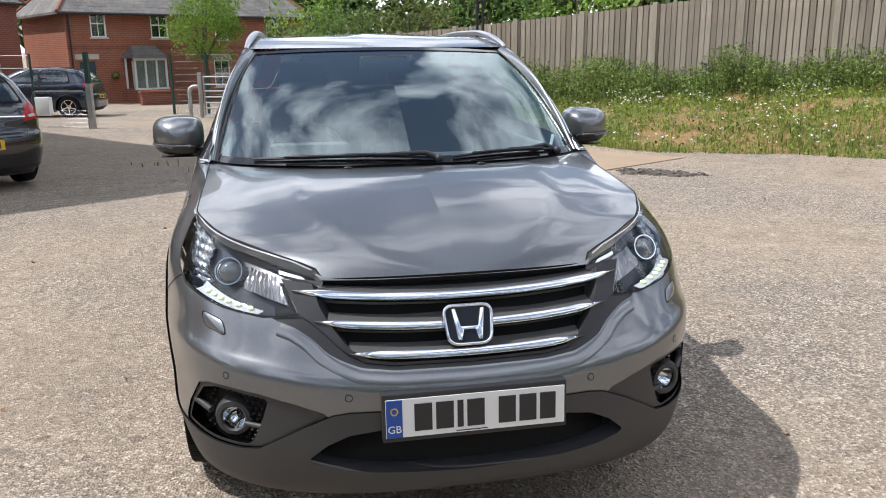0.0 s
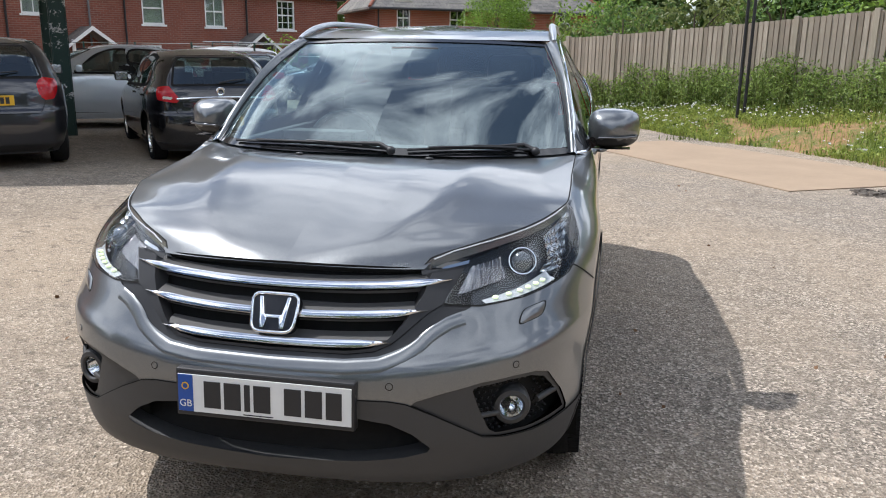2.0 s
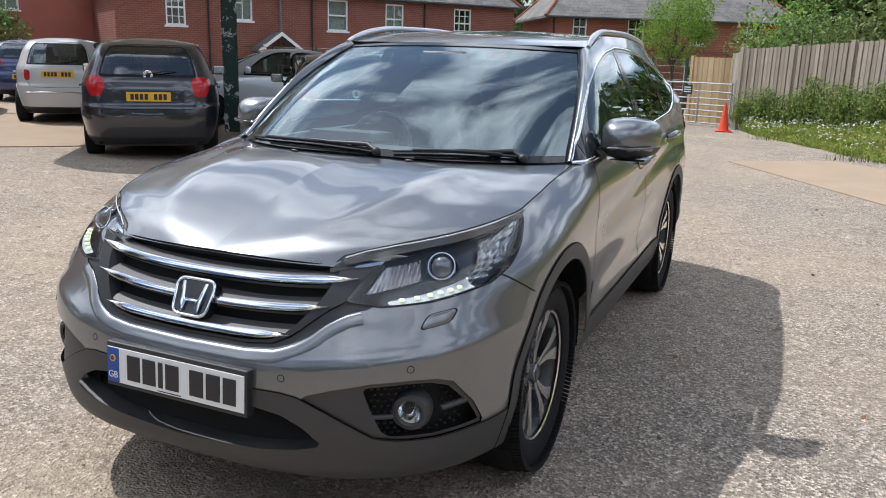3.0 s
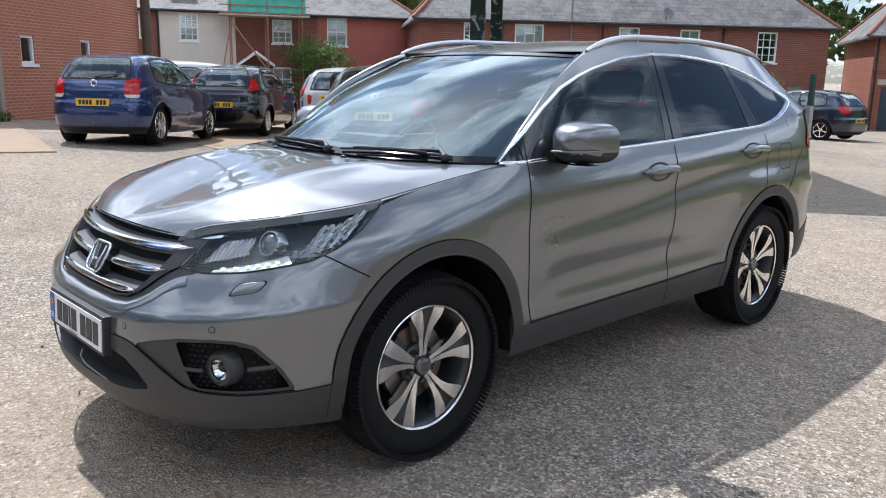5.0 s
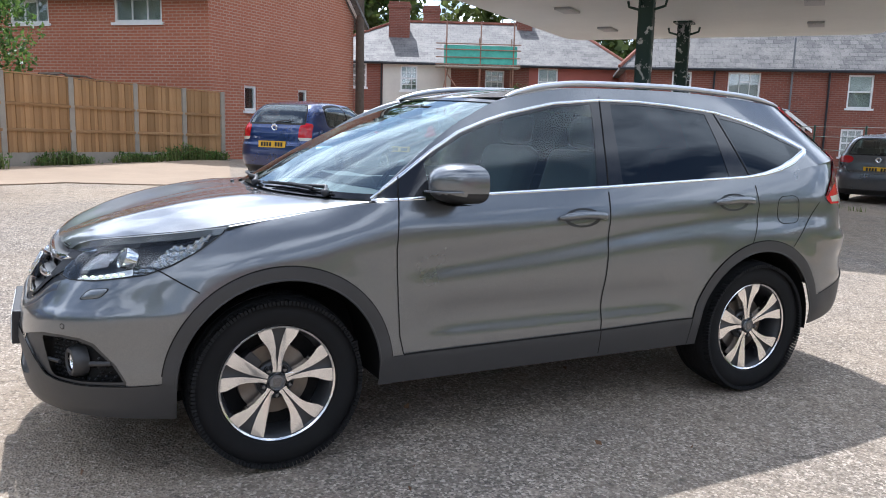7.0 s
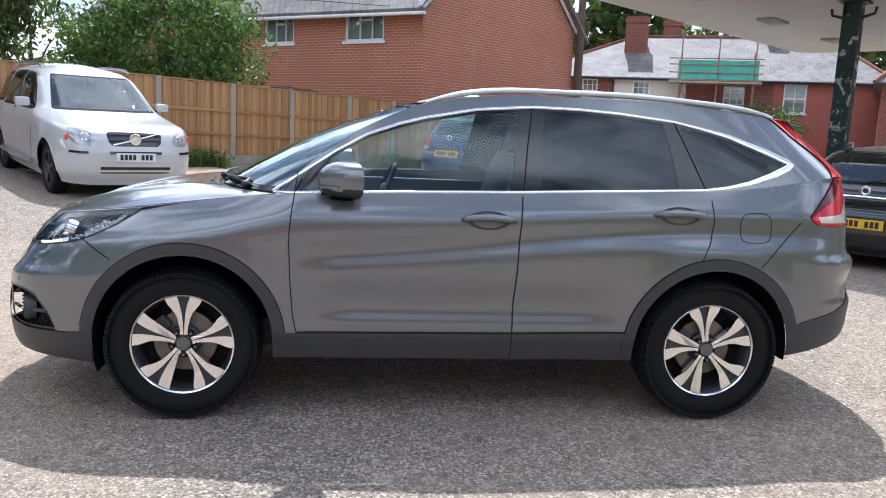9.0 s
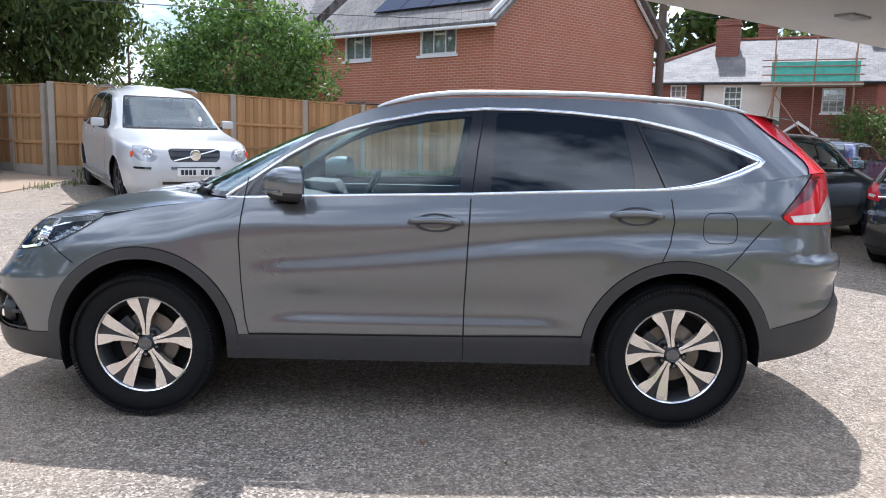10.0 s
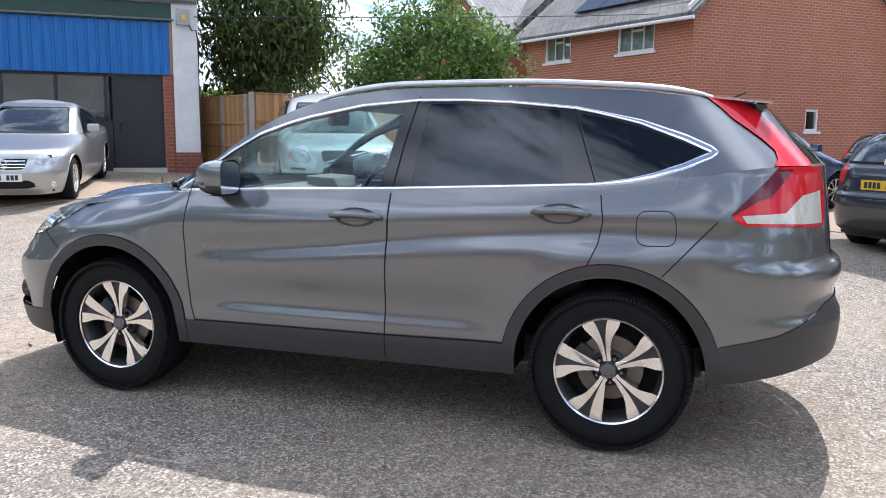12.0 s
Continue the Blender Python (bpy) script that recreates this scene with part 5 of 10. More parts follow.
def coons(bottom, top, left, right, nu, nv):
    """A patch between four edges, each a function of 0..1 that meets its neighbours at the corners."""
    P = [[None] * (nv + 1) for _ in range(nu + 1)]
    c00, c10, c01, c11 = bottom(0), bottom(1), top(0), top(1)
    L, R = [left(j / nv) for j in range(nv + 1)], [right(j / nv) for j in range(nv + 1)]
    for i in range(nu + 1):
        u = i / nu
        b, t = bottom(u), top(u)
        for j in range(nv + 1):
            v = j / nv
            P[i][j] = b * (1 - v) + t * v + L[j] * (1 - u) + R[j] * u - (c00 * (1 - u) * (1 - v) + c10 * u * (1 - v) + c01 * (1 - u) * v + c11 * u * v)
    return P


BONNET_EDGE = [(-0.722, 0.404), (-0.694, 0.422), (-0.655, 0.478), (-0.601, 0.548), (-0.53, 0.616), (-0.46, 0.684), (-0.32, 0.753), (-0.18, 0.797), (0.0, 0.7985), (0.10, 0.796), (0.20, 0.797), (0.42, 0.80)]
BONNET_EDGE_Z = [(-0.722, 0.890), (-0.694, 0.912), (-0.655, 0.929), (-0.601, 0.945), (-0.53, 0.958), (-0.46, 0.972), (-0.32, 0.990), (-0.18, 1.012), (0.10, 1.05), (0.42, 1.09)]


def bonnet_edge(t):
    """From the front corner of the bonnet along the lamp and the wing to the cowl."""
    y = lerp(-0.722, 0.42, t)
    return Vector((curve1(BONNET_EDGE, y), y, curve1(BONNET_EDGE_Z, y)))


def bonnet_lip(u):
    x = 0.404 * u
    return Vector((x, -0.772 + 0.050 * u ** 2.3, 0.890 + 0.007 * (1 - u * u)))


def bonnet_mid(t):
    a, b = bonnet_lip(0), cowl_point(0)
    return Vector((0, lerp(a.y, b.y, t), lerp(a.z, b.z, 1 - (1 - t) ** 1.75)))


def bonnet_patch(nu, nv):
    P = coons(bonnet_lip, lambda u: cowl_point(0.80 * u), bonnet_mid, bonnet_edge, nu, nv)
    for i in range(nu + 1):
        for j in range(nv + 1):
            u, v = i / nu, j / nv
            p = P[i][j]
            p.z += 0.042 * math.sin(math.pi * v) ** 0.7 * (1 - u ** 3) * smooth01(u / 0.5) * 0.55
            ridge = lerp(0.48, 0.60, v)
            p.z += 0.009 * math.exp(-((u - ridge) / 0.09) ** 2) * smooth01(v / 0.4) * (1 - smooth01((v - 0.8) / 0.2))
    return P


def screen_top(u):
    return Vector((0.61 * u, 1.06 + 0.07 * u ** 2.2, 1.552 - 0.017 * u * u))


def screen_side(v):
    """The inner edge of the A-pillar."""
    a, b = cowl_point(0.80) + Vector((-0.025, 0.0, 0.004)), screen_top(1)
    return a.lerp(b, v) + Vector((0.02, 0.0, 0.035)) * math.sin(math.pi * v)


def screen_foot(u):
    p = cowl_point(0.775 * u)
    p.y = lerp(0.06, 0.42, (p.y - 0.06) / (curve1(COWL, 0.775) - 0.06)) if u > 0 else 0.06
    p.z += 0.004
    return p + Vector((0, 0.03 * (1 - u), 0))


def screen_mid(v):
    return screen_foot(0).lerp(screen_top(0), v) + Vector((0, -0.03, 0.03)) * math.sin(math.pi * v)


def screen_patch(nu, nv):
    a = screen_side(0) - screen_foot(1)
    return coons(lambda u: screen_foot(u) + a * u, screen_top, screen_mid, screen_side, nu, nv)


suv = thing("suv_car", pose(0, 0, 0), "dark grey metallic SUV with chrome grille, parked on tarmac", "car")

ARC_N = 240


def arc_table(lo, hi):
    pts = [wall_plan(lerp(lo, hi, i / ARC_N), 0.6) for i in range(ARC_N + 1)]
    acc = [0.0]
    for p, q in zip(pts, pts[1:]):
        acc.append(acc[-1] + math.dist(p, q))
    return acc


ARC_F, ARC_R = arc_table(0, 1), arc_table(2, 3)


def arc(tab, t):
    i = min(ARC_N - 1, int(t * ARC_N))
    return lerp(tab[i], tab[i + 1], t * ARC_N - i)


SPAN = {}


def z_of(a, t):
    """Height at t of the way from the body's lower edge to its upper edge."""
    hit = SPAN.get(a)
    if hit is None:
        y = wall_plan(a, 0.6)[1]
        top = wall_top(y)
        for _ in range(5):
            top = wall_top(wall_plan(a, top)[1])
        hit = SPAN[a] = (wall_low(y), top)
    return lerp(hit[0], hit[1], t)


def wall_chart_az(a, z):
    if a < 1:
        return (wall_plan(1, z)[1] - (ARC_F[-1] - arc(ARC_F, a)), z)
    if a <= 2:
        return (wall_plan(a, z)[1], z)
    return (wall_plan(2, z)[1] + arc(ARC_R, a - 2), z)


def wall_chart(a, t):
    return wall_chart_az(a, z_of(a, t))


def wall_at(a, t):
    a = min(3.0, max(0.0, a))
    return wall_point(a, z_of(a, t))


def a_of(x, y, z):
    """The outline parameter of a place on the front corner or the side."""
    y1, y2 = wall_plan(1, z)[1], wall_plan(2, z)[1]
    if y >= y2:
        yr = curve1(TAIL, z)
        c = max(0.0, 1 - (yr - y) / REAR_D)
        s = max(0.0, min(1.0, x / 0.9))
        return 3 - math.atan2(s ** (POW / 2), c ** (POW / 2)) * 2 / math.pi
    if y >= y1:
        return 1 + (y - y1) / (y2 - y1)
    lo, hi = 0.0, 1.0
    for _ in range(30):
        m = (lo + hi) / 2
        px, py = wall_plan(m, z)
        if (px - x) + (py - y) < 0: lo = m
        else: hi = m
    return (lo + hi) / 2


def F(x, y, z):
    """Map coordinates of a place on the lower body."""
    return wall_chart_az(a_of(x, y, z), z)


def FX(x, z):
    """The same from x and z alone, on the front."""
    lo, hi = 0.0, 1.0
    for _ in range(30):
        m = (lo + hi) / 2
        if wall_plan(m, z)[0] < x: lo = m
        else: hi = m
    return wall_chart_az((lo + hi) / 2, z)


def SY(y, z):
    """The same from y and z, on the side."""
    if y >= wall_plan(1, z)[1]:
        return (y, z)
    lo, hi = 0.0, 1.0
    for _ in range(30):
        m = (lo + hi) / 2
        if wall_plan(m, z)[1] < y: lo = m
        else: hi = m
    return wall_chart_az((lo + hi) / 2, z)


def on_wall(h, z):
    """Place and normal of the lower body at map coordinates."""
    lo, hi = 0.0, 3.0
    for _ in range(36):
        m = (lo + hi) / 2
        if wall_chart_az(m, z)[0] < h: lo = m
        else: hi = m
    a = (lo + hi) / 2
    e = 2e-3
    p = wall_point(a, z)
    d1 = wall_point(min(3, a + e), z) - wall_point(max(0, a - e), z)
    d2 = wall_point(a, z + e) - wall_point(a, z - e)
    n = d1.cross(d2).normalized()
    if n.dot(Vector((p.x, (p.y - 1.3) * 0.3, 0))) < 0:
        n = -n
    return p, n


ARCHES = ((0.012, 0.392, 0.410, 0.466), (2.615, 0.376, 0.4125, 0.470))      # centre back and up, opening, outer edge of the moulding


def arch(i, r, a0=-12, a1=192, n=44):
    cy, cz = ARCHES[i][:2]
    return [SY(cy + r * math.cos(radians(lerp(a1, a0, k / n))), cz + r * math.sin(radians(lerp(a1, a0, k / n)))) for k in range(n + 1)]


def arch_open(i, r):
    p = arch(i, r, 0, 180)
    return [(p[0][0], 0.05)] + p + [(p[-1][0], 0.05)]


HEADLAMP = [FX(0.478, 0.800), FX(0.518, 0.884), FX(0.410, 0.878), FX(0.408, 0.887), F(0.426, -0.692, 0.908), F(0.478, -0.655, 0.925), F(0.548, -0.601, 0.940), F(0.616, -0.53, 0.953), F(0.684, -0.46, 0.966), F(0.752, -0.32, 0.984),
            F(0.798, -0.19, 1.002), F(0.812, -0.205, 0.985), F(0.84, -0.298, 0.925), F(0.838, -0.40, 0.872), F(0.80, -0.476, 0.838), F(0.735, -0.572, 0.818), F(0.675, -0.64, 0.804), FX(0.577, 0.792), FX(0.525, 0.797)]
WING_EDGE = [(0.0, 0.668), (0.22, 0.672), (0.30, 0.682), (0.345, 0.702), (0.375, 0.725), (0.405, 0.752), (0.440, 0.780), (0.474, 0.800), (0.522, 0.887)]
WEDGE_EDGE = [(0.0, 0.657), (0.219, 0.661), (0.313, 0.671), (0.374, 0.693), (0.405, 0.709), (0.433, 0.732), (0.456, 0.750), (0.493, 0.771), (0.53, 0.782), (0.577, 0.789)]
GRILLE = [(-2.5, 0.8), FX(0.0, 0.887), FX(0.2, 0.887), FX(0.404, 0.886)] + [FX(x, z) for x, z in WING_EDGE[::-1]]
WEDGE = [(-2.5, 0.8), FX(0.0, 0.887), FX(0.404, 0.886), FX(0.522, 0.887), FX(0.474, 0.802), FX(0.525, 0.796)] + [FX(x, z) for x, z in WEDGE_EDGE[::-1]]
FOG = [FX(0.577, 0.583), FX(0.68, 0.591), FX(0.735, 0.587), F(0.764, -0.68, 0.569), F(0.797, -0.61, 0.50), F(0.820, -0.575, 0.434), FX(0.74, 0.428), FX(0.645, 0.434), FX(0.625, 0.45), FX(0.602, 0.505)]
FOG_SURROUND = [FX(0.402, 0.547), FX(0.50, 0.577), FX(0.60, 0.599), FX(0.69, 0.604), FX(0.745, 0.600), F(0.776, -0.675, 0.583), F(0.810, -0.60, 0.50), F(0.834, -0.565, 0.421), FX(0.74, 0.417), FX(0.66, 0.423), FX(0.606, 0.434), FX(0.55, 0.469), FX(0.477, 0.511)]
INTAKE = [(-2.5, 0.43), FX(0.0, 0.505), FX(0.26, 0.503), FX(0.355, 0.488), FX(0.418, 0.457), FX(0.475, 0.405), FX(0.39, 0.383), FX(0.27, 0.368), FX(0.0, 0.355)]
CLAD_LINE = [FX(0.0, 0.557), FX(0.282, 0.555), FX(0.352, 0.554), FX(0.400, 0.546), FX(0.477, 0.510), FX(0.55, 0.468), FX(0.606, 0.432), FX(0.66, 0.421), FX(0.74, 0.415), FX(0.836, 0.418), F(0.87, -0.46, 0.425), SY(-0.40, 0.448)]
SILL_LINE = [(0.30, 0.432), (0.53, 0.440), (1.57, 0.449), (2.16, 0.462), (2.30, 0.47)]
REAR_LINE = [(2.95, 0.508), (3.08, 0.522), F(0.84, 3.304, 0.577), F(0.753, 3.427, 0.636), F(0.62, 3.517, 0.69), (4.6, 0.72)]
DOOR_F = [(0.530, 0.444), (0.512, 0.52), (0.497, 0.70), (0.488, 0.90), (0.500, 1.02), (0.523, 1.2), (1.600, 1.25), (1.594, 1.12), (1.582, 0.85), (1.573, 0.60), (1.572, 0.451)]
DOOR_R = [(1.578, 0.452), (1.579, 0.60), (1.588, 0.85), (1.600, 1.12), (1.606, 1.25), (2.545, 1.3), (2.562, 1.14), (2.577, 1.03), (2.560, 0.93), (2.508, 0.815), (2.44, 0.80), (2.34, 0.75), (2.24, 0.66), (2.185, 0.55), (2.165, 0.463)]


def HC(x, y, z):
    """Map coordinates of a place on the upper body's rear corner."""
    v = (z - wall_top(y)) / (curve1(ROOF_Z, y) - wall_top(y))
    return (y + max(0.0, side_x(2.9, v) - x - 0.02) * 0.9 * smooth01((y - 2.85) / 0.25), z)


TAIL_LAMP = [(2.975, 1.562), HC(0.628, 3.094, 1.466), HC(0.659, 3.21, 1.382), HC(0.683, 3.262, 1.333), HC(0.723, 3.272, 1.299), F(0.778, 3.242, 1.249), F(0.88, 3.084, 1.066), F(0.875, 3.14, 1.030), (3.60, 1.016), (3.66, 1.10), (3.60, 1.30), (3.40, 1.45), (3.20, 1.545), (3.02, 1.59)]


def lower_skin():
    us = [i / 130 for i in range(130)] + [1 + i / 170 for i in range(170)] + [2 + i / 80 for i in range(81)]
    sk = Skin(wall_at, us, [j / 46 for j in range(47)], wall_chart)
    sk.cut([(-3, -1), (-3, 0.557)] + CLAD_LINE + [(-0.25, 0.448), (-0.25, -1)], "clad")
    sk.cut([(0.25, -1), (0.25, 0.43)] + SILL_LINE + [(2.4, -1)], "clad_sill")
    sk.cut([(2.9, -1)] + REAR_LINE + [(5, -1)], "clad_rear")
    for i in (0, 1):
        sk.cut(arch_open(i, ARCHES[i][3]), "arch" if i == 0 else "arch_rear")
    sk.cut(DOOR_F, "door_f", ("",)).cut(DOOR_R, "door_r", ("",))
    sk.cut([(-3, 0.5), F(0.80, -0.45, 0.862), F(0.824, -0.415, 0.846), F(0.889, -0.31, 0.773), SY(-0.2, 0.70), SY(-0.2, 0.3), (-3, 0.3)], "bumper", ("",))
    sk.cut([(3.07, 1.08), (2.83, 0.805), (2.80, 0.70), (3.0, 0.30), (5, 0.3), (5, 1.08)], "bumper_rear", ("",))
    sk.cut([(-3, 2), (-3, 0.3), FX(0.57, 0.6), FX(0.57, 0.78), F(0.70, -0.60, 0.80), F(0.80, -0.45, 0.862), F(0.79, -0.40, 2)], "bumper", ("",))
    sk.cut(FOG_SURROUND, "fog_surround").cut(FOG, "fog_hole")
    sk.cut(INTAKE, "intake").cut(HEADLAMP, "lamp").cut(WEDGE, "wedge").cut(GRILLE, "grille")
    sk.cut(TAIL_LAMP, "tail", ("", "bumper_rear"))
    for i in (0, 1):
        sk.cut(arch_open(i, ARCHES[i][2]), "hole")
    return sk.finish()


def house_chart(a, v):
    p = house_plan(a, v)
    return (p.y + max(0.0, side_x(2.9, v) - p.x - 0.02) * 0.9 * smooth01((p.y - 2.85) / 0.25), p.z)


CHROME_TOP = [(0.408, 1.100), (0.552, 1.200), (0.70, 1.302), (0.843, 1.385), (1.0, 1.442), (1.117, 1.474), (1.38, 1.528), (1.664, 1.553), (1.9, 1.553), (2.119, 1.542), (2.411, 1.515), (2.707, 1.458), (2.90, 1.397), (3.0, 1.353)]
CHROME_TIP = [(3.0, 1.353), (3.035, 1.335), (3.035, 1.322), (3.0, 1.300)]
CHROME_LOW = [(3.0, 1.300), (2.90, 1.256), (2.78, 1.218), (2.66, 1.195), (2.534, 1.183), (2.0, 1.160), (1.598, 1.142), (1.0, 1.123), (0.60, 1.108), (0.408, 1.100)]


def shifted(path, d):
    """A 2D path moved sideways by d."""
    out = []
    for i, p in enumerate(path):
        a, b = Vector(path[max(0, i - 1)]), Vector(path[min(len(path) - 1, i + 1)])
        n = (b - a).normalized()
        out.append((p[0] - n.y * d, p[1] + n.x * d))
    return out


def upper_skin():
    us = [i / 150 for i in range(150)] + [1 + i / 50 for i in range(51)]
    sk = Skin(house_plan, us, [j / 34 for j in range(35)], house_chart)
    day = CHROME_TOP + CHROME_TIP[1:-1] + CHROME_LOW
    sk.cut(day, "black")
    sk.cut([(0.66, 1.118), (0.655, 1.255), (0.72, 1.296), (0.86, 1.375), (1.0, 1.424), (1.117, 1.456), (1.38, 1.510), (1.603, 1.535), (1.575, 1.36), (1.535, 1.146)], "glass_f", ("black",))
    sk.cut([(1.692, 1.155), (1.705, 1.35), (1.725, 1.537), (1.9, 1.538), (2.119, 1.526), (2.345, 1.504), (2.375, 1.36), (2.392, 1.184)], "glass_r", ("black",))
    sk.cut([(2.545, 1.203), (2.455, 1.43), (2.435, 1.488), (2.60, 1.458), (2.75, 1.415), (2.90, 1.358), (2.975, 1.328), (2.90, 1.276), (2.78, 1.236), (2.66, 1.212)], "glass_q", ("black",))
    sk.cut(TAIL_LAMP, "tail", ("",))
    sk.cut([(3.62, 1.28), (3.55, 1.40), (3.50, 1.525), (5, 1.525), (5, 1.28)], "screen_r", ("",))
    return sk.finish()


def wall_ribbon(bm, path, width, lift=0.0012, thick=0.0, step=0.02, side=1, rt=False):
    P, N = [], []
    for h, z in resample(path, step):
        p, n = on_wall(h, z)
        P.append(Vector((p.x * side, p.y, p.z))); N.append(Vector((n.x * side, n.y, n.z)))
    ribbon(bm, P, N, width, lift, thick, rt)


def house_at(y, z):
    """Place and normal of the glasshouse's side."""
    zb, zr = wall_top(y), curve1(ROOF_Z, y)
    def pt(y, z):
        v = (z - wall_top(y)) / max(1e-4, curve1(ROOF_Z, y) - wall_top(y))
        return Vector((side_x(y, min(1.0, max(0.0, v))), y, z))
    e = 4e-3
    p = pt(y, z)
    n = (pt(y + e, z) - pt(y - e, z)).cross(pt(y, z + e) - pt(y, z - e)).normalized()
    return p, (n if n.x > 0 else -n)


def house_ribbon(bm, path, width, lift=0.0012, thick=0.0, step=0.02, side=1, rt=False):
    P, N = [], []
    for y, z in resample(path, step):
        p, n = house_at(y, z)
        P.append(Vector((p.x * side, p.y, p.z))); N.append(Vector((n.x * side, n.y, n.z)))
    ribbon(bm, P, N, [width(p.y) for p in P] if callable(width) else width, lift, thick, rt)


def sheet(P, side, bm):
    V = [[bm.verts.new((p.x * side, p.y, p.z)) for p in row] for row in P]
    for i in range(len(P) - 1):
        for j in range(len(P[0]) - 1):
            q = (V[i][j], V[i + 1][j], V[i + 1][j + 1], V[i][j + 1])
            if len({tuple(round(c, 6) for c in v.co) for v in q}) == 4:
                bm.faces.new(q)


def build_body():
    low, up = lower_skin(), upper_skin()
    for s in (1, -1):
        low.mesh("wing_panel", ("",), M["paint"], suv, side=s)
        low.mesh("front_bumper", ("bumper",), M["paint"], suv, side=s)
        low.mesh("rear_bumper", ("bumper_rear",), M["paint"], suv, side=s)
        low.mesh("lower_cladding", ("clad",), M["clad"], suv, "matt dark grey plastic cladding", side=s, offset=0.004)
        low.mesh("sill_cladding", ("clad_sill",), M["clad"], suv, "matt dark grey plastic sill", side=s, offset=0.004)
        low.mesh("lower_cladding", ("clad_rear",), M["clad"], suv, "matt dark grey plastic cladding", side=s, offset=0.004)
        low.mesh("wheel_arch_trim", ("arch",), M["clad"], suv, "matt dark grey plastic wheel arch moulding", side=s, offset=0.006)
        low.mesh("wheel_arch_trim", ("arch_rear",), M["clad"], suv, "matt dark grey plastic wheel arch moulding", side=s, offset=0.006)
        for tag, nm in (("door_f", "front_door"), ("door_r", "rear_door")):
            d = low.mesh(nm, (tag,), M["paint"], suv, side=s)
            door_handle(d, s, tag)
        low.mesh("headlamp_lens", ("lamp",), M["lens"], suv, "clear headlamp lens", side=s, offset=0.003).visible_shadow = False
        low.mesh("tail_lamp", ("tail",), M["red_lens"], suv, "red tail lamp with a clear foot", side=s, offset=0.006)
        low.mesh("grille_wedge", ("wedge",), M["wedge_black"], suv, "black plastic panel between grille and bumper", side=s, offset=-0.004)
        low.mesh("fog_surround", ("fog_surround",), M["clad"], suv, "dark grey fog lamp surround", side=s, offset=-0.006)
        up.mesh("pillar", ("",), M["paint"], suv, side=s)
        up.mesh("window_trim", ("black",), M["gloss_black"], suv, "gloss black door pillar trim", side=s, offset=-0.001)
        up.mesh("front_window", ("glass_f",), M["door_glass"], suv, "lightly tinted door glass", side=s, offset=-0.003).visible_shadow = False
        up.mesh("rear_window", ("glass_r",), M["privacy_glass"], suv, "dark privacy glass", side=s, offset=-0.003)
        up.mesh("quarter_window", ("glass_q",), M["privacy_glass"], suv, "dark privacy glass", side=s, offset=-0.003)
        up.mesh("tail_lamp_upper", ("tail",), M["red_lens"], suv, "red tail lamp rising up the pillar", side=s, offset=0.006)
        up.mesh("tailgate_window", ("screen_r",), M["privacy_glass"], suv, "dark privacy glass", side=s)
        # A-pillar between the screen and the door frame
        n = 24
        P = [[None] * 5 for _ in range(n + 1)]
        for i in range(n + 1):
            t = i / n
            y = lerp(0.42, 1.15, t)
            a = Vector((curve1(ROOF_X, y), y, curve1(ROOF_Z, y)))
            b = screen_side(t)
            for k in range(5):
                P[i][k] = a.lerp(b, k / 4) + Vector((0.0, -0.3, 0.7)) * 0.012 * math.sin(math.pi * k / 4)
        bm = bmesh.new(); sheet(P, s, bm)
        part("a_pillar", bm, M["paint"], suv, smooth=60)
        bm = bmesh.new()
        Q = [screen_side(i / n) for i in range(n + 1)]
        ribbon(bm, mirrored(Q, s), [Vector((s * 0.35, -0.6, 0.7)).normalized()] * (n + 1), 0.022, 0.003, 0.003)
        part("screen_seal", bm, M["gloss_black"], suv)
        # panel gaps
        bm = bmesh.new()
        g = 0.0055
        wall_ribbon(bm, DOOR_F[0:6], g, side=s)
        wall_ribbon(bm, [((p[0] + 0.003), p[1]) for p in DOOR_F[7:]], 0.007, side=s)
        wall_ribbon(bm, DOOR_R[6:10], g, side=s)
        wall_ribbon(bm, [(0.530, 0.442), (1.572, 0.450), (2.165, 0.462)], 0.008, lift=0.005, side=s)
        wall_ribbon(bm, [(1.575, 0.45), (1.575, 0.33)], g, lift=0.0055, side=s)
        wall_ribbon(bm, [F(0.80, -0.45, 0.862), F(0.824, -0.415, 0.846), F(0.889, -0.31, 0.773)], g, side=s)
        wall_ribbon(bm, [(3.042, 1.042), (2.831, 0.807)], g, side=s)
        wall_ribbon(bm, HEADLAMP[4:] + HEADLAMP[:1], 0.006, lift=0.002, side=s)
        wall_ribbon(bm, [p for p in arch(0, 0.468, 6, 172)], 0.005, lift=0.0015, side=s)
        wall_ribbon(bm, [p for p in arch(1, 0.472, 10, 170)], 0.005, lift=0.0015, side=s)
        wall_ribbon(bm, CLAD_LINE, 0.005, lift=0.002, side=s)
        wall_ribbon(bm, REAR_LINE[1:4], 0.005, lift=0.002, side=s)
        house_ribbon(bm, [(1.603, 1.150), (1.63, 1.36), (1.664, 1.552)], 0.006, side=s)
        house_ribbon(bm, [(2.536, 1.186), (2.411, 1.513)], 0.006, side=s)
        house_ribbon(bm, [(1.664, 1.553), (1.668, 1.572)], 0.006, side=s)
        fc = rounded([(2.718, 0.932), (2.716, 1.078), (2.875, 1.082), (2.884, 0.934)], r=0.05)
        wall_ribbon(bm, fc + fc[:1], 0.004, side=s) if s > 0 else None
        part("panel_gap", bm, M["gap"], suv)
        # rolled edge of the bumper below the grille
        bm = bmesh.new()
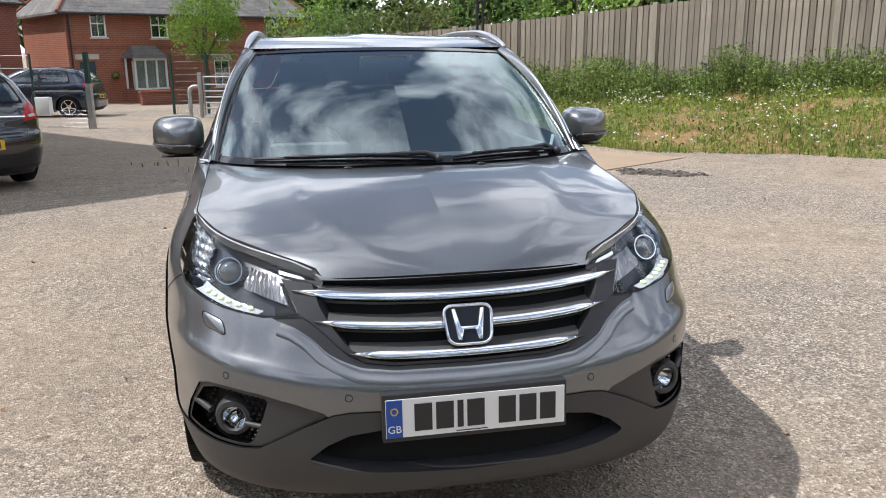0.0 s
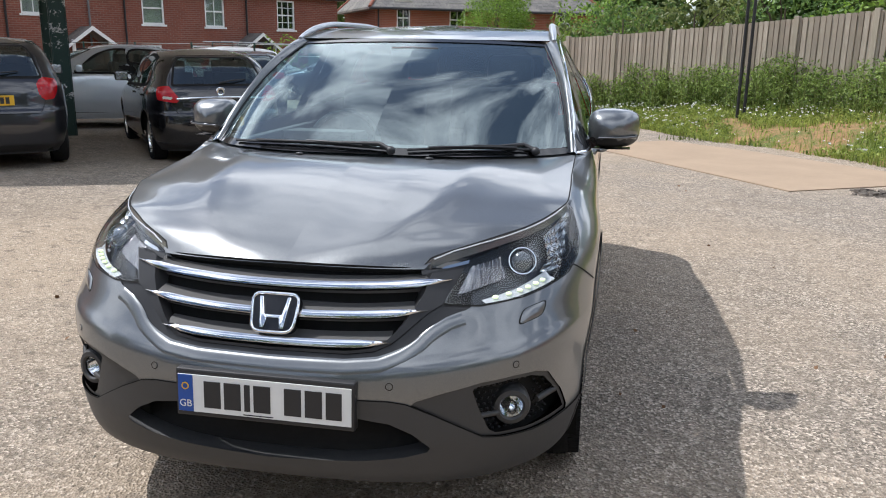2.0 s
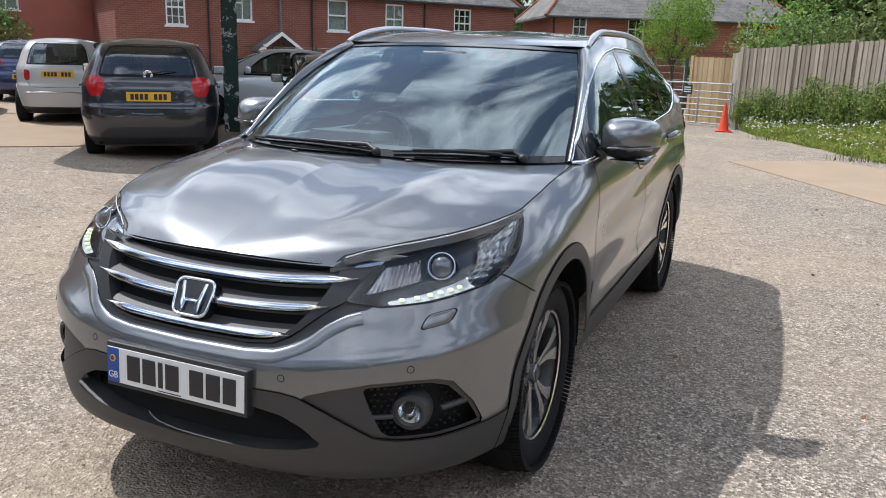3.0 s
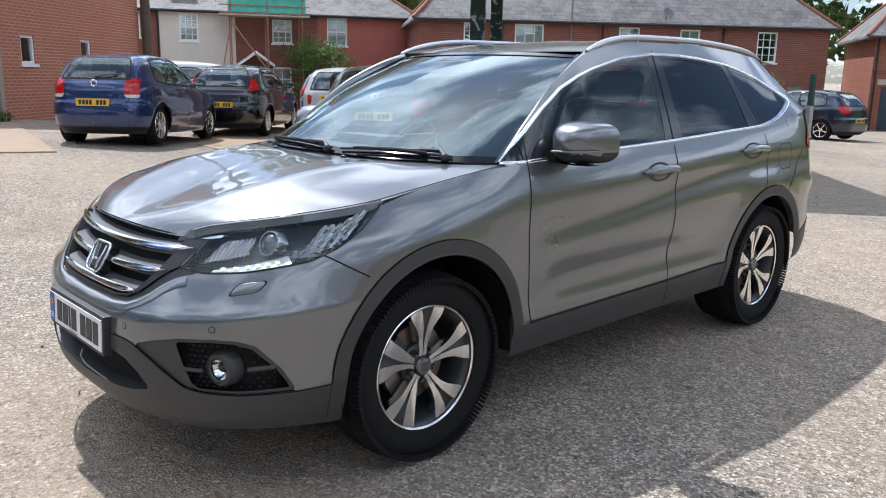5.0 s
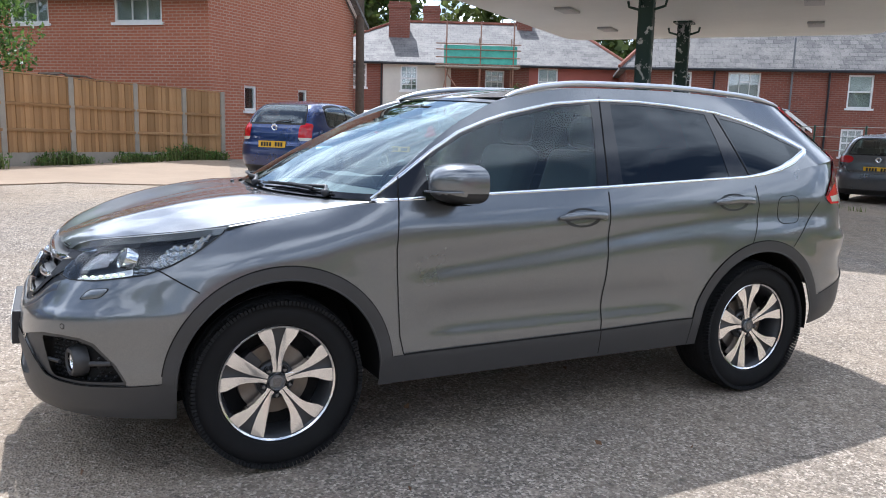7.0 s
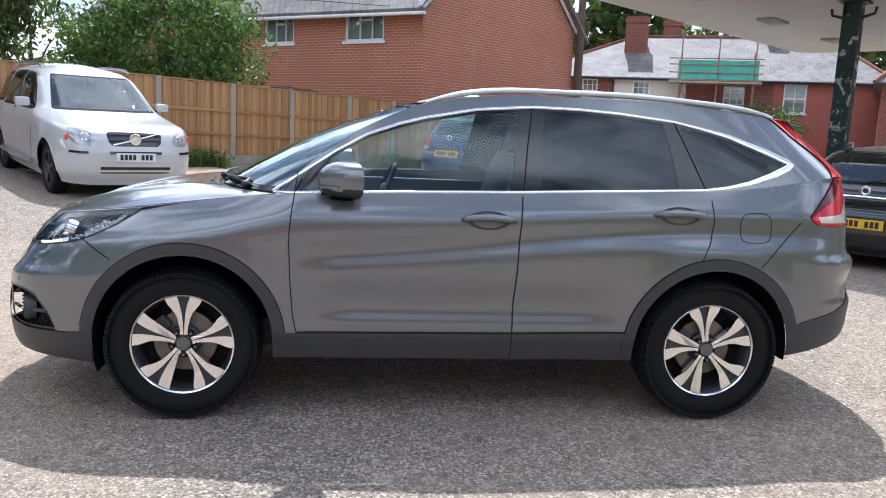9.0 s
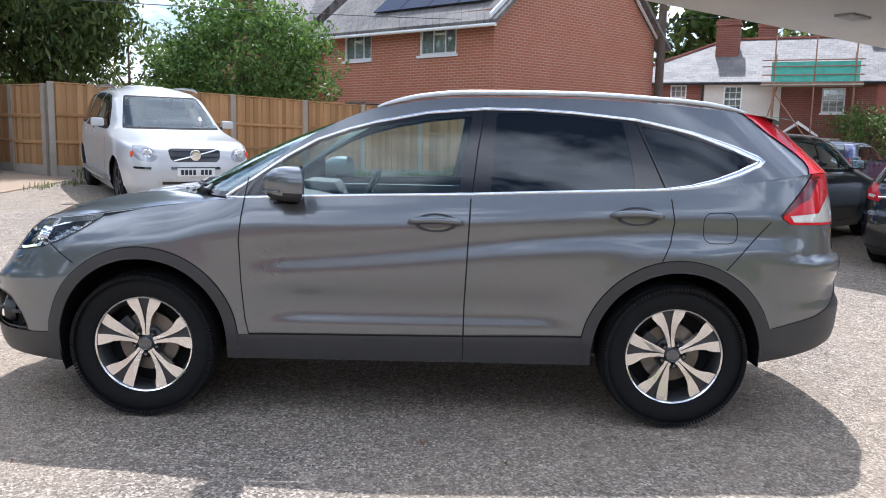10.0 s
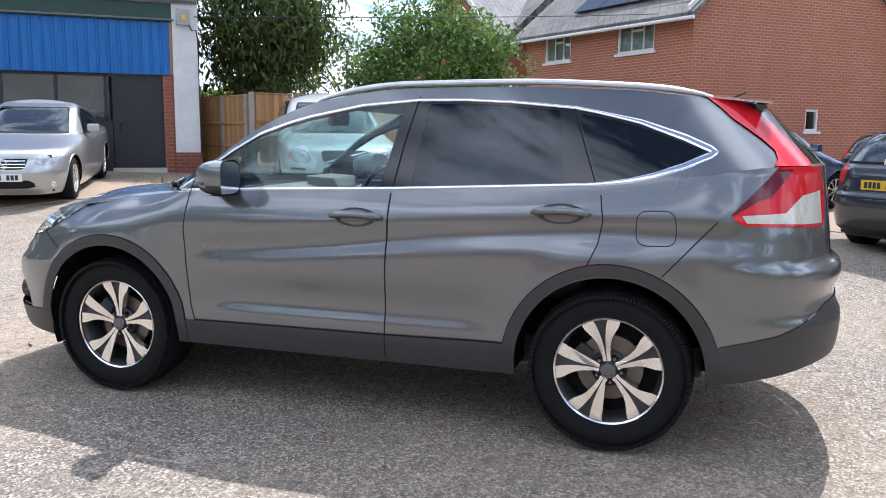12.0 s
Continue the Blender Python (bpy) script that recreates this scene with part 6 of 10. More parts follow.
        wall_ribbon(bm, [FX(x + 0.006 * min(1.0, x / 0.2), z - 0.019) for x, z in WEDGE_EDGE[:-1]], 0.042, lift=-0.0015, thick=0.0045, side=s, rt=True)
        part("bumper_edge", bm, M["paint"], suv, smooth=70)
        # chrome round the side windows
        bm = bmesh.new()
        grow = lambda y: smooth01((y - 2.45) / 0.55)
        top = [(p[0], p[1] + lerp(0.003, -0.012, grow(p[0]))) for p in resample(CHROME_TOP, 0.05)]
        foot = [(p[0], p[1] + lerp(0.0, 0.012, grow(p[0]))) for p in resample(CHROME_LOW, 0.05)]
        house_ribbon(bm, top + [(3.018, 1.328)] + foot[:8], lambda y: lerp(0.016, 0.036, grow(y)), 0.0, 0.004, side=s, rt=True)
        house_ribbon(bm, foot[7:], lambda y: lerp(0.015, 0.036, grow(y)), 0.0, 0.004, side=s, rt=True)
        part("window_chrome", bm, M["chrome"], suv, "polished chrome window surround", smooth=60)
        # bonnet
        bm = bmesh.new(); sheet(bonnet_patch(34, 44), s, bm)
        part("bonnet", bm, M["paint"], suv, smooth=60)
        bm = bmesh.new()
        E = [bonnet_edge(i / 40) for i in range(41)]
        ribbon(bm, mirrored(E, s), [Vector((s * 0.45, -0.2, 0.8)).normalized()] * 41, 0.005, 0.0006, 0.0)
        L = [bonnet_lip(i / 14) for i in range(15)]
        for A, B in zip(L, L[1:]):
            v = [bm.verts.new((p.x * s, p.y + dy, p.z + dz)) for p, dy, dz in ((A, 0, 0.0), (B, 0, 0.0), (B, 0.03, -0.03), (A, 0.03, -0.03))]
            bm.faces.new(v)
        part("bonnet_gap", bm, M["gap"], suv)
        # a skirt under the bonnet's edge so that no light passes
        bm = bmesh.new()
        rows = []
        for A in E:
            zt = wall_top(A.y)
            w = Vector((half_width(A.y, zt), A.y, zt)) if A.y > -0.19 else A + Vector((0.004, -0.002, -0.03))
            rows.append([bm.verts.new((p.x * s, p.y, p.z)) for p in (w, A.lerp(w, 0.5), A + Vector((0.0, 0.0, -0.001)))])
        for A, B in zip(rows, rows[1:]):
            for k in range(2):
                bm.faces.new((A[k], A[k + 1], B[k + 1], B[k]))
        part("bonnet_channel", bm, M["paint"], suv)
        # windscreen and the black band round it
        bm = bmesh.new(); sheet(screen_patch(24, 24), s, bm)
        part("windscreen", bm, M["screen_glass"], suv, "large raked windscreen", smooth=60).visible_shadow = False
        P = screen_patch(24, 24)
        for j0, j1 in ((0, 1), (23, 24)):
            bm = bmesh.new()
            sheet([[p + Vector((0, -0.002, 0.003)) for p in row[j0:j1 + 1]] for row in P], s, bm)
            part("screen_band", bm, M["gloss_black"], suv, smooth=60)
        # roof
        def fr(u): return Vector((0.662 * u, 1.062 + 0.088 * u ** 2.2, 1.5535 - 0.0015 * u))
        def bk(u): return Vector((0.551 * u, 3.275 - 0.02 * u ** 2, 1.565 - 0.031 * u * u))
        def md(v): y = lerp(1.062, 3.275, v); return Vector((0, y, curve1(ROOF_MID, y) + 0.0015))
        def sd(v): y = lerp(1.15, 3.255, v); return Vector((curve1(ROOF_X, y), y, curve1(ROOF_Z, y)))
        R = coons(fr, bk, md, sd, 20, 50)
        bm = bmesh.new(); sheet(R, s, bm)
        part("roof", bm, M["paint"], suv, smooth=60)
        # roof rail
        bm = bmesh.new()
        path, rad = [], []
        for i in range(45):
            t = i / 44
            y = lerp(1.13, 3.0, t)
            lift = 0.018 * min(1.0, math.sin(math.pi * min(1, max(0, t)) ) * 3.2) ** 0.5 if 0 < t < 1 else 0.0
            path.append(Vector(((curve1(ROOF_X, y) - 0.012) * s, y, curve1(ROOF_Z, y) + 0.004 + lift)))
            rad.append(0.0185 * min(1.0, 0.55 + 6 * min(t, 1 - t)))
        tube(bm, path, rad, 10, flat=0.8)
        part("roof_rail", bm, M["alu_rail"], suv, "satin silver roof rail", smooth=50)
        # inner faces of the arches and floor
        for i, (cy, cz, r, _) in enumerate(ARCHES):
            bm = bmesh.new()
            ring = [(cy + (r + 0.012) * math.cos(radians(q)), cz + (r + 0.012) * math.sin(radians(q))) for q in range(-8, (207, 189)[i], 5)]
            rows = [[bm.verts.new((x * s, y, z)) for y, z in ring] for x in (0.868, 0.80, 0.55)]
            for A, B in zip(rows, rows[1:]):
                for k in range(len(ring) - 1):
                    bm.faces.new((A[k], A[k + 1], B[k + 1], B[k]))
            bm.faces.new(rows[-1])
            part("arch_liner", bm, M["liner"], suv, smooth=50)
            bm = bmesh.new()
            P, N = [], []
            for h, z in arch(i, r + 0.004, 2, 178):
                p, n = on_wall(h, z)
                P.append(Vector((p.x * s, p.y, p.z))); N.append(Vector((n.x * s, n.y, n.z)))
            ribbon(bm, P, N, 0.010, 0.003, 0.005, True)
            part("arch_lip", bm, M["clad"], suv, smooth=60)
    # under-body and rear spoiler
    bm = bmesh.new()
    box(bm, -0.60, 0.60, -0.62, 3.02, 0.29, 0.44)
    part("underbody", bm, M["black_plastic"], suv, bevel=0.03)
    bm = bmesh.new()
    n = 20
    rows = []
    for i in range(n + 1):
        u = lerp(-1, 1, i / n)
        x = 0.44 * u
        y = 3.27 - 0.03 * u * u
        z = 1.568 - 0.033 * u * u
        rows.append([bm.verts.new(c) for c in ((x, y - 0.05, z + 0.004), (x, y - 0.012, z - 0.002), (x, y - 0.004, z - 0.012), (x, y - 0.012, z - 0.020), (x, y - 0.05, z - 0.022))])
    for A, B in zip(rows, rows[1:]):
        for k in range(5):
            bm.faces.new((A[k], A[(k + 1) % 5], B[(k + 1) % 5], B[k]))
    bm.faces.new(rows[0]); bm.faces.new(rows[-1][::-1])
    part("rear_spoiler", bm, M["paint"], suv, smooth=40)
    # clear foot and dark inner wedge of the two tail lamps
    def lamp_strip(name, one, two, mat, label, s, out, n=10):
        bm = bmesh.new()
        rows = []
        for (ax, ay, az), (bx, by, bz) in zip(one, two):
            A, B = F(ax, ay, az), F(bx, by, bz)
            col = []
            for k in range(4):
                p, nn = on_wall(lerp(A[0], B[0], k / 3), lerp(A[1], B[1], k / 3))
                q = p + nn * out
                col.append(bm.verts.new((q.x * s, q.y, q.z)))
            rows.append(col)
        for A, B in zip(rows, rows[1:]):
            for k in range(3):
                bm.faces.new((A[k], A[k + 1], B[k + 1], B[k]))
        part(name, bm, mat, suv, label, smooth=60)
    def fine(P, n=5):
        return [tuple(lerp(a[q], b[q], k / n) for q in range(3)) for a, b in zip(P, P[1:]) for k in range(n)] + [P[-1]]
    for s in (1, -1):
        lamp_strip("tail_lamp_edge", fine([(0.765, 3.250, 1.258), (0.778, 3.244, 1.247), (0.835, 3.167, 1.160), (0.86, 3.122, 1.11), (0.879, 3.088, 1.068)]),
                   fine([(0.727, 3.31, 1.258), (0.745, 3.30, 1.24), (0.815, 3.235, 1.145), (0.838, 3.19, 1.13), (0.872, 3.110, 1.077)]), M["dark_red_lens"], "dark smoked red lamp edge", s, 0.008)
        lamp_strip("tail_lamp_foot", fine([(0.870, 3.130, 1.070), (0.80, 3.300, 1.080), (0.765, 3.335, 1.118), (0.72, 3.365, 1.150), (0.60, 3.455, 1.168)]),
                   fine([(0.866, 3.150, 1.041), (0.80, 3.300, 1.037), (0.765, 3.335, 1.035), (0.72, 3.370, 1.033), (0.60, 3.46, 1.031)]), M["clear_lens"], "clear white reversing lens", s, 0.0085)
    bm = bmesh.new()
    tube(bm, [(0.0, 3.10, 1.585), (0.0, 3.17, 1.615)], [0.006, 0.003], 6)
    part("aerial", bm, M["black_plastic"], suv)


def door_handle(door, s, tag):
    """A bar handle over its finger bowl, whose shadow is put into the bowl's colour."""
    y0, y1, z = (1.300, 1.562, 1.008) if tag == "door_f" else (2.268, 2.524, 1.058)
    mid = (y0 + y1) / 2
    bm = bmesh.new()
    rows = []
    for i in range(13):                                        # bowl
        a = lerp(-1, 1, i / 12)
        P = []
        for k in range(9):
            b = lerp(-1, 1, k / 8)
            y, zz = mid + a * 0.105, z - 0.004 + b * 0.045 * math.sqrt(max(0.0, 1 - a * a * 0.98))
            p, n = on_wall(y, zz)
            depth = 0.0015 - 0.004 * max(0.0, 1 - a * a) * max(0.0, 1 - b * b)
            q = p + n * depth
            P.append(bm.verts.new((q.x * s, q.y, q.z)))
        rows.append(P)
    for A, B in zip(rows, rows[1:]):
        for k in range(8):
            bm.faces.new((A[k], A[k + 1], B[k + 1], B[k]))
    part("handle_bowl", bm, M["bowl_shade"], door, smooth=60)
    bm = bmesh.new()
    path, rad = [], []
    for i in range(19):
        t = i / 18
        p, n = on_wall(lerp(y0, y1, t), z - 0.003 + 0.008 * math.sin(math.pi * t))
        q = p + n * (0.006 + 0.034 * min(1.0, math.sin(math.pi * t) * 2.2))
        path.append(Vector((q.x * s, q.y, q.z)))
        rad.append(0.008 + 0.010 * min(1.0, math.sin(math.pi * t) * 3) ** 0.5)
    tube(bm, path, rad, 10)
    part("door_handle", bm, M["paint"], door, smooth=60)
    if tag == "door_f":
        p, n = on_wall(1.525, z)
        bm = bmesh.new()
        lathe(bm, [(0.0, 0.004), (0.009, 0.004), (0.011, 0.0)], 14, Matrix.Translation(Vector((p.x * s, p.y, p.z)) + Vector((s * 0.036, 0, 0.002))) @ pose(0, 0, 0, 0, 90 * s, 0))
        part("key_lock", bm, M["black_plastic"], door)


build_body()


# ---------- front of the SUV ----------
def front_place(x, z, out=0.0):
    """A place on the nose at x (either side) and z, moved out along the normal."""
    h, zz = FX(abs(x), z)
    p, n = on_wall(h, zz)
    q = p + n * out
    return Vector((math.copysign(q.x, x) if x else 0.0, q.y, q.z)), Vector((math.copysign(n.x, x) if x else 0.0, n.y, n.z))


def band(bm, xs, zlow, zhigh, out_low, out_high, rows=4, bulge=0.0):
    """A strip across the nose between two heights, which may be functions of x, standing out by those amounts."""
    V = []
    for x in xs:
        col = []
        for k in range(rows + 1):
            t = k / rows
            z = lerp(zlow(x), zhigh(x), t)
            o = lerp(out_low, out_high, t) + bulge * math.sin(math.pi * t)
            col.append(bm.verts.new(front_place(x, z, o)[0]))
        V.append(col)
    for A, B in zip(V, V[1:]):
        for k in range(rows):
            bm.faces.new((A[k], A[k + 1], B[k + 1], B[k]))


def spread(a, b, n):
    return [lerp(a, b, i / n) for i in range(n + 1)]


def build_front():
    # recess behind the grille: a near-black sheet with the shade in its colour
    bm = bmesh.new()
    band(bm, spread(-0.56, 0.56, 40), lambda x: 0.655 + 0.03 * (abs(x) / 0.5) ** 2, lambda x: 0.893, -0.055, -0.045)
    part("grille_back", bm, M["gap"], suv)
    # dark grey frame with its pointed wings
    for s in (1, -1):
        bm = bmesh.new()
        inner = [(0.0, 0.676), (0.22, 0.681), (0.285, 0.690), (0.322, 0.706), (0.345, 0.730), (0.365, 0.757), (0.385, 0.79), (0.40, 0.83), (0.405, 0.872)]
        outer = WING_EDGE
        V = []
        for (xi, zi), (xo, zo) in zip(inner, outer):
            col = []
            for k in range(5):
                t = k / 4
                col.append(bm.verts.new(front_place(s * lerp(xo, xi, t), lerp(zo, zi, t), lerp(0.002, 0.006, t) if k < 4 else -0.035)[0]))
            V.append(col)
        for A, B in zip(V, V[1:]):
            for k in range(4):
                bm.faces.new((A[k], A[k + 1], B[k + 1], B[k]))
        part("grille_wing", bm, M["grille_grey"], suv, "dark grey grille surround", smooth=40)
        bm = bmesh.new()
        f = [bm.verts.new(front_place(s * x, z, 0.004)[0]) for x, z in ((0.405, 0.871), (0.402, 0.882), (0.46, 0.886), (0.522, 0.888))]
        bm.faces.new(f)
        part("grille_cap", bm, M["grille_grey"], suv)
    # three slats: a grey body, sky sheen put into its colour, with a chrome blade on its lower edge
    def slat(z0, x1, rise, name):
        zc = lambda x: z0 + rise * (abs(x) / x1) ** 2
        xs = spread(-x1, x1, 44)
        bm = bmesh.new()
        band(bm, [x * 0.985 for x in xs], lambda x: zc(x) + 0.008, lambda x: zc(x) + 0.036, 0.0, -0.030, 3)
        band(bm, [x * 0.985 for x in xs], lambda x: zc(x) - 0.012, lambda x: zc(x) + 0.008, -0.03, 0.0, 2)
        g = part("grille_slat", bm, M["slat_sheen_grey"], suv, "grey grille slat, lightened for the sky's sheen", smooth=40)
        bm = bmesh.new()
        V = []
        for x in xs:
            w = 0.0115 * min(1.0, (x1 - abs(x)) / 0.10 + 0.12)
            col = []
            for o, dz in ((-0.004, -1.0), (0.007, -0.85), (0.011, -0.1), (0.008, 0.8), (-0.006, 1.0)):
                col.append(bm.verts.new(front_place(x, zc(x) + dz * w, o)[0]))
            V.append(col)
        for A, B in zip(V, V[1:]):
            for k in range(4):
                bm.faces.new((A[k], A[k + 1], B[k + 1], B[k]))
        part("chrome_bar", bm, M["chrome"], g, "polished chrome blade", smooth=50)
    slat(0.838, 0.492, 0.020, "upper")
    slat(0.764, 0.435, 0.020, "middle")
    slat(0.692, 0.348, 0.012, "lower")
    # honeycomb rows between the slats: fine dark bars
    bm = bmesh.new()
    for z in (0.725, 0.80, 0.868):
        band(bm, spread(-0.38, 0.38, 30), lambda x: z - 0.004, lambda x: z + 0.004, -0.03, -0.03, 1)
    part("grille_bar", bm, M["black_plastic"], suv)
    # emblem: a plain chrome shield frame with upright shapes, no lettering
    e, n = front_place(0.0, 0.765, 0.0)
    tilt = math.degrees(math.atan2(n.z, -n.y))
    m = pose(0, e.y - 0.016, 0.765, -tilt, 0, 0)
    bm = bmesh.new()
    prism(bm, rounded([(-0.062, -0.056), (0.062, -0.056), (0.072, 0.056), (-0.072, 0.056)], r=0.03), "y", -0.006, 0.03, m)
    base = part("emblem", bm, M["gloss_black"], suv, "black badge block in the grille", bevel=0.003)
    bm = bmesh.new()
    o = rounded([(-0.062, -0.056), (0.062, -0.056), (0.072, 0.056), (-0.072, 0.056)], r=0.03)
    P = [m @ Vector((x, -0.008, z)) for x, z in o]
    tube(bm, P, 0.0055, 8, closed=True)
    for s in (1, -1):
        prism(bm, [(s * 0.024, -0.046), (s * 0.036, -0.046), (s * 0.040, -0.010), (s * 0.048, 0.046), (s * 0.037, 0.046), (s * 0.026, -0.004), (s * 0.017, -0.014)], "y", -0.014, -0.004, m)
    prism(bm, [(-0.024, -0.026), (-0.017, -0.016), (0.017, -0.016), (0.024, -0.026), (0.026, -0.006), (-0.026, -0.006)], "y", -0.013, -0.004, m)
    part("emblem_mark", bm, M["chrome"], base, "chrome badge shape", smooth=40, bevel=0.0025)
    # number plate on its holder
    m = pose(0, -0.958, 0.543, -3, 0, 0)
    bm = bmesh.new(); box(bm, -0.2665, 0.2665, -0.008, 0.03, -0.0705, 0.0705, m)
    pl = part("plate_holder", bm, M["black_plastic"], suv, bevel=0.006)
    bm = bmesh.new(); box(bm, -0.258, 0.258, -0.0115, -0.004, -0.0555, 0.0555, m)
    part("number_plate", bm, M["plate_white"], pl, "white number plate")
    bm = bmesh.new(); box(bm, -0.257, -0.212, -0.0135, -0.011, -0.0545, 0.0545, m)
    part("plate_band", bm, M["plate_blue"], pl, "blue band of the plate")
    bm = bmesh.new()
    lathe(bm, [(0.008, -0.001), (0.011, -0.001), (0.011, 0.001), (0.008, 0.001)], 14, m @ pose(-0.2345, -0.0145, 0.022, 90, 0, 0))
    part("plate_ring", bm, M["plate_yellow"], pl)
    font = bpy.data.curves.new("plate_letters", "FONT")
    font.body, font.size, font.align_x, font.extrude = "GB", 0.030, "CENTER", 0.0004
    font.materials.append(M["plate_white"])
    gb = new("plate_letters", font)
    gb.parent, gb.matrix_basis = pl, m @ pose(-0.2345, -0.0142, -0.040, 90, 0, 0)
    bm = bmesh.new()
    x = -0.178
    for w in (0.050, 0.050, 0.017, 0.050, None, 0.050, 0.050, 0.046):
        if w is None:
            x += 0.030
            continue
        box(bm, x, x + w, -0.0135, -0.011, -0.0395, 0.0395, m)
        part("plate_bar", bm, M["plate_ink"], pl, "black bar of the plate")
        bm = bmesh.new()
        x += w + 0.011
    box(bm, -0.06, 0.03, -0.0130, -0.011, -0.0515, -0.0490, m)
    part("plate_line", bm, M["plate_ink"], pl)
    # unseen tray added inside the bumper to keep sunlight off the ground below
    bm = bmesh.new()
    rim = [front_place(x, 0.312, -0.010)[0] for x in spread(-0.80, 0.80, 40)]
    rim = [Vector((-0.845, -0.425, 0.312))] + rim + [Vector((0.845, -0.425, 0.312))]
    lo, hi = [bm.verts.new((p.x, p.y, 0.300)) for p in rim], [bm.verts.new((p.x, p.y, 0.312)) for p in rim]
    bm.faces.new(lo[::-1]); bm.faces.new(hi)
    for i in range(len(rim)):
        k = (i + 1) % len(rim)
        bm.faces.new((lo[i], lo[k], hi[k], hi[i]))
    part("undertray", bm, M["liner"], suv)
    # lower intake: a dark throat, its shade put into a near-black sheet
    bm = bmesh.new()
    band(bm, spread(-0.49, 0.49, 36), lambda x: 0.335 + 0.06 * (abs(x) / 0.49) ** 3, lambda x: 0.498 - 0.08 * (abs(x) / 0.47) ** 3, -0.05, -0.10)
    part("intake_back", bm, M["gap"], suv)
    bm = bmesh.new()
    lip = lambda x: 0.350 + 0.05 * (abs(x) / 0.49) ** 3
    V = []
    for x in spread(-0.49, 0.49, 40):
        V.append([bm.verts.new(front_place(x, lip(x) + dz, o)[0]) for o, dz in ((0.004, -0.004), (0.001, 0.006), (-0.03, 0.008), (-0.09, 0.0))])
    for A, B in zip(V, V[1:]):
        for k in range(3):
            bm.faces.new((A[k], A[k + 1], B[k + 1], B[k]))
    part("intake_lip", bm, M["clad"], suv, smooth=50)
    for s in (1, -1):
        # fog lamp pocket, its shade put into near-black colour, with its mesh, lamp and arm
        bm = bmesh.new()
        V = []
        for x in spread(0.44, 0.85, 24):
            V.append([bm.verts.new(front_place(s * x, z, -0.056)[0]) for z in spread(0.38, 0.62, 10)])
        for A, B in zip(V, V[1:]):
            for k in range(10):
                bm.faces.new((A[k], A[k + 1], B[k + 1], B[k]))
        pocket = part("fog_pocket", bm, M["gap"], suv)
        bm = bmesh.new()
        for i in range(12):
            for k in range(9):
                x, z = 0.60 + 0.018 * i + 0.009 * (k % 2), 0.425 + 0.0175 * k
                if abs(x - 0.715) < 0.05 and abs(z - 0.497) < 0.06:
                    continue
                p, n = front_place(s * x, z, -0.044)
                blob(bm, p, 0.0062, 1, (1, 1, 0.7))
        part("fog_mesh", bm, M["black_plastic"], pocket)
        p, n = front_place(s * 0.706, 0.495, -0.050)
        ax = (n + Vector((0, -1.6, 0))).normalized()
        mm = Matrix.Translation(p) @ ax.to_track_quat("Z", "Y").to_matrix().to_4x4()
        bm = bmesh.new()
        lathe(bm, [(0.034, 0.03), (0.040, 0.036), (0.052, 0.034), (0.060, 0.018), (0.062, -0.02)], 28, mm)
        ring = part("fog_bezel", bm, M["clad"], suv, "dark grey fog lamp bezel", smooth=50)
        bm = bmesh.new(); lathe(bm, [(0.0, -0.012), (0.020, -0.006), (0.036, 0.022)], 24, mm)
        part("fog_reflector", bm, M["reflector"], ring, smooth=60)
        bm = bmesh.new(); lathe(bm, [(0.0, 0.034), (0.018, 0.033), (0.036, 0.026)], 24, mm)
        part("fog_lens", bm, M["lens"], ring, smooth=60).visible_shadow = False
        bm = bmesh.new()
        a, _ = front_place(s * 0.76, 0.497, -0.016); b, _ = front_place(s * 0.806, 0.505, -0.012)
        tube(bm, [a, b], 0.010, 8)
        part("fog_arm", bm, M["clad"], suv, smooth=50)
        bm = bmesh.new()
        a, _ = front_place(s * 0.60, 0.492, -0.014); b, _ = front_place(s * 0.655, 0.490, -0.018)
        tube(bm, [a, b], 0.008, 8)
        part("fog_arm", bm, M["clad"], suv, smooth=50)
        # parking sensors
        for x, z in ((0.354, 0.598), (0.690, 0.637)):
            p, n = front_place(s * x, z, 0.0)
            bm = bmesh.new()
            lathe(bm, [(0.0, 0.0015), (0.0085, 0.0015), (0.0088, 0.0005), (0.0112, 0.0006), (0.0116, -0.002)], 20, Matrix.Translation(p) @ n.to_track_quat("Z", "Y").to_matrix().to_4x4())
            sen = part("parking_sensor", bm, M["paint"], suv)
            bm = bmesh.new()
            lathe(bm, [(0.0087, 0.0012), (0.0112, 0.0012)], 20, Matrix.Translation(p) @ n.to_track_quat("Z", "Y").to_matrix().to_4x4())
            part("sensor_ring", bm, M["gap"], sen)
        # headlamp washer cover: a rounded lozenge, proud of the bumper
        out = rounded([(0.688, 0.734), (0.697, 0.771), (0.759, 0.784), (0.751, 0.748)], r=0.014, n=3)
        for grow, lift, mat, nm in ((1.10, 0.0012, M["gap"], "washer_gap"), (1.0, 0.0035, M["paint"], "washer_cover")):
            bm = bmesh.new()
            cx, cz = 0.724, 0.759
            c = bm.verts.new(front_place(s * cx, cz, lift + 0.001)[0])
            ring1 = [bm.verts.new(front_place(s * (cx + (x - cx) * grow * 0.82), cz + (z - cz) * grow * 0.82, lift)[0]) for x, z in out]
            ring2 = [bm.verts.new(front_place(s * (cx + (x - cx) * grow), cz + (z - cz) * grow, 0.0008)[0]) for x, z in out]
            k = len(ring1)
            for i in range(k):
                bm.faces.new((c, ring1[i], ring1[(i + 1) % k]))
                bm.faces.new((ring1[i], ring2[i], ring2[(i + 1) % k], ring1[(i + 1) % k]))
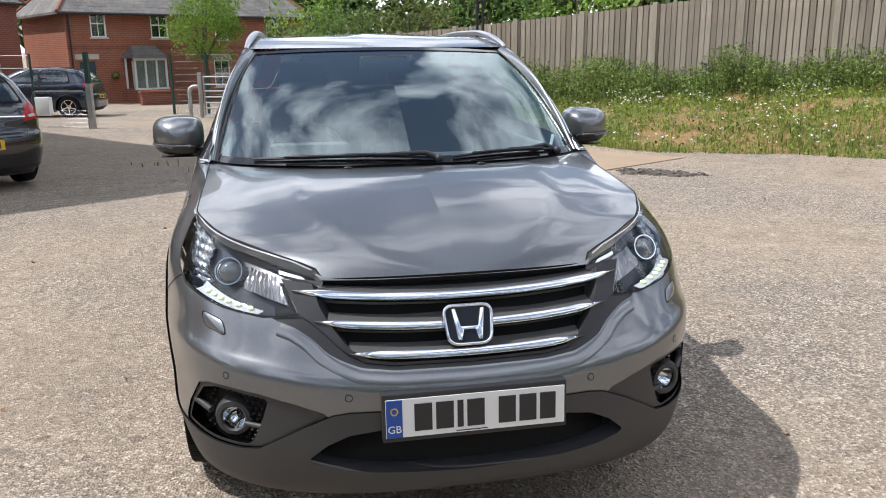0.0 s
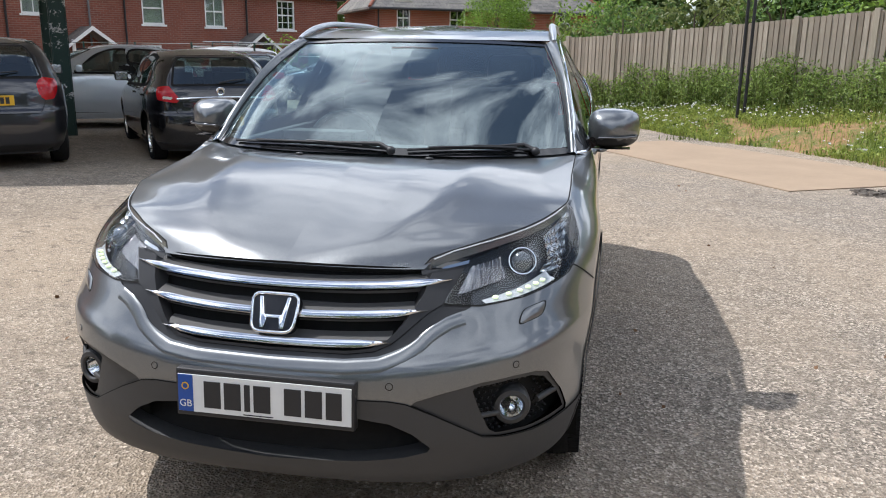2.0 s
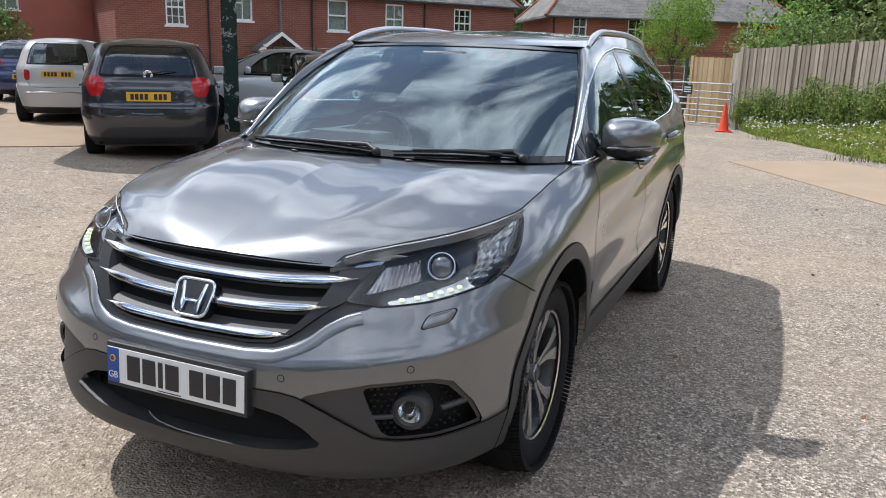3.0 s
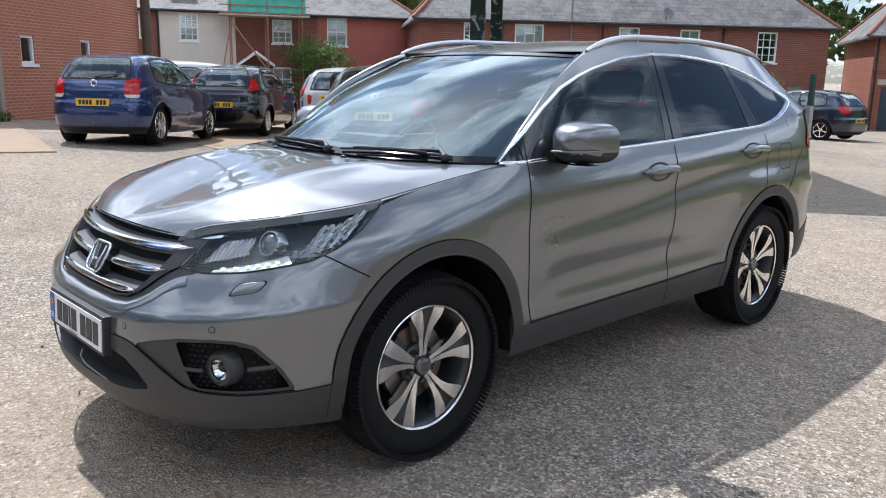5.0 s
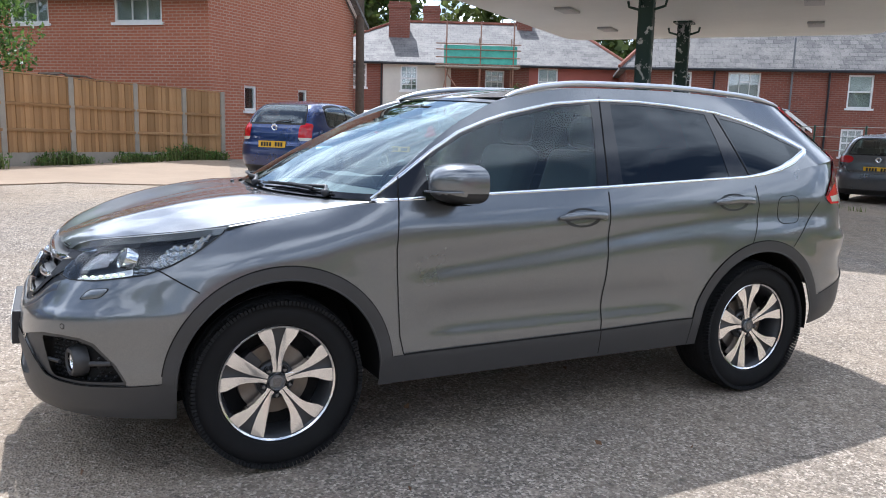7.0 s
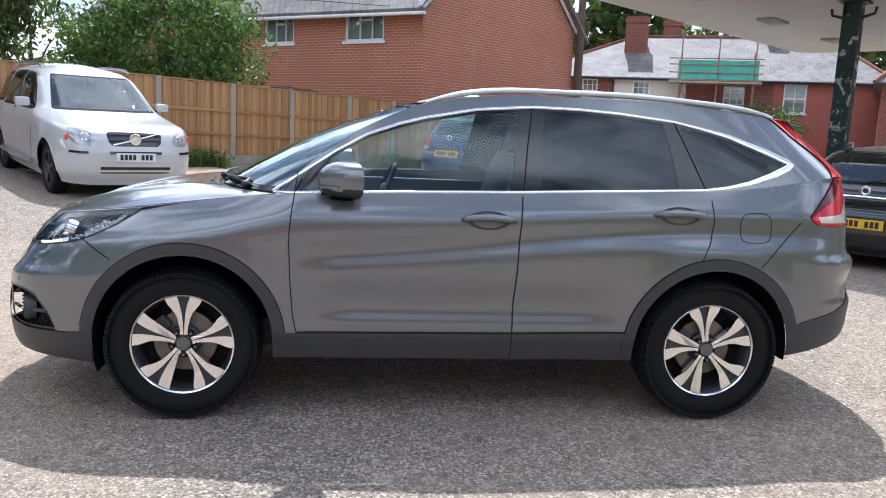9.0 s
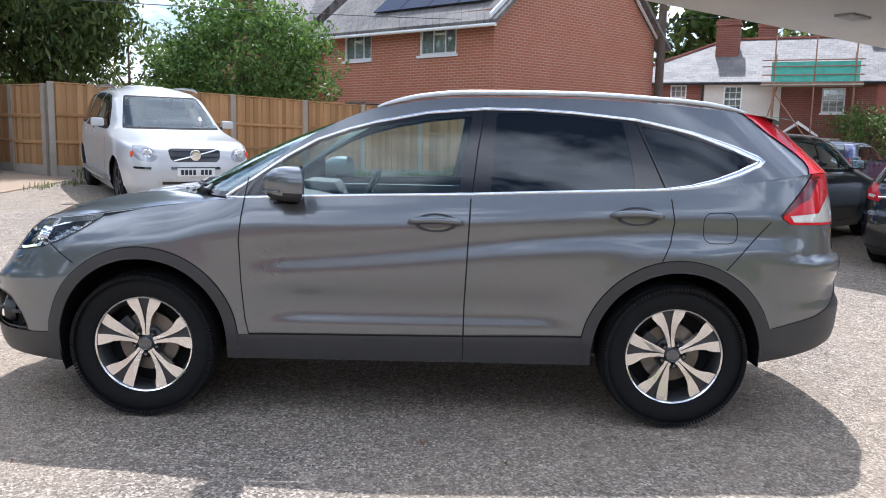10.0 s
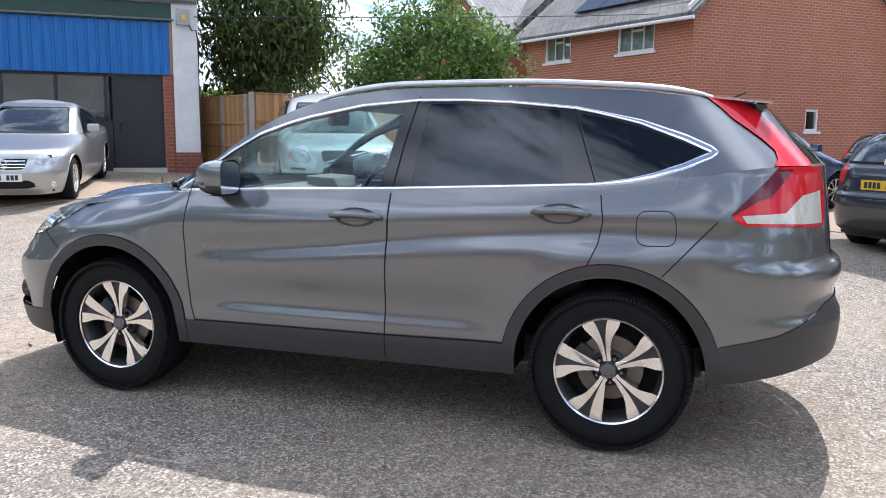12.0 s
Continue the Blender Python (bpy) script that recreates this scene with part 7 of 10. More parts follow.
            part(nm, bm, mat, suv, smooth=60)
        build_headlamp(s)


def lamp_place(x, y, z, out=0.0):
    h, zz = F(x, y, z)
    p, n = on_wall(h, zz)
    return p + n * out, n


def build_headlamp(s):
    """What lies behind the lens: a dark bowl, projector, reflector, ribbed indicator, and a row of running lights."""
    def patch(name, pts, out, mat, parent=suv, label="", sm=60):
        """A curved plate through rows of (x, y, z), set behind or before the lens."""
        bm = bmesh.new()
        V = []
        for row in pts:
            col = []
            for q in row:
                p, n = lamp_place(*q, out(q) if callable(out) else out)
                col.append(bm.verts.new((p.x * s, p.y, p.z)))
            V.append(col)
        for A, B in zip(V, V[1:]):
            for k in range(len(A) - 1):
                bm.faces.new((A[k], A[k + 1], B[k + 1], B[k]))
        return part(name, bm, mat, parent, label, smooth=sm)
    # lower and upper edge of the lamp as curves over y
    LOWER = [(-0.765, 0.476, 0.800), (-0.73, 0.53, 0.796), (-0.70, 0.577, 0.793), (-0.64, 0.675, 0.805), (-0.572, 0.735, 0.819), (-0.476, 0.80, 0.839), (-0.40, 0.836, 0.873), (-0.298, 0.84, 0.925), (-0.20, 0.81, 0.985)]
    UPPER = [(-0.72, 0.412, 0.888), (-0.692, 0.426, 0.906), (-0.655, 0.478, 0.923), (-0.601, 0.548, 0.938), (-0.53, 0.616, 0.951), (-0.46, 0.684, 0.964), (-0.32, 0.752, 0.982), (-0.20, 0.797, 0.998)]
    def edge(keys, t):
        """Points along an edge by its own run from front to back."""
        y = lerp(keys[0][0], keys[-1][0], t)
        for a, b in zip(keys, keys[1:]):
            if y <= b[0] + 1e-9:
                k = (y - a[0]) / (b[0] - a[0])
                return tuple(lerp(a[i], b[i], k) for i in (1, 0, 2))
        k = keys[-1]
        return (k[1], k[0], k[2])
    def quad(c00, c10, c11, c01, nu, nv):
        return [[tuple(lerp(lerp(c00[q], c10[q], i / nu), lerp(c01[q], c11[q], i / nu), j / nv) for q in range(3)) for j in range(nv + 1)] for i in range(nu + 1)]
    rows = []
    for i in range(25):
        t = i / 24
        lo, up = edge(LOWER, t), edge(UPPER, t)
        rows.append([tuple(lerp(lo[q], up[q], k / 8) for q in range(3)) for k in range(9)])
    depth = lambda q: -0.060 if q[1] < -0.35 else lerp(-0.060, -0.012, smooth01((q[1] + 0.35) / 0.15))
    body = patch("headlamp", rows, depth, M["lamp_bowl"], suv, "projector headlamp with dark bowl and running lights")
    # outer reflectors, faceted: the upper one runs back along the wing, the lower one faces ahead
    facet = lambda q: depth(q) + 0.020 + 0.006 * math.sin(q[1] * 240) + 0.004 * math.sin(q[2] * 330)
    patch("lamp_reflector", quad((0.775, -0.50, 0.880), (0.834, -0.385, 0.895), (0.803, -0.235, 0.985), (0.752, -0.40, 0.953), 30, 14), facet, M["lamp_facet"], body, "bright faceted outer reflector", sm=25)
    patch("lamp_reflector", quad((0.748, -0.560, 0.842), (0.815, -0.46, 0.862), (0.820, -0.42, 0.895), (0.765, -0.52, 0.882), 22, 10), facet, M["lamp_facet"], body, "bright faceted lower reflector", sm=25)
    # inner ribbed indicator and the slim clear blade above it
    patch("indicator", quad((0.518, -0.738, 0.832), (0.648, -0.632, 0.868), (0.632, -0.590, 0.925), (0.552, -0.668, 0.906), 44, 6), lambda q: -0.040 + 0.004 * math.sin(q[0] * 520), M["amber"], body, "ribbed clear indicator", sm=25)
    patch("lamp_blade", quad((0.470, -0.725, 0.893), (0.540, -0.668, 0.907), (0.545, -0.660, 0.916), (0.480, -0.705, 0.903), 10, 2), -0.022, M["reflector"], body, "slim bright blade", sm=25)
    # projector
    p, n = lamp_place(0.672, -0.545, 0.903, -0.030)
    ax = (n + Vector((-0.1, -1.2, 0.0))).normalized()
    P = Vector((p.x * s, p.y, p.z)); A = Vector((ax.x * s, ax.y, ax.z))
    mm = Matrix.Translation(P) @ A.to_track_quat("Z", "Y").to_matrix().to_4x4()
    bm = bmesh.new(); lathe(bm, [(0.036, 0.006), (0.039, 0.013), (0.0425, 0.013), (0.045, 0.0), (0.047, -0.03)], 36, mm)
    part("projector_ring", bm, M["reflector"], body, "chrome projector ring", smooth=50)
    bm = bmesh.new(); lathe(bm, [(0.0, 0.024), (0.014, 0.022), (0.027, 0.014), (0.034, 0.004), (0.037, -0.01)], 36, mm)
    part("projector_lens", bm, M["projector_glass"], body, "grey glass projector lens", smooth=60)
    # running lights along the lower edge
    for i in range(6):
        t = lerp(0.15, 0.37, i / 5)
        lo, up = edge(LOWER, t), edge(UPPER, t)
        q = tuple(lerp(lo[k], up[k], 0.13) for k in range(3))
        p, n = lamp_place(*q, -0.014)
        bm = bmesh.new()
        blob(bm, (p.x * s, p.y, p.z), 0.0075, 1, (1.4, 1.4, 0.8))
        part("running_light", bm, M["led"], body, "lit white running light", smooth=60)
    bm = bmesh.new()
    V = []
    for i in range(25):
        t = lerp(0.11, 0.43, i / 24)
        lo, up = edge(LOWER, t), edge(UPPER, t)
        V.append([])
        for f, o in ((0.03, -0.006), (0.12, -0.020), (lerp(0.14, 0.26, i / 24), -0.022)):
            p, n = lamp_place(*tuple(lerp(lo[k], up[k], f) for k in range(3)), o)
            V[-1].append(bm.verts.new((p.x * s, p.y, p.z)))
    for Aa, B in zip(V, V[1:]):
        for k in range(2):
            bm.faces.new((Aa[k], Aa[k + 1], B[k + 1], B[k]))
    part("light_strip", bm, M["lamp_edge"], body, "pale running light strip", smooth=40)
    # moulded rim of the lens along the bonnet
    bm = bmesh.new()
    wall_ribbon(bm, HEADLAMP[4:11], 0.005, lift=0.004, thick=0.002, side=s, rt=True)
    part("lens_rim", bm, M["lamp_edge"], body, "pale lens rim", smooth=60)


build_front()

# ---------- wheels, mirrors, wipers, cabin ----------
def build_wheel():
    """One wheel, its axis along x, outer face to +x, its centre at the origin."""
    rot = pose(0, 0, 0, 0, 90, 0)
    bm = bmesh.new()
    lathe(bm, [(0.232, 0.094), (0.240, 0.098), (0.2455, 0.094), (0.2455, 0.086), (0.236, 0.082), (0.222, 0.06), (0.212, 0.0), (0.222, -0.09), (0.236, -0.094)], 60, rot)
    wheel = part("wheel", bm, M["wheel_grey"], suv, "five-twin-spoke machined alloy wheel", smooth=40)
    bm = bmesh.new()
    lathe(bm, [(0.2325, 0.0955), (0.240, 0.0995), (0.2462, 0.0945)], 60, rot)
    part("rim_edge", bm, M["machined"], wheel, "bright machined rim edge", smooth=50)
    # tyre with rounded shoulders and a lettering band
    bm = bmesh.new()
    prof = [(0.243, 0.090), (0.250, 0.106), (0.275, 0.114), (0.300, 0.116), (0.322, 0.112), (0.340, 0.104), (0.352, 0.094), (0.3585, 0.080), (0.361, 0.04), (0.362, 0.0), (0.361, -0.04), (0.3585, -0.080), (0.345, -0.1), (0.30, -0.114), (0.243, -0.095)]
    lathe(bm, prof, 96, rot)
    part("tyre", bm, M["rubber"], wheel, "black road tyre", smooth=35)
    bm = bmesh.new()
    for side in (1, -1):
        for i in range(132):
            a = 2 * math.pi * i / 132
            m = pose(0, 0, 0, math.degrees(a), 0, 0)
            box(bm, side * 0.058, side * 0.096, -0.0062, 0.0062, 0.344, 0.3612, m @ pose(0, 0, 0, 0, side * 6, side * 8))
    for row in (-0.03, 0.0, 0.03):
        for i in range(132):
            a = 2 * math.pi * (i + (row * 16)) / 132
            box(bm, row - 0.012, row + 0.012, -0.0066, 0.0066, 0.355, 0.3635, pose(0, 0, 0, math.degrees(a), 0, 0))
    tagged(part("tread_block", bm, M["rubber"], wheel), "black tyre tread blocks", kind="stuff")
    # spokes: five pairs of machined blades round a dark wedge
    def polar(r, deg):
        return (r * math.sin(radians(deg)), r * math.cos(radians(deg)))
    inner = [(0.040, 1.5), (0.10, 2.2), (0.15, 3.4), (0.20, 5.6), (0.234, 7.6)]
    outer = [(0.234, 21.5), (0.205, 21.0), (0.180, 18.5), (0.155, 15.5), (0.125, 13.6), (0.095, 14.2), (0.075, 14.5), (0.060, 16.0), (0.045, 24.0)]
    for g in range(5):
        c = 72 * g
        for sg in (1, -1):
            bm = bmesh.new()
            out = [polar(r, c + sg * d) for r, d in inner + outer]
            lo, hi = [], []
            for (yy, zz) in out:
                r = math.hypot(yy, zz)
                x = lerp(0.068, 0.090, smooth01((r - 0.05) / 0.19))
                hi.append(bm.verts.new((x, yy, zz)))
                lo.append(bm.verts.new((x - 0.035, yy * 0.995, zz * 0.995)))
            n = len(out)
            bm.faces.new(hi)
            for i in range(n):
                bm.faces.new((lo[i], lo[(i + 1) % n], hi[(i + 1) % n], hi[i]))
            bmesh.ops.triangulate(bm, faces=[f for f in bm.faces if len(f.verts) > 4])
            part("spoke", bm, M["machined"], wheel, "machined silver spoke blade", clean=True)
        bm = bmesh.new()
        out = [polar(r, c + d) for r, d in inner] + [polar(r, c - d) for r, d in inner[::-1]]
        vs = []
        for (yy, zz) in out:
            r = math.hypot(yy, zz)
            vs.append(bm.verts.new((lerp(0.062, 0.082, smooth01((r - 0.05) / 0.19)) - 0.008, yy, zz)))
        bm.faces.new(vs)
        bmesh.ops.triangulate(bm, faces=bm.faces[:])
        part("spoke_wedge", bm, M["wheel_grey"], wheel)
    bm = bmesh.new()
    lathe(bm, [(0.030, 0.060), (0.046, 0.052), (0.070, 0.050), (0.080, 0.040), (0.082, 0.0)], 40, rot)
    part("hub", bm, M["wheel_grey"], wheel, smooth=40)
    bm = bmesh.new()
    lathe(bm, [(0.0, 0.079), (0.025, 0.079), (0.034, 0.076), (0.037, 0.050)], 32, rot)
    cap = part("centre_cap", bm, M["lamp_dark"], wheel, "dark centre cap", smooth=40)
    bm = bmesh.new()
    lathe(bm, [(0.030, 0.0785), (0.033, 0.0795), (0.0365, 0.0745)], 32, rot)
    prism(bm, [(-0.019, 0.017), (0.019, 0.017), (0.014, -0.018), (-0.014, -0.018)], "x", 0.0785, 0.0805)
    part("cap_mark", bm, M["nut_steel"], cap, smooth=40)
    for g in range(5):
        yy, zz = polar(0.057, 72 * g + 36)
        bm = bmesh.new()
        lathe(bm, [(0.0, 0.024), (0.007, 0.024), (0.0105, 0.018), (0.011, -0.006)], 6, pose(0.050, yy, zz, 0, 90, 0))
        lathe(bm, [(0.0135, 0.008), (0.0155, 0.010), (0.0175, 0.006), (0.0175, -0.004)], 18, pose(0.050, yy, zz, 0, 90, 0))
        part("wheel_nut", bm, M["nut_steel"], wheel, smooth=30)
    bm = bmesh.new()
    lathe(bm, [(0.07, 0.015), (0.148, 0.015), (0.150, -0.008), (0.07, -0.008)], 48, rot, close=True)
    part("brake_disc", bm, M["disc_steel"], wheel, "rusty steel brake disc", smooth=40)
    bm = bmesh.new()
    prism(bm, [polar(0.10, -35), polar(0.165, -38), polar(0.172, -60), polar(0.165, -82), polar(0.10, -85)], "x", -0.02, 0.045)
    part("brake_caliper", bm, M["wheel_grey"], wheel, bevel=0.004)
    bm = bmesh.new(); lathe(bm, [(0.0, -0.03), (0.235, -0.03)], 40, rot)
    part("wheel_back", bm, M["gap"], wheel)
    return wheel


wheel_fl = build_wheel()
wheel_fl.matrix_basis = pose(0.750, 0.0, 0.3635, -1, 0, 0)
copy_thing(wheel_fl, pose(0.768, 2.62, 0.3635, 10, 0, 0))
copy_thing(wheel_fl, pose(-0.750, 0.0, 0.3635, 20, 0, 180))
copy_thing(wheel_fl, pose(-0.768, 2.62, 0.3635, 31, 0, 180))


def build_mirror(s):
    """Door mirror: a rounded housing, its dark foot, the glass and the indicator line."""
    c = Vector((0.952 * s, 0.712, 1.176))
    bm = bmesh.new()
    rows, n, m = [], 16, 28
    for i in range(n + 1):
        t = i / n
        yy = lerp(-0.098, 0.082, t)
        k = (1 - max(0.0, 1 - t / 0.75) ** 2.4) ** 0.55 if t < 0.75 else 1.0
        k = max(0.03, k)
        row = []
        for j in range(m):
            a = 2 * math.pi * j / m
            ca, sa = math.cos(a), math.sin(a)
            e = 2 / 3.6
            xx = 0.112 * abs(ca) ** e * (1 if ca > 0 else -1) * k
            zz = 0.086 * abs(sa) ** e * (1 if sa > 0 else -1) * k
            zz *= lerp(1.0, 0.90, (xx * s > 0) * min(1, abs(xx) / 0.11))
            row.append(bm.verts.new((c.x + xx + s * 0.018 * (t - 0.5), c.y + yy + 0.03 * (abs(xx) / 0.11) ** 2 * (xx * s > 0), c.z + zz)))
        rows.append(row)
    for A, B in zip(rows, rows[1:]):
        for j in range(m):
            bm.faces.new((A[j], A[(j + 1) % m], B[(j + 1) % m], B[j]))
    bm.faces.new(rows[0])
    shell = bm.copy()
    bmesh.ops.delete(bm, geom=[f for f in bm.faces if f.calc_center_median().z < c.z - 0.040], context="FACES")
    bmesh.ops.delete(shell, geom=[f for f in shell.faces if f.calc_center_median().z >= c.z - 0.040], context="FACES")
    mir = part("door_mirror", bm, M["paint"], suv, "grey door mirror housing on a black foot", smooth=50)
    part("mirror_shell", shell, M["black_plastic"], mir, "black lower mirror shell", smooth=50)
    bm = bmesh.new()
    pts = []
    for j in range(m):
        a = 2 * math.pi * j / m
        e = 2 / 3.6
        ca, sa = math.cos(a), math.sin(a)
        pts.append(Vector((c.x + s * 0.009 + 0.107 * abs(ca) ** e * (1 if ca > 0 else -1), c.y + 0.081, c.z + 0.078 * abs(sa) ** e * (1 if sa > 0 else -1))))
    bm.faces.new([bm.verts.new(p) for p in pts])
    part("mirror_glass", bm, M["chrome"], mir, "silvered mirror glass")
    bm = bmesh.new()
    tube(bm, [(c.x - 0.095 * s, c.y - 0.005, c.z - 0.052), (c.x - 0.135 * s, c.y - 0.03, c.z - 0.066), ((0.862) * s, c.y - 0.075, 1.118)], [0.03, 0.028, 0.035], 10, flat=0.7)
    part("mirror_foot", bm, M["gloss_black"], mir, smooth=60)
    bm = bmesh.new()
    bmm = []
    for i in range(15):
        t = i / 14
        a = lerp(-0.9, 1.05, t)
        xx = 0.114 * math.sin(a) if a < 0.9 else 0.114
        bmm.append(Vector((c.x + s * (lerp(-0.06, 0.105, smooth01(t))), c.y - 0.096 + 0.095 * max(0.0, (t - 0.45) / 0.55) ** 1.6, c.z - 0.034 + 0.006 * t)))
    tube(bm, bmm, 0.0055, 6)
    part("mirror_indicator", bm, M["lamp_dark"], mir, smooth=60)
    bm = bmesh.new()
    rows = []
    for i in range(9):
        t = i / 8
        rows.append([bm.verts.new((c.x + s * lerp(-0.085, 0.078, t), c.y + lerp(-0.035, 0.07, k / 3), c.z - 0.086 - 0.002 * math.sin(math.pi * t))) for k in range(4)])
    for A, B in zip(rows, rows[1:]):
        for k in range(3):
            bm.faces.new((A[k], A[k + 1], B[k + 1], B[k]))
    part("mirror_underside", bm, M["gloss_black"], mir)


for s in (1, -1):
    build_mirror(s)


def screen_at(u, v):
    """A place on the windscreen: u across from -1 to 1, v up."""
    P = SCREEN
    i, j = abs(u) * 24, v * 24
    a, b = min(23, int(i)), min(23, int(j))
    f, g = i - a, j - b
    p = P[a][b] * (1 - f) * (1 - g) + P[a + 1][b] * f * (1 - g) + P[a][b + 1] * (1 - f) * g + P[a + 1][b + 1] * f * g
    return Vector((p.x if u >= 0 else -p.x, p.y, p.z))


SCREEN = screen_patch(24, 24)


def build_wipers():
    up = Vector((0, -0.55, 0.8)).normalized()
    for x0, x1, name in ((-0.62, 0.10, "long"), (0.16, 0.66, "short")):
        bm = bmesh.new()
        u0, u1 = x0 / 0.775, x1 / 0.775
        pts = [screen_at(lerp(u0, u1, t / 12), 0.022 + 0.018 * math.sin(math.pi * t / 12)) + up * 0.014 for t in range(13)]
        tube(bm, pts, 0.0055, 6)
        pts2 = [p + up * 0.008 + Vector((0, -0.005, 0)) for p in pts[2:11]]
        tube(bm, pts2, 0.005, 6)
        wb = part("wiper", bm, M["black_plastic"], suv, "black windscreen wiper", smooth=50)
        bm = bmesh.new()
        a = screen_at(lerp(u0, u1, 0.5), 0.04) + up * 0.026
        b = cowl_point(abs(x1) * 0.98 if x1 > 0.3 else 0.10)
        base = Vector((math.copysign(b.x, x1), b.y + 0.015, b.z + 0.025))
        tube(bm, [base, base + Vector((-0.05, 0.02, 0.022)), lerp(base, a, 0.6) + Vector((0, 0, 0.006)), a], [0.012, 0.010, 0.007, 0.005], 8)
        blob(bm, base, 0.018, 2)
        part("wiper_arm", bm, M["black_plastic"], wb, smooth=50)
    # cowl tray and washer jets
    bm = bmesh.new()
    V = []
    for i in range(41):
        x = lerp(-0.80, 0.80, i / 40)
        a = cowl_point(min(0.8, abs(x)))
        b = screen_foot(min(1.0, abs(x) / 0.775))
        V.append([bm.verts.new(q) for q in ((x, a.y - 0.01, a.z - 0.012), (x, a.y + 0.02, a.z - 0.016), (x, max(a.y + 0.03, b.y + 0.03), b.z + 0.012))])
    for A, B in zip(V, V[1:]):
        for k in range(2):
            bm.faces.new((A[k], A[k + 1], B[k + 1], B[k]))
    part("cowl_tray", bm, M["black_plastic"], suv, smooth=50)
    for x in (-0.26, 0.26):
        bm = bmesh.new()
        p = cowl_point(abs(x))
        blob(bm, (x, p.y - 0.035, p.z + 0.004), 0.012, 2, (1.4, 0.9, 0.6))
        part("washer_jet", bm, M["black_plastic"], suv, smooth=60)


build_wipers()


def cushion(bm, m, w, d, h, r=0.05):
    """A padded block with soft edges."""
    v = box(bm, -w / 2, w / 2, -d / 2, d / 2, 0, h)
    es = list({e for q in v for e in q.link_edges})
    out = bmesh.ops.bevel(bm, geom=es, offset=r, segments=3, affect="EDGES", profile=0.5)
    vs = {q for f in out["faces"] for q in f.verts} | {q for q in v if q.is_valid}
    for q in vs:
        q.co = m @ q.co


def build_cabin():
    bm = bmesh.new()
    half = [(0.50, 0.15), (0.50, 0.47), (0.76, 0.47), (0.76, 2.15), (0.50, 2.15), (0.50, 3.3)]
    prism(bm, half + [(-x, y) for x, y in half[::-1]], "z", 0.42, 0.46)
    part("cabin_floor", bm, M["cabin"], suv)
    for s in (1, -1):
        bm = bmesh.new()
        prism(bm, [(0.47, 0.44), (2.15, 0.44), (2.20, 0.70), (2.36, 0.84), (3.2, 0.84), (3.2, 1.085), (0.40, 1.085), (0.40, 0.76)], "x", s * 0.74, s * 0.79)
        part("door_trim", bm, M["cabin"], suv, bevel=0.01)
    # dashboard with hood and centre stack
    bm = bmesh.new()
    prism(bm, [(0.48, 0.60), (0.30, 0.80), (0.30, 1.03), (0.42, 1.075), (0.62, 1.082), (0.80, 1.055), (0.86, 0.98), (0.82, 0.80), (0.74, 0.62)], "x", -0.73, 0.73)
    part("dashboard", bm, M["cabin"], suv, bevel=0.02)
    bm = bmesh.new()
    prism(bm, [(0.62, 1.07), (0.60, 1.135), (0.80, 1.125), (0.84, 1.06)], "x", -0.56, -0.20)
    part("instrument_hood", bm, M["cabin"], suv, bevel=0.02)
    m = pose(-0.38, 0.98, 1.02, 65, 0, 0)
    bm = bmesh.new()
    tube(bm, [m @ Vector((0.185 * math.cos(q), 0.185 * math.sin(q), 0)) for q in [2 * math.pi * k / 36 for k in range(36)]], 0.016, 8, closed=True)
    for q in (0, math.pi, -math.pi / 2):
        tube(bm, [m @ Vector((0, 0, -0.03)), m @ Vector((0.175 * math.cos(q), 0.175 * math.sin(q), 0))], [0.03, 0.014], 8)
    blob(bm, m @ Vector((0, 0, -0.02)), 0.065, 2, (1, 0.7, 1))
    part("steering_wheel", bm, M["gloss_black"], suv, smooth=50)
    for x in (0.37, -0.37):
        for y, nm in ((1.42, "front_seat"), (2.28, "rear_seat")):
            bm = bmesh.new()
            cushion(bm, pose(x, y - 0.05, 0.62), 0.52, 0.52, 0.18, 0.06)
            cushion(bm, pose(x, y + 0.20, 0.74, -18, 0, 0), 0.50, 0.15, 0.58, 0.06)
            seat = part(nm, bm, M["seat_cloth"], suv, smooth=60)
            bm = bmesh.new()
            cushion(bm, pose(x, y + 0.38, 1.31, -14, 0, 0), 0.27, 0.10, 0.17, 0.045)
            part("headrest", bm, M["seat_cloth"], seat, smooth=60)
    bm = bmesh.new()
    cushion(bm, pose(0.0, 0.93, 1.44, -12, 0, 0), 0.24, 0.035, 0.075, 0.015)
    tube(bm, [(0, 0.945, 1.50), (0, 1.0, 1.505)], 0.012, 6)
    part("rear_view_mirror", bm, M["black_plastic"], suv, smooth=50)
    bm = bmesh.new()
    R = [Vector((x, y, curve1(ROOF_MID, y) - 0.05)) for y in (1.15, 1.8, 2.6, 3.15) for x in (-0.5, 0.5)]
    V = [bm.verts.new(p) for p in R]
    for i in range(3):
        bm.faces.new((V[2 * i], V[2 * i + 1], V[2 * i + 3], V[2 * i + 2]))
    part("headlining", bm, M["headlining"], suv, smooth=60)
    # tax-disc sized paper and a hanging reflection strip seen behind the glass
    bm = bmesh.new()
    prism(bm, [(-0.02, 0.0), (0.02, 0.0), (0.02, 0.05), (-0.02, 0.05)], "x", -0.001, 0.001, pose(0.735, 0.60, 1.10, 0, 12, 0))
    part("window_sticker", bm, M["plate_white"], suv)


build_cabin()

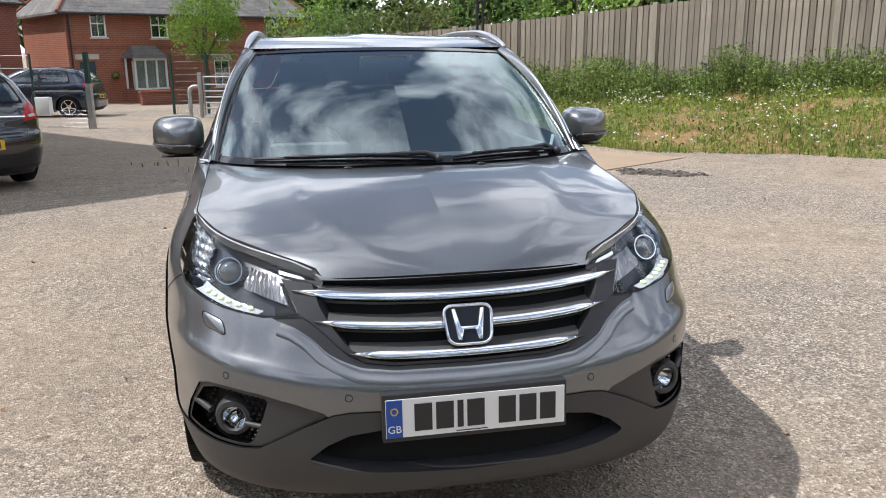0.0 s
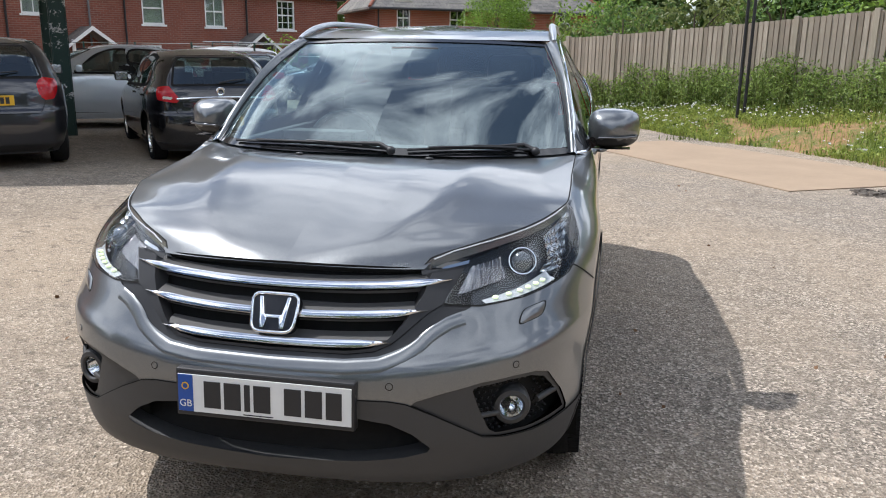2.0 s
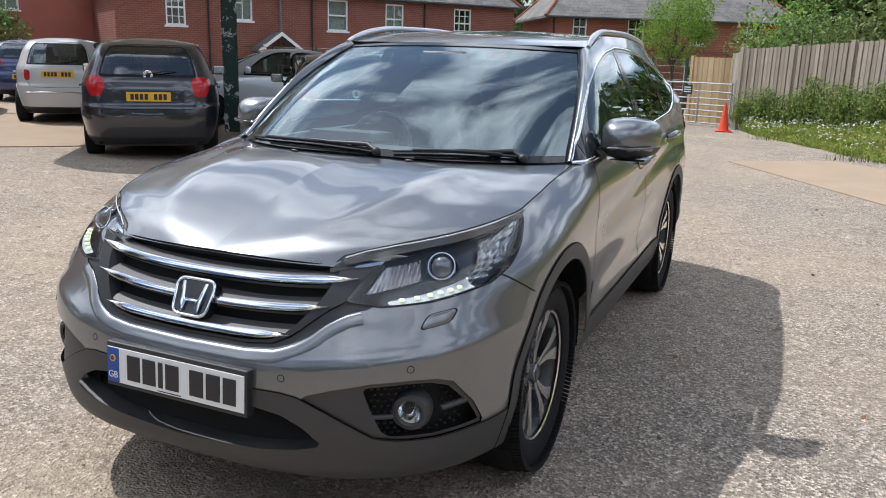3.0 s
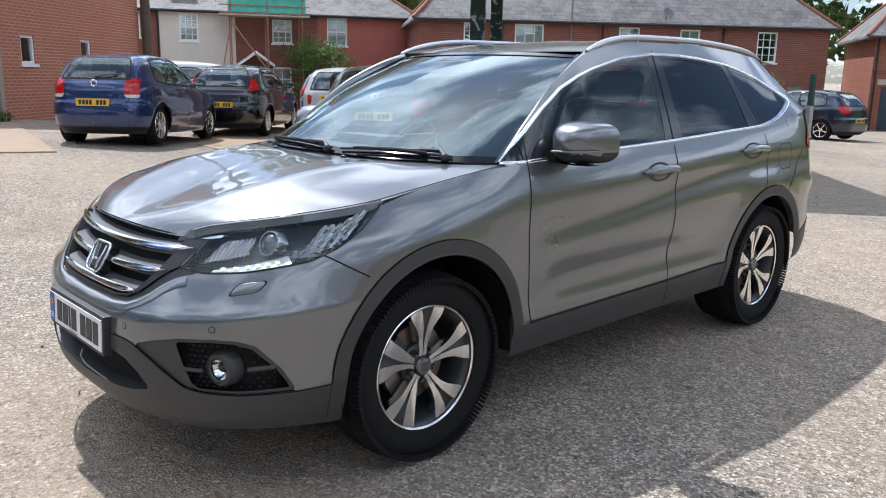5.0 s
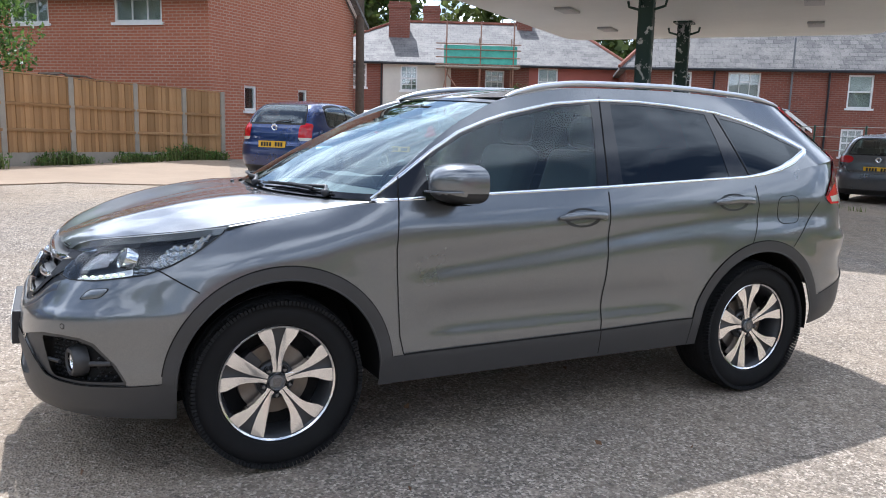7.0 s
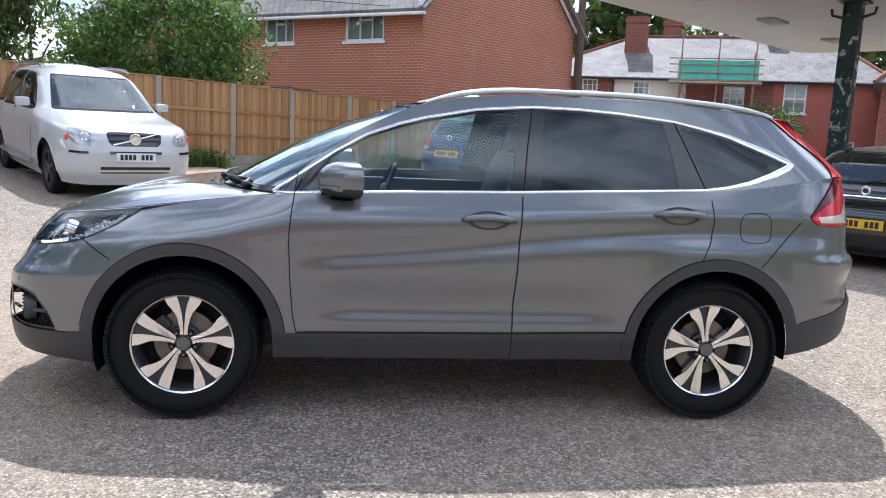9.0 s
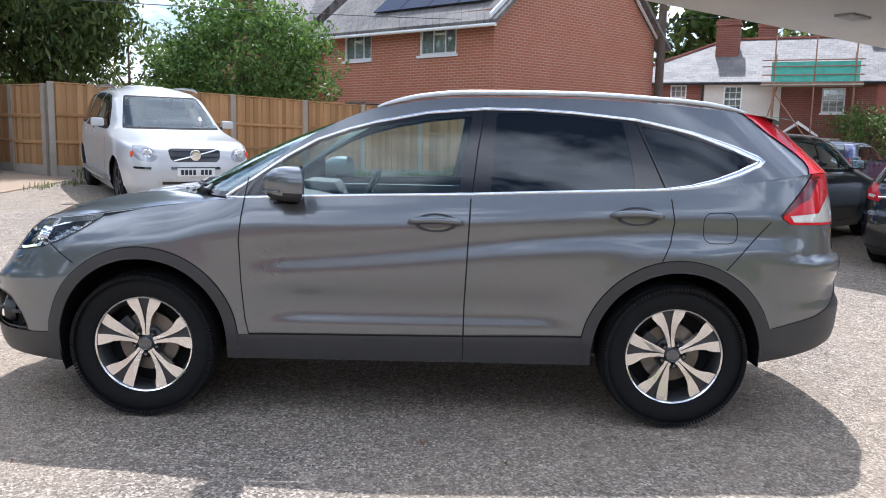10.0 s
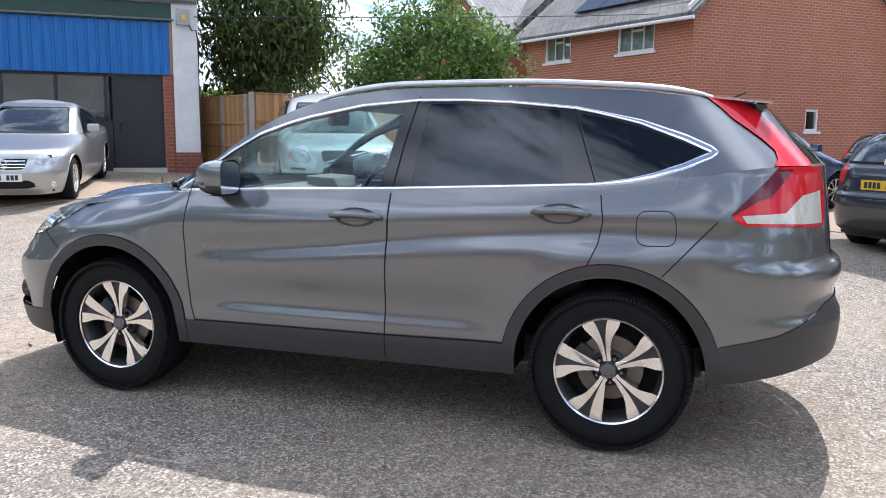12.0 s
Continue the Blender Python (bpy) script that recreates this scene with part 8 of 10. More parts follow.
# ---------- parked cars ----------
HATCH = dict(
    front=[(0.18, 0.10), (0.30, 0.02), (0.50, 0.0), (0.62, 0.03), (0.72, 0.10), (0.80, 0.28), (0.88, 0.62), (0.95, 0.92), (1.0, 1.08), (1.12, 1.32), (1.26, 1.62), (1.38, 1.92), (1.43, 2.10)],
    rear=[(0.20, 0.16), (0.30, 0.03), (0.52, 0.0), (0.66, 0.015), (0.70, 0.05), (0.85, 0.07), (0.95, 0.10), (1.05, 0.17), (1.20, 0.29), (1.33, 0.42), (1.41, 0.54), (1.43, 0.62)],
    width=[(0.18, 0.90), (0.30, 0.96), (0.52, 1.0), (0.75, 0.995), (0.90, 0.975), (0.97, 0.945), (1.05, 0.90), (1.20, 0.83), (1.35, 0.745), (1.43, 0.66)],
    wheels=(0.84, 3.42), r=0.315, wf=[(1.56, 0.985), (2.02, 1.25), (2.24, 1.355), (2.60, 1.378), (2.60, 0.99)], wr=[(2.68, 0.99), (2.68, 1.378), (3.15, 1.365), (3.42, 1.32), (3.50, 1.03)], wq=None,
    door=(1.42, 2.64, 3.42), tail=[(0.48, 0.80), (0.46, 1.0), (0.60, 1.04), (0.90, 1.02), (1.02, 0.95), (0.90, 0.80)], tail_white=None,
    lamp=[(0.42, 0.60), (0.45, 0.72), (0.62, 0.80), (0.95, 0.80), (1.0, 0.70), (0.75, 0.60)], rw=[(0.50, 1.36), (0.60, 1.04)], L=4.20, H=1.48, W=0.875)
ESTATE = dict(HATCH,
    front=[(0.22, 0.10), (0.40, 0.02), (0.60, 0.0), (0.78, 0.04), (0.90, 0.10), (0.98, 0.30), (1.04, 0.75), (1.10, 1.12), (1.16, 1.28), (1.30, 1.52), (1.48, 1.82), (1.60, 2.05), (1.66, 2.25)],
    rear=[(0.24, 0.16), (0.36, 0.03), (0.60, 0.0), (0.90, 0.03), (1.10, 0.08), (1.30, 0.18), (1.50, 0.30), (1.62, 0.40), (1.66, 0.50)],
    width=[(0.22, 0.91), (0.40, 0.98), (0.65, 1.0), (0.95, 0.985), (1.06, 0.955), (1.16, 0.90), (1.35, 0.84), (1.55, 0.76), (1.66, 0.66)],
    wheels=(0.92, 3.78), r=0.36, wf=[(1.72, 1.13), (2.10, 1.40), (2.35, 1.565), (2.78, 1.59), (2.78, 1.13)], wr=[(2.88, 1.13), (2.88, 1.59), (3.55, 1.585), (3.62, 1.13)], wq=[(3.72, 1.14), (3.68, 1.57), (4.28, 1.52), (4.42, 1.16)],
    door=(1.60, 2.82, 3.66), tail=[(0.55, 0.95), (0.55, 1.5), (0.95, 1.5), (0.95, 0.95)],
    lamp=[(0.50, 0.74), (0.53, 0.88), (0.66, 0.955), (0.98, 0.95), (1.02, 0.83), (0.84, 0.745)], rw=[(0.60, 1.58), (0.66, 1.18)], L=4.80, H=1.78, W=0.95)
SALOON = dict(HATCH,
    front=[(0.16, 0.10), (0.28, 0.02), (0.46, 0.0), (0.60, 0.04), (0.70, 0.10), (0.78, 0.34), (0.85, 0.80), (0.91, 1.15), (0.95, 1.35), (1.08, 1.62), (1.22, 1.95), (1.34, 2.28), (1.39, 2.5)],
    rear=[(0.20, 0.16), (0.30, 0.03), (0.52, 0.0), (0.72, 0.03), (0.88, 0.06), (0.94, 0.20), (0.97, 0.50), (1.02, 0.68), (1.14, 0.92), (1.28, 1.25), (1.36, 1.6), (1.39, 1.8)],
    width=[(0.16, 0.90), (0.28, 0.96), (0.52, 1.0), (0.72, 0.995), (0.86, 0.97), (0.93, 0.93), (1.02, 0.88), (1.16, 0.81), (1.30, 0.73), (1.39, 0.62)],
    wheels=(0.80, 3.56), r=0.32, wf=[(1.86, 0.955), (2.28, 1.21), (2.50, 1.305), (2.78, 1.325), (2.78, 0.96)], wr=[(2.86, 0.96), (2.86, 1.325), (3.25, 1.30), (3.55, 1.16), (3.64, 1.0)],
    door=(1.62, 2.82, 3.6), lamp=[(0.40, 0.59), (0.43, 0.68), (0.62, 0.735), (0.98, 0.74), (1.0, 0.66), (0.72, 0.575)], rw=[(0.50, 1.32), (0.60, 1.04)], L=4.58, H=1.45, W=0.885)


def car_wheel(car, x, y, r, side, spokes, metal):
    """A road wheel with its tyre, rim and spokes; the outer face looks to side."""
    rot = pose(x, y, r, 0, 90 * side, 0)
    k = r / 0.315
    bm = bmesh.new()
    lathe(bm, [(r * 0.66, 0.085), (r * 0.78, 0.10), (r * 0.92, 0.098), (r * 0.985, 0.08), (r, 0.04), (r, -0.06), (r * 0.97, -0.09), (r * 0.66, -0.08)], 36, rot)
    wheel = part("wheel", bm, M["rubber"], car, "black road tyre", smooth=40)
    bm = bmesh.new()
    lathe(bm, [(r * 0.60, 0.03), (r * 0.64, 0.088), (r * 0.67, 0.094), (r * 0.69, 0.086)], 36, rot)
    for i in range(spokes):
        a = 360 * i / spokes
        m = rot @ pose(0, 0, 0, 0, 0, a)
        prism(bm, [(0.03, -0.020 * k), (r * 0.36, -0.013 * k), (r * 0.64, -0.026 * k), (r * 0.64, 0.026 * k), (r * 0.36, 0.013 * k), (0.03, 0.020 * k)], "z", 0.055, 0.08, m)
    lathe(bm, [(0.0, 0.088), (0.045, 0.086), (0.06, 0.07), (0.06, 0.04)], 20, rot)
    part("rim", bm, metal, wheel, "spoked alloy rim", smooth=30)
    bm = bmesh.new()
    lathe(bm, [(0.0, 0.028), (r * 0.61, 0.028), (r * 0.63, 0.02), (r * 0.63, -0.05)], 28, rot)
    part("wheel_well", bm, M["gap"], wheel, smooth=30)


def both(sk, name, tags, material, car, label="", sides=(1, -1), thick=0.0):
    """The tagged faces of a half body, on one or both sides, as one mesh."""
    co, no, faces = [], [], []
    for s in sides:
        use = {}
        for f, t in zip(sk.tri, sk.tag):
            if t in tags:
                for i in f:
                    if i not in use:
                        use[i] = len(co)
                        p = sk.pts[i] if i < len(sk.pts) else sk.point(*sk.uw[i])
                        n = sk.nrm[i] if i < len(sk.nrm) else sk.normal(*sk.uw[i])
                        p = p + n * thick
                        co.append((p.x * s, p.y, p.z)); no.append((n.x * s, n.y, n.z))
                g = [use[i] for i in f]
                faces.append(g if s > 0 else g[::-1])
    if not faces:
        return None
    me = bpy.data.meshes.new(name)
    me.from_pydata(co, [], faces)
    me.materials.append(material)
    me.polygons.foreach_set("use_smooth", [True] * len(faces))
    me.normals_split_custom_set_from_vertices(no)
    ob = new(name, me)
    ob.parent = car
    if label:
        tagged(ob, label)
    return ob


def build_car(name, label, spot, head, shape, paint, L=None, W=None, H=None, end="rear", spokes=5, plate="rear", plate_z=0.60, rim=None, trim="gap", rails=False, badge=None,
              handle="paint", glass="car_glass", wiper=True, chrome_bar=None, group="parked cars", tail=None, tail_white=None, n=(5.0, 6.0), grille=None, roof=None):
    S = dict(shape)
    L, W, H = L or S["L"], W or S["W"], H or S["H"]
    fy, fz = L / S["L"], H / S["H"]
    front, rear = [(z * fz, y * fy) for z, y in S["front"]], [(z * fz, y * fy) for z, y in S["rear"]]
    width = [(z * fz, k * W) for z, k in S["width"]]
    z_lo, z_hi, crown = front[0][0], front[-1][0], H - front[-1][0]
    h = Vector(head).normalized()
    c = Vector(spot) + (h * (L / 2) if end == "rear" else -h * (L / 2))
    th = math.degrees(math.atan2(h.x, -h.y))
    zf, zr = ground_z(*(c + h * 1.3)), ground_z(*(c - h * 1.3))
    car = thing(name, pose(c.x, c.y, (zf + zr) / 2 + 0.0, 0, 0, th) @ pose(0, 0, 0, math.degrees(math.atan2(zr - zf, 2.6)), 0, 0), label, "car", group)

    def at(a, w):
        if w <= 1:
            z, k, lift = lerp(z_lo, z_hi, w), 1.0, 0.0
        else:
            q = (w - 1) / 0.3
            z, k, lift = z_hi, max(0.001, 1 - q), crown * (1 - (1 - q) ** 2)
        yf, yr, hw = curve1(front, z), L - curve1(rear, z), curve1(width, z)
        mid, half = (yf + yr) / 2, (yr - yf) / 2
        ang = math.pi * a
        e = n[0] if a < 0.5 else n[1]
        cs, sn = math.cos(ang), math.sin(ang)
        y = -half * k * math.copysign(abs(cs) ** (2 / e), cs)
        x = hw * k * abs(sn) ** (2 / e)
        return Vector((x, mid + y - L / 2, z + lift - 0.035 * smooth01((y / half - 0.1) / 0.9) * smooth01((z - z_hi + 0.2) / 0.2)))
    us = []
    for i in range(41):
        t = i / 40
        us.append(t + 0.11 * math.sin(4 * math.pi * t) / 2)
    us = sorted({min(1, max(0, u)) for u in us} | {0.004, 0.012, 0.025, 0.975, 0.988, 0.996, 0.475, 0.49, 0.51, 0.525})
    ws = [i / 38 for i in range(39)] + [1.06, 1.12, 1.2, 1.3]

    def side_chart(a, w):
        p = at(a, w)
        return (p.y + L / 2, p.z)

    def front_chart(a, w):
        p = at(a, w)
        return (p.x + (p.y + L / 2 - curve1(front, p.z)), p.z) if a < 0.5 else (50 + p.x, p.z)

    def rear_chart(a, w):
        p = at(a, w)
        return (p.x + (L - curve1(rear, p.z) - p.y - L / 2), p.z) if a > 0.5 else (50 + p.x, p.z)
    sk = Skin(at, us, ws, side_chart)

    def shade(u, w):
        v = min(0.992, max(0.008, u))
        q = Skin.normal(sk, v, min(w, 1.27))
        return q if v == u else Vector((0, q.y, q.z)).normalized()
    sk.normal = shade

    def use(chart):
        sk.chart = chart
        sk.xy = [chart(*q) for q in sk.uw]
    scale = lambda P: [(y * fy, z * fz) for y, z in P]
    fat = lambda P, d: [(y + d * (1 if y > cy else -1), z + d * (1 if z > cz else -1)) for (y, z) in P for cy, cz in [(sum(p[0] for p in P) / len(P), sum(p[1] for p in P) / len(P))]]
    r = S["r"]
    for y in S["wheels"]:
        y *= fy
        sk.cut([(y + (r + 0.055) * math.cos(radians(t)), r + (r + 0.055) * math.sin(radians(t))) for t in range(-40, 221, 8)], "hole")
    d0, d1, d2 = (v * fy for v in S["door"])
    belt = S["wf"][0][1] * fz
    for a, b in ((d0, d1), (d1 + 0.012, d2)):
        P = [(a, 0.30), (a, belt - 0.02), (b, belt - 0.02), (b, 0.30)]
        if b == d2:
            P = [(a, 0.30), (a, belt - 0.02), (b, belt - 0.02), (b, 0.30 + r * 1.5), (b - r * 1.0, 0.30)]
        sk.cut(fat(P, 0.006), "seam", ("",)).cut(P, "", ("seam",))
    cf, cr = scale(S["wf"]), scale(S["wr"])
    for P in (cf, cr, scale(S["wq"]) if S["wq"] else None):
        if P:
            sk.cut(rounded(fat(P, 0.035), r=0.05, n=3), "trim", ("", "seam"))
    for P in (cf, cr, scale(S["wq"]) if S["wq"] else None):
        if P:
            sk.cut(rounded(P, r=0.05, n=3), "glass_f" if P is cf else "glass_r" if P is cr else "glass_q", ("trim", ""))
    use(front_chart)
    z0, z1 = 1.005 * fz * S["wf"][0][1] / 0.985, (S["front"][-1][0] - 0.05) * fz
    z0 = S["wf"][0][1] * fz * 1.0
    sk.cut([(-1, z0), (-1, z1), (W * 0.66, z1), (W * 0.90, z0)], "trim", ("",)).cut([(-1, z0 + 0.03), (-1, z1 - 0.02), (W * 0.635, z1 - 0.02), (W * 0.865, z0 + 0.03)], "screen", ("trim",))
    lamp = rounded(scale(S["lamp"]), r=0.05, n=3)
    sk.cut(lamp, "lamp", ("",))
    if grille:
        sk.cut(rounded(scale(grille), r=0.03, n=3), "grille", ("",))
    zb = front[1][0]
    sk.cut([(-1, zb - 0.02), (-1, zb + 0.10), (0.42, zb + 0.10), (0.50, zb - 0.02)], "intake", ("",))
    use(rear_chart)
    (x1, zt), (x0, zs) = scale(S["rw"])
    x1, x0 = S["rw"][0][0] * W / 0.875, S["rw"][1][0] * W / 0.875
    P = [(-1, zs), (-1, zt), (x1, zt), (x0, zs)]
    sk.cut([(-1, zs - 0.03), (-1, zt + 0.02), (x1 + 0.03, zt + 0.02), (x0 + 0.045, zs - 0.03)], "trim", ("",)).cut(P, "glass_b", ("trim",))
    T = scale(tail or S["tail"])
    gate = [(-1, 0.62 * fz), (-1, zt + 0.03), (x1 + 0.05, zt + 0.03), (x0 + 0.07, zs), (x0 + 0.06, 0.80 * fz), (x0 - 0.06, 0.64 * fz)]
    sk.cut(fat(gate, 0.006), "seam", ("",)).cut(gate, "", ("seam",))
    sk.cut(rounded(T, r=0.04, n=3), "tail", ("", "seam"))
    if tail_white:
        sk.cut(rounded(scale(tail_white), r=0.03, n=3), "tail_white", ("tail",))
    sk.cut([(-1, 0), (-1, 0.30 * fz), (3, 0.30 * fz), (3, 0)], "skirt", ("",))
    sk.finish()
    both(sk, "body", ("", ), paint, car)
    both(sk, "seam", ("seam",), M["gap"], car, thick=-0.004)
    mids = [y * fy for y in S["wheels"]]
    for i, t in enumerate(sk.tag):
        if t == "skirt":
            y = sum(at(*sk.uw[k]).y for k in sk.tri[i]) / 3 + L / 2
            sk.tag[i] = "skirt_f" if y < mids[0] else "skirt_r" if y > mids[1] else "skirt"
    for s in (1, -1):
        both(sk, "sill_skirt", ("skirt",), M["black_plastic"], car, "black sill skirt", sides=(s,))
    both(sk, "front_skirt", ("skirt_f",), M["black_plastic"], car, "black lower skirt")
    both(sk, "rear_skirt", ("skirt_r",), M["black_plastic"], car, "black lower skirt")
    both(sk, "window_trim", ("trim",), M[trim], car)
    both(sk, "windscreen", ("screen",), M[glass], car, "tinted windscreen")
    both(sk, "rear_window", ("glass_b",), M[glass], car, "tinted rear window")
    for s in (1, -1):
        for t in ("glass_f", "glass_r", "glass_q"):
            both(sk, "side_window", (t,), M[glass], car, sides=(s,))
        both(sk, "tail_lamp", ("tail",), M["car_red"], car, "red tail lamp", sides=(s,))
        both(sk, "reversing_lamp", ("tail_white",), M["clear_lens"], car, "clear lamp lens", sides=(s,))
        lampo = both(sk, "headlamp", ("lamp",), M["clear_lamp"], car, "clear glass headlamp", sides=(s,))
    both(sk, "grille", ("grille",), M["gloss_black"], car, "black grille")
    both(sk, "air_intake", ("intake",), M["gap"], car)

    def hit_rear(x, z, up=0.0):
        """The point of the tail at x and height z."""
        w = (z - z_lo) / (z_hi - z_lo)
        lo, hi = 0.5, 1.0
        for _ in range(30):
            m = (lo + hi) / 2
            if at(m, w).x > abs(x): lo = m
            else: hi = m
        p = at(hi, w)
        return Vector((x, p.y, p.z))

    def hit_front(x, z):
        w = (z - z_lo) / (z_hi - z_lo)
        lo, hi = 0.0, 0.5
        for _ in range(30):
            m = (lo + hi) / 2
            if at(m, w).x < abs(x): lo = m
            else: hi = m
        p = at(lo, w)
        return Vector((x, p.y, p.z))
    # wheels, arches, cabin
    for y in S["wheels"]:
        y = y * fy - L / 2
        w = (0.5 - z_lo) / (z_hi - z_lo)
        for s in (1, -1):
            car_wheel(car, s * (W * 0.94 - 0.105), y, r, s, spokes, rim or M["machined"])
            bm = bmesh.new()
            ring = []
            for t in range(0, 181, 12):
                yy, zz = y + (r + 0.052) * math.cos(radians(t)), r + (r + 0.052) * math.sin(radians(t))
                lo, hi = 0.02, 0.98
                for _ in range(24):
                    m = (lo + hi) / 2
                    if at(m, (zz - z_lo) / (z_hi - z_lo)).y < yy: lo = m
                    else: hi = m
                ring.append((s * (at(lo, (zz - z_lo) / (z_hi - z_lo)).x - 0.006), yy, zz))
            tube(bm, ring, 0.012, 6)
            part("arch_lip", bm, paint, car, smooth=40)
    bm = bmesh.new()
    box(bm, -W + 0.26, W - 0.26, -L / 2 + 0.22, L / 2 - 0.22, 0.20, 0.72 * fz)
    part("underbody", bm, M["gap"], car)
    yc = [(S["wf"][0][0] + 0.35) * fy - L / 2, (S["wr"][-1][0] - 0.15) * fy - L / 2]
    bm = bmesh.new()
    box(bm, -W + 0.12, W - 0.12, yc[0] - 0.6, yc[1] + 0.15, 0.60, belt - 0.10)
    tubs = part("cabin_trim", bm, M["cabin"], car, "dark cabin lining")
    for y in (yc[0] + 0.55, yc[1] - 0.35):
        for s in (-1, 1):
            bm = bmesh.new()
            box(bm, s * W * 0.42 - 0.23, s * W * 0.42 + 0.23, y - 0.07, y + 0.09, belt - 0.12, belt + 0.17)
            box(bm, s * W * 0.42 - 0.13, s * W * 0.42 + 0.13, y, y + 0.09, belt + 0.16, belt + 0.33)
            part("seat", bm, M["seat_cloth"], car, bevel=0.03, smooth=40)
    # mirrors and handles
    ym = (S["wf"][0][0] + 0.10) * fy - L / 2
    for s in (1, -1):
        bm = bmesh.new()
        box(bm, s * (W + 0.045) - 0.095, s * (W + 0.045) + 0.095, ym - 0.055, ym + 0.055, belt + 0.005, belt + 0.130)
        mirror = part("wing_mirror", bm, paint, car, "wing mirror", bevel=0.035, smooth=50)
        bm = bmesh.new()
        tube(bm, [(s * (W * 0.90), ym, belt), (s * (W + 0.02), ym, belt + 0.045)], 0.025, 6)
        part("mirror_arm", bm, M["black_plastic"], mirror, smooth=40)
        bm = bmesh.new()
        box(bm, s * (W + 0.045) - 0.075, s * (W + 0.045) + 0.075, ym + 0.05, ym + 0.064, belt + 0.02, belt + 0.13)
        part("mirror_glass", bm, M["chrome"], mirror, bevel=0.004)
        for y in (d1 - 0.17 - L / 2, d2 - 0.17 - L / 2):
            bm = bmesh.new()
            xx = curve1(width, belt - 0.11) * 0.995 + 0.008
            box(bm, min(s * (xx - 0.01), s * (xx + 0.018)), max(s * (xx - 0.01), s * (xx + 0.018)), y - 0.09, y + 0.09, belt - 0.125, belt - 0.098)
            part("door_handle", bm, paint if handle == "paint" else M[handle], car, bevel=0.008, smooth=40)
    # number plate of plain bars
    p = hit_rear(0, plate_z) if plate == "rear" else hit_front(0, plate_z)
    m = pose(0, p.y + (0.012 if plate == "rear" else -0.012), p.z, 0, 0, 180 if plate == "rear" else 0)
    bm = bmesh.new()
    box(bm, -0.26, 0.26, 0.0, 0.03, -0.056, 0.056, m)
    pl = part("number_plate", bm, M["plate_yellow" if plate == "rear" else "plate_white"], car, "yellow plate" if plate == "rear" else "white plate", bevel=0.003)
    bars(pl, m @ pose(0, -0.002, 0), 0.44, 0.072, M["plate_ink"], "AAAA AAA")
    if badge:
        f = hit_rear if badge > 0 else hit_front
        q = f(0, abs(badge))
        bm = bmesh.new()
        lathe(bm, [(0.030, 0.0), (0.040, 0.006), (0.055, 0.006), (0.060, 0.0)], 24, pose(0, q.y + (0.014 if badge > 0 else -0.014), q.z, -90 if badge > 0 else 90, 0, 0) @ pose(0, 0, 0))
        part("badge", bm, M["chrome"], car, "round chrome badge", smooth=40)
    if wiper:
        a, b = hit_rear(0.0, zs + 0.01), hit_rear(-0.34, zs + 0.055)
        bm = bmesh.new()
        tube(bm, [a + Vector((0, 0.02, 0)), a.lerp(b, 0.5) + Vector((0, 0.035, 0.01)), b + Vector((0, 0.02, 0))], [0.016, 0.010, 0.007], 6)
        part("rear_wiper", bm, M["black_plastic"], car, smooth=40)
    if chrome_bar:
        bm = bmesh.new()
        tube(bm, [hit_rear(t * 0.055, chrome_bar - 0.00015 * t * t) + Vector((0, 0.006, 0)) for t in range(-10, 11)], 0.013, 6)
        part("chrome_strip", bm, M["chrome"], car, "chrome tailgate strip", smooth=40)
    if rails:
        for s in (1, -1):
            bm = bmesh.new()
            ys = [lerp(2.3 * fy, L - 0.75, i / 12) - L / 2 for i in range(13)]
            tube(bm, [(s * W * 0.655, y, H - 0.085 + 0.05 * math.sin(math.pi * i / 12) ** 0.35) for i, y in enumerate(ys)], 0.019, 8)
            part("roof_rail", bm, M["alu_rail"], car, "silver roof rail", smooth=40)
    car["dims"] = (L, W, H)
    return car, hit_rear, hit_front


M["car_red"] = plain("car_red_lens", (0.42, 0.010, 0.014), 0.12, var=0.3, scale=14, coat=0.4, spec=0.3)
M["car_glass"] = glass_mat("car_glass", (0.34, 0.43, 0.42), 0.0, 2.1, (0.9, 0.98, 1.0))
M["clear_lamp"] = plain("headlamp_glass", (0.34, 0.35, 0.37), 0.14, metal=0.3, var=0.35, scale=16, coat=1.0)
BLACK = paint_mat("black_paint", (0.007, 0.007, 0.009), 0.2, 0.3, 0.25)
DARK_GREY = paint_mat("dark_grey_paint", (0.024, 0.025, 0.031), 0.25, 0.5, 0.3)
WHITE = paint_mat("white_paintwork", (0.50, 0.50, 0.495), 0.01, 0.0, 0.35)
BLUE = paint_mat("blue_paint", (0.012, 0.032, 0.12), 0.3, 0.55, 0.28)
SILVER = paint_mat("silver_paint", (0.46, 0.46, 0.45), 0.15, 0.75, 0.3)
PALE_SILVER = paint_mat("pale_silver_paint", (0.62, 0.66, 0.70), 0.08, 0.45, 0.3)
NAVY = paint_mat("navy_paint", (0.010, 0.018, 0.040), 0.3, 0.5, 0.28)
RED = paint_mat("dark_red_paint", (0.10, 0.012, 0.014), 0.2, 0.4, 0.28)
MID_GREY = paint_mat("mid_grey_paint", (0.10, 0.105, 0.115), 0.2, 0.65, 0.28)
VIOLET = paint_mat("violet_blue_paint", (0.045, 0.055, 0.16), 0.25, 0.5, 0.28)

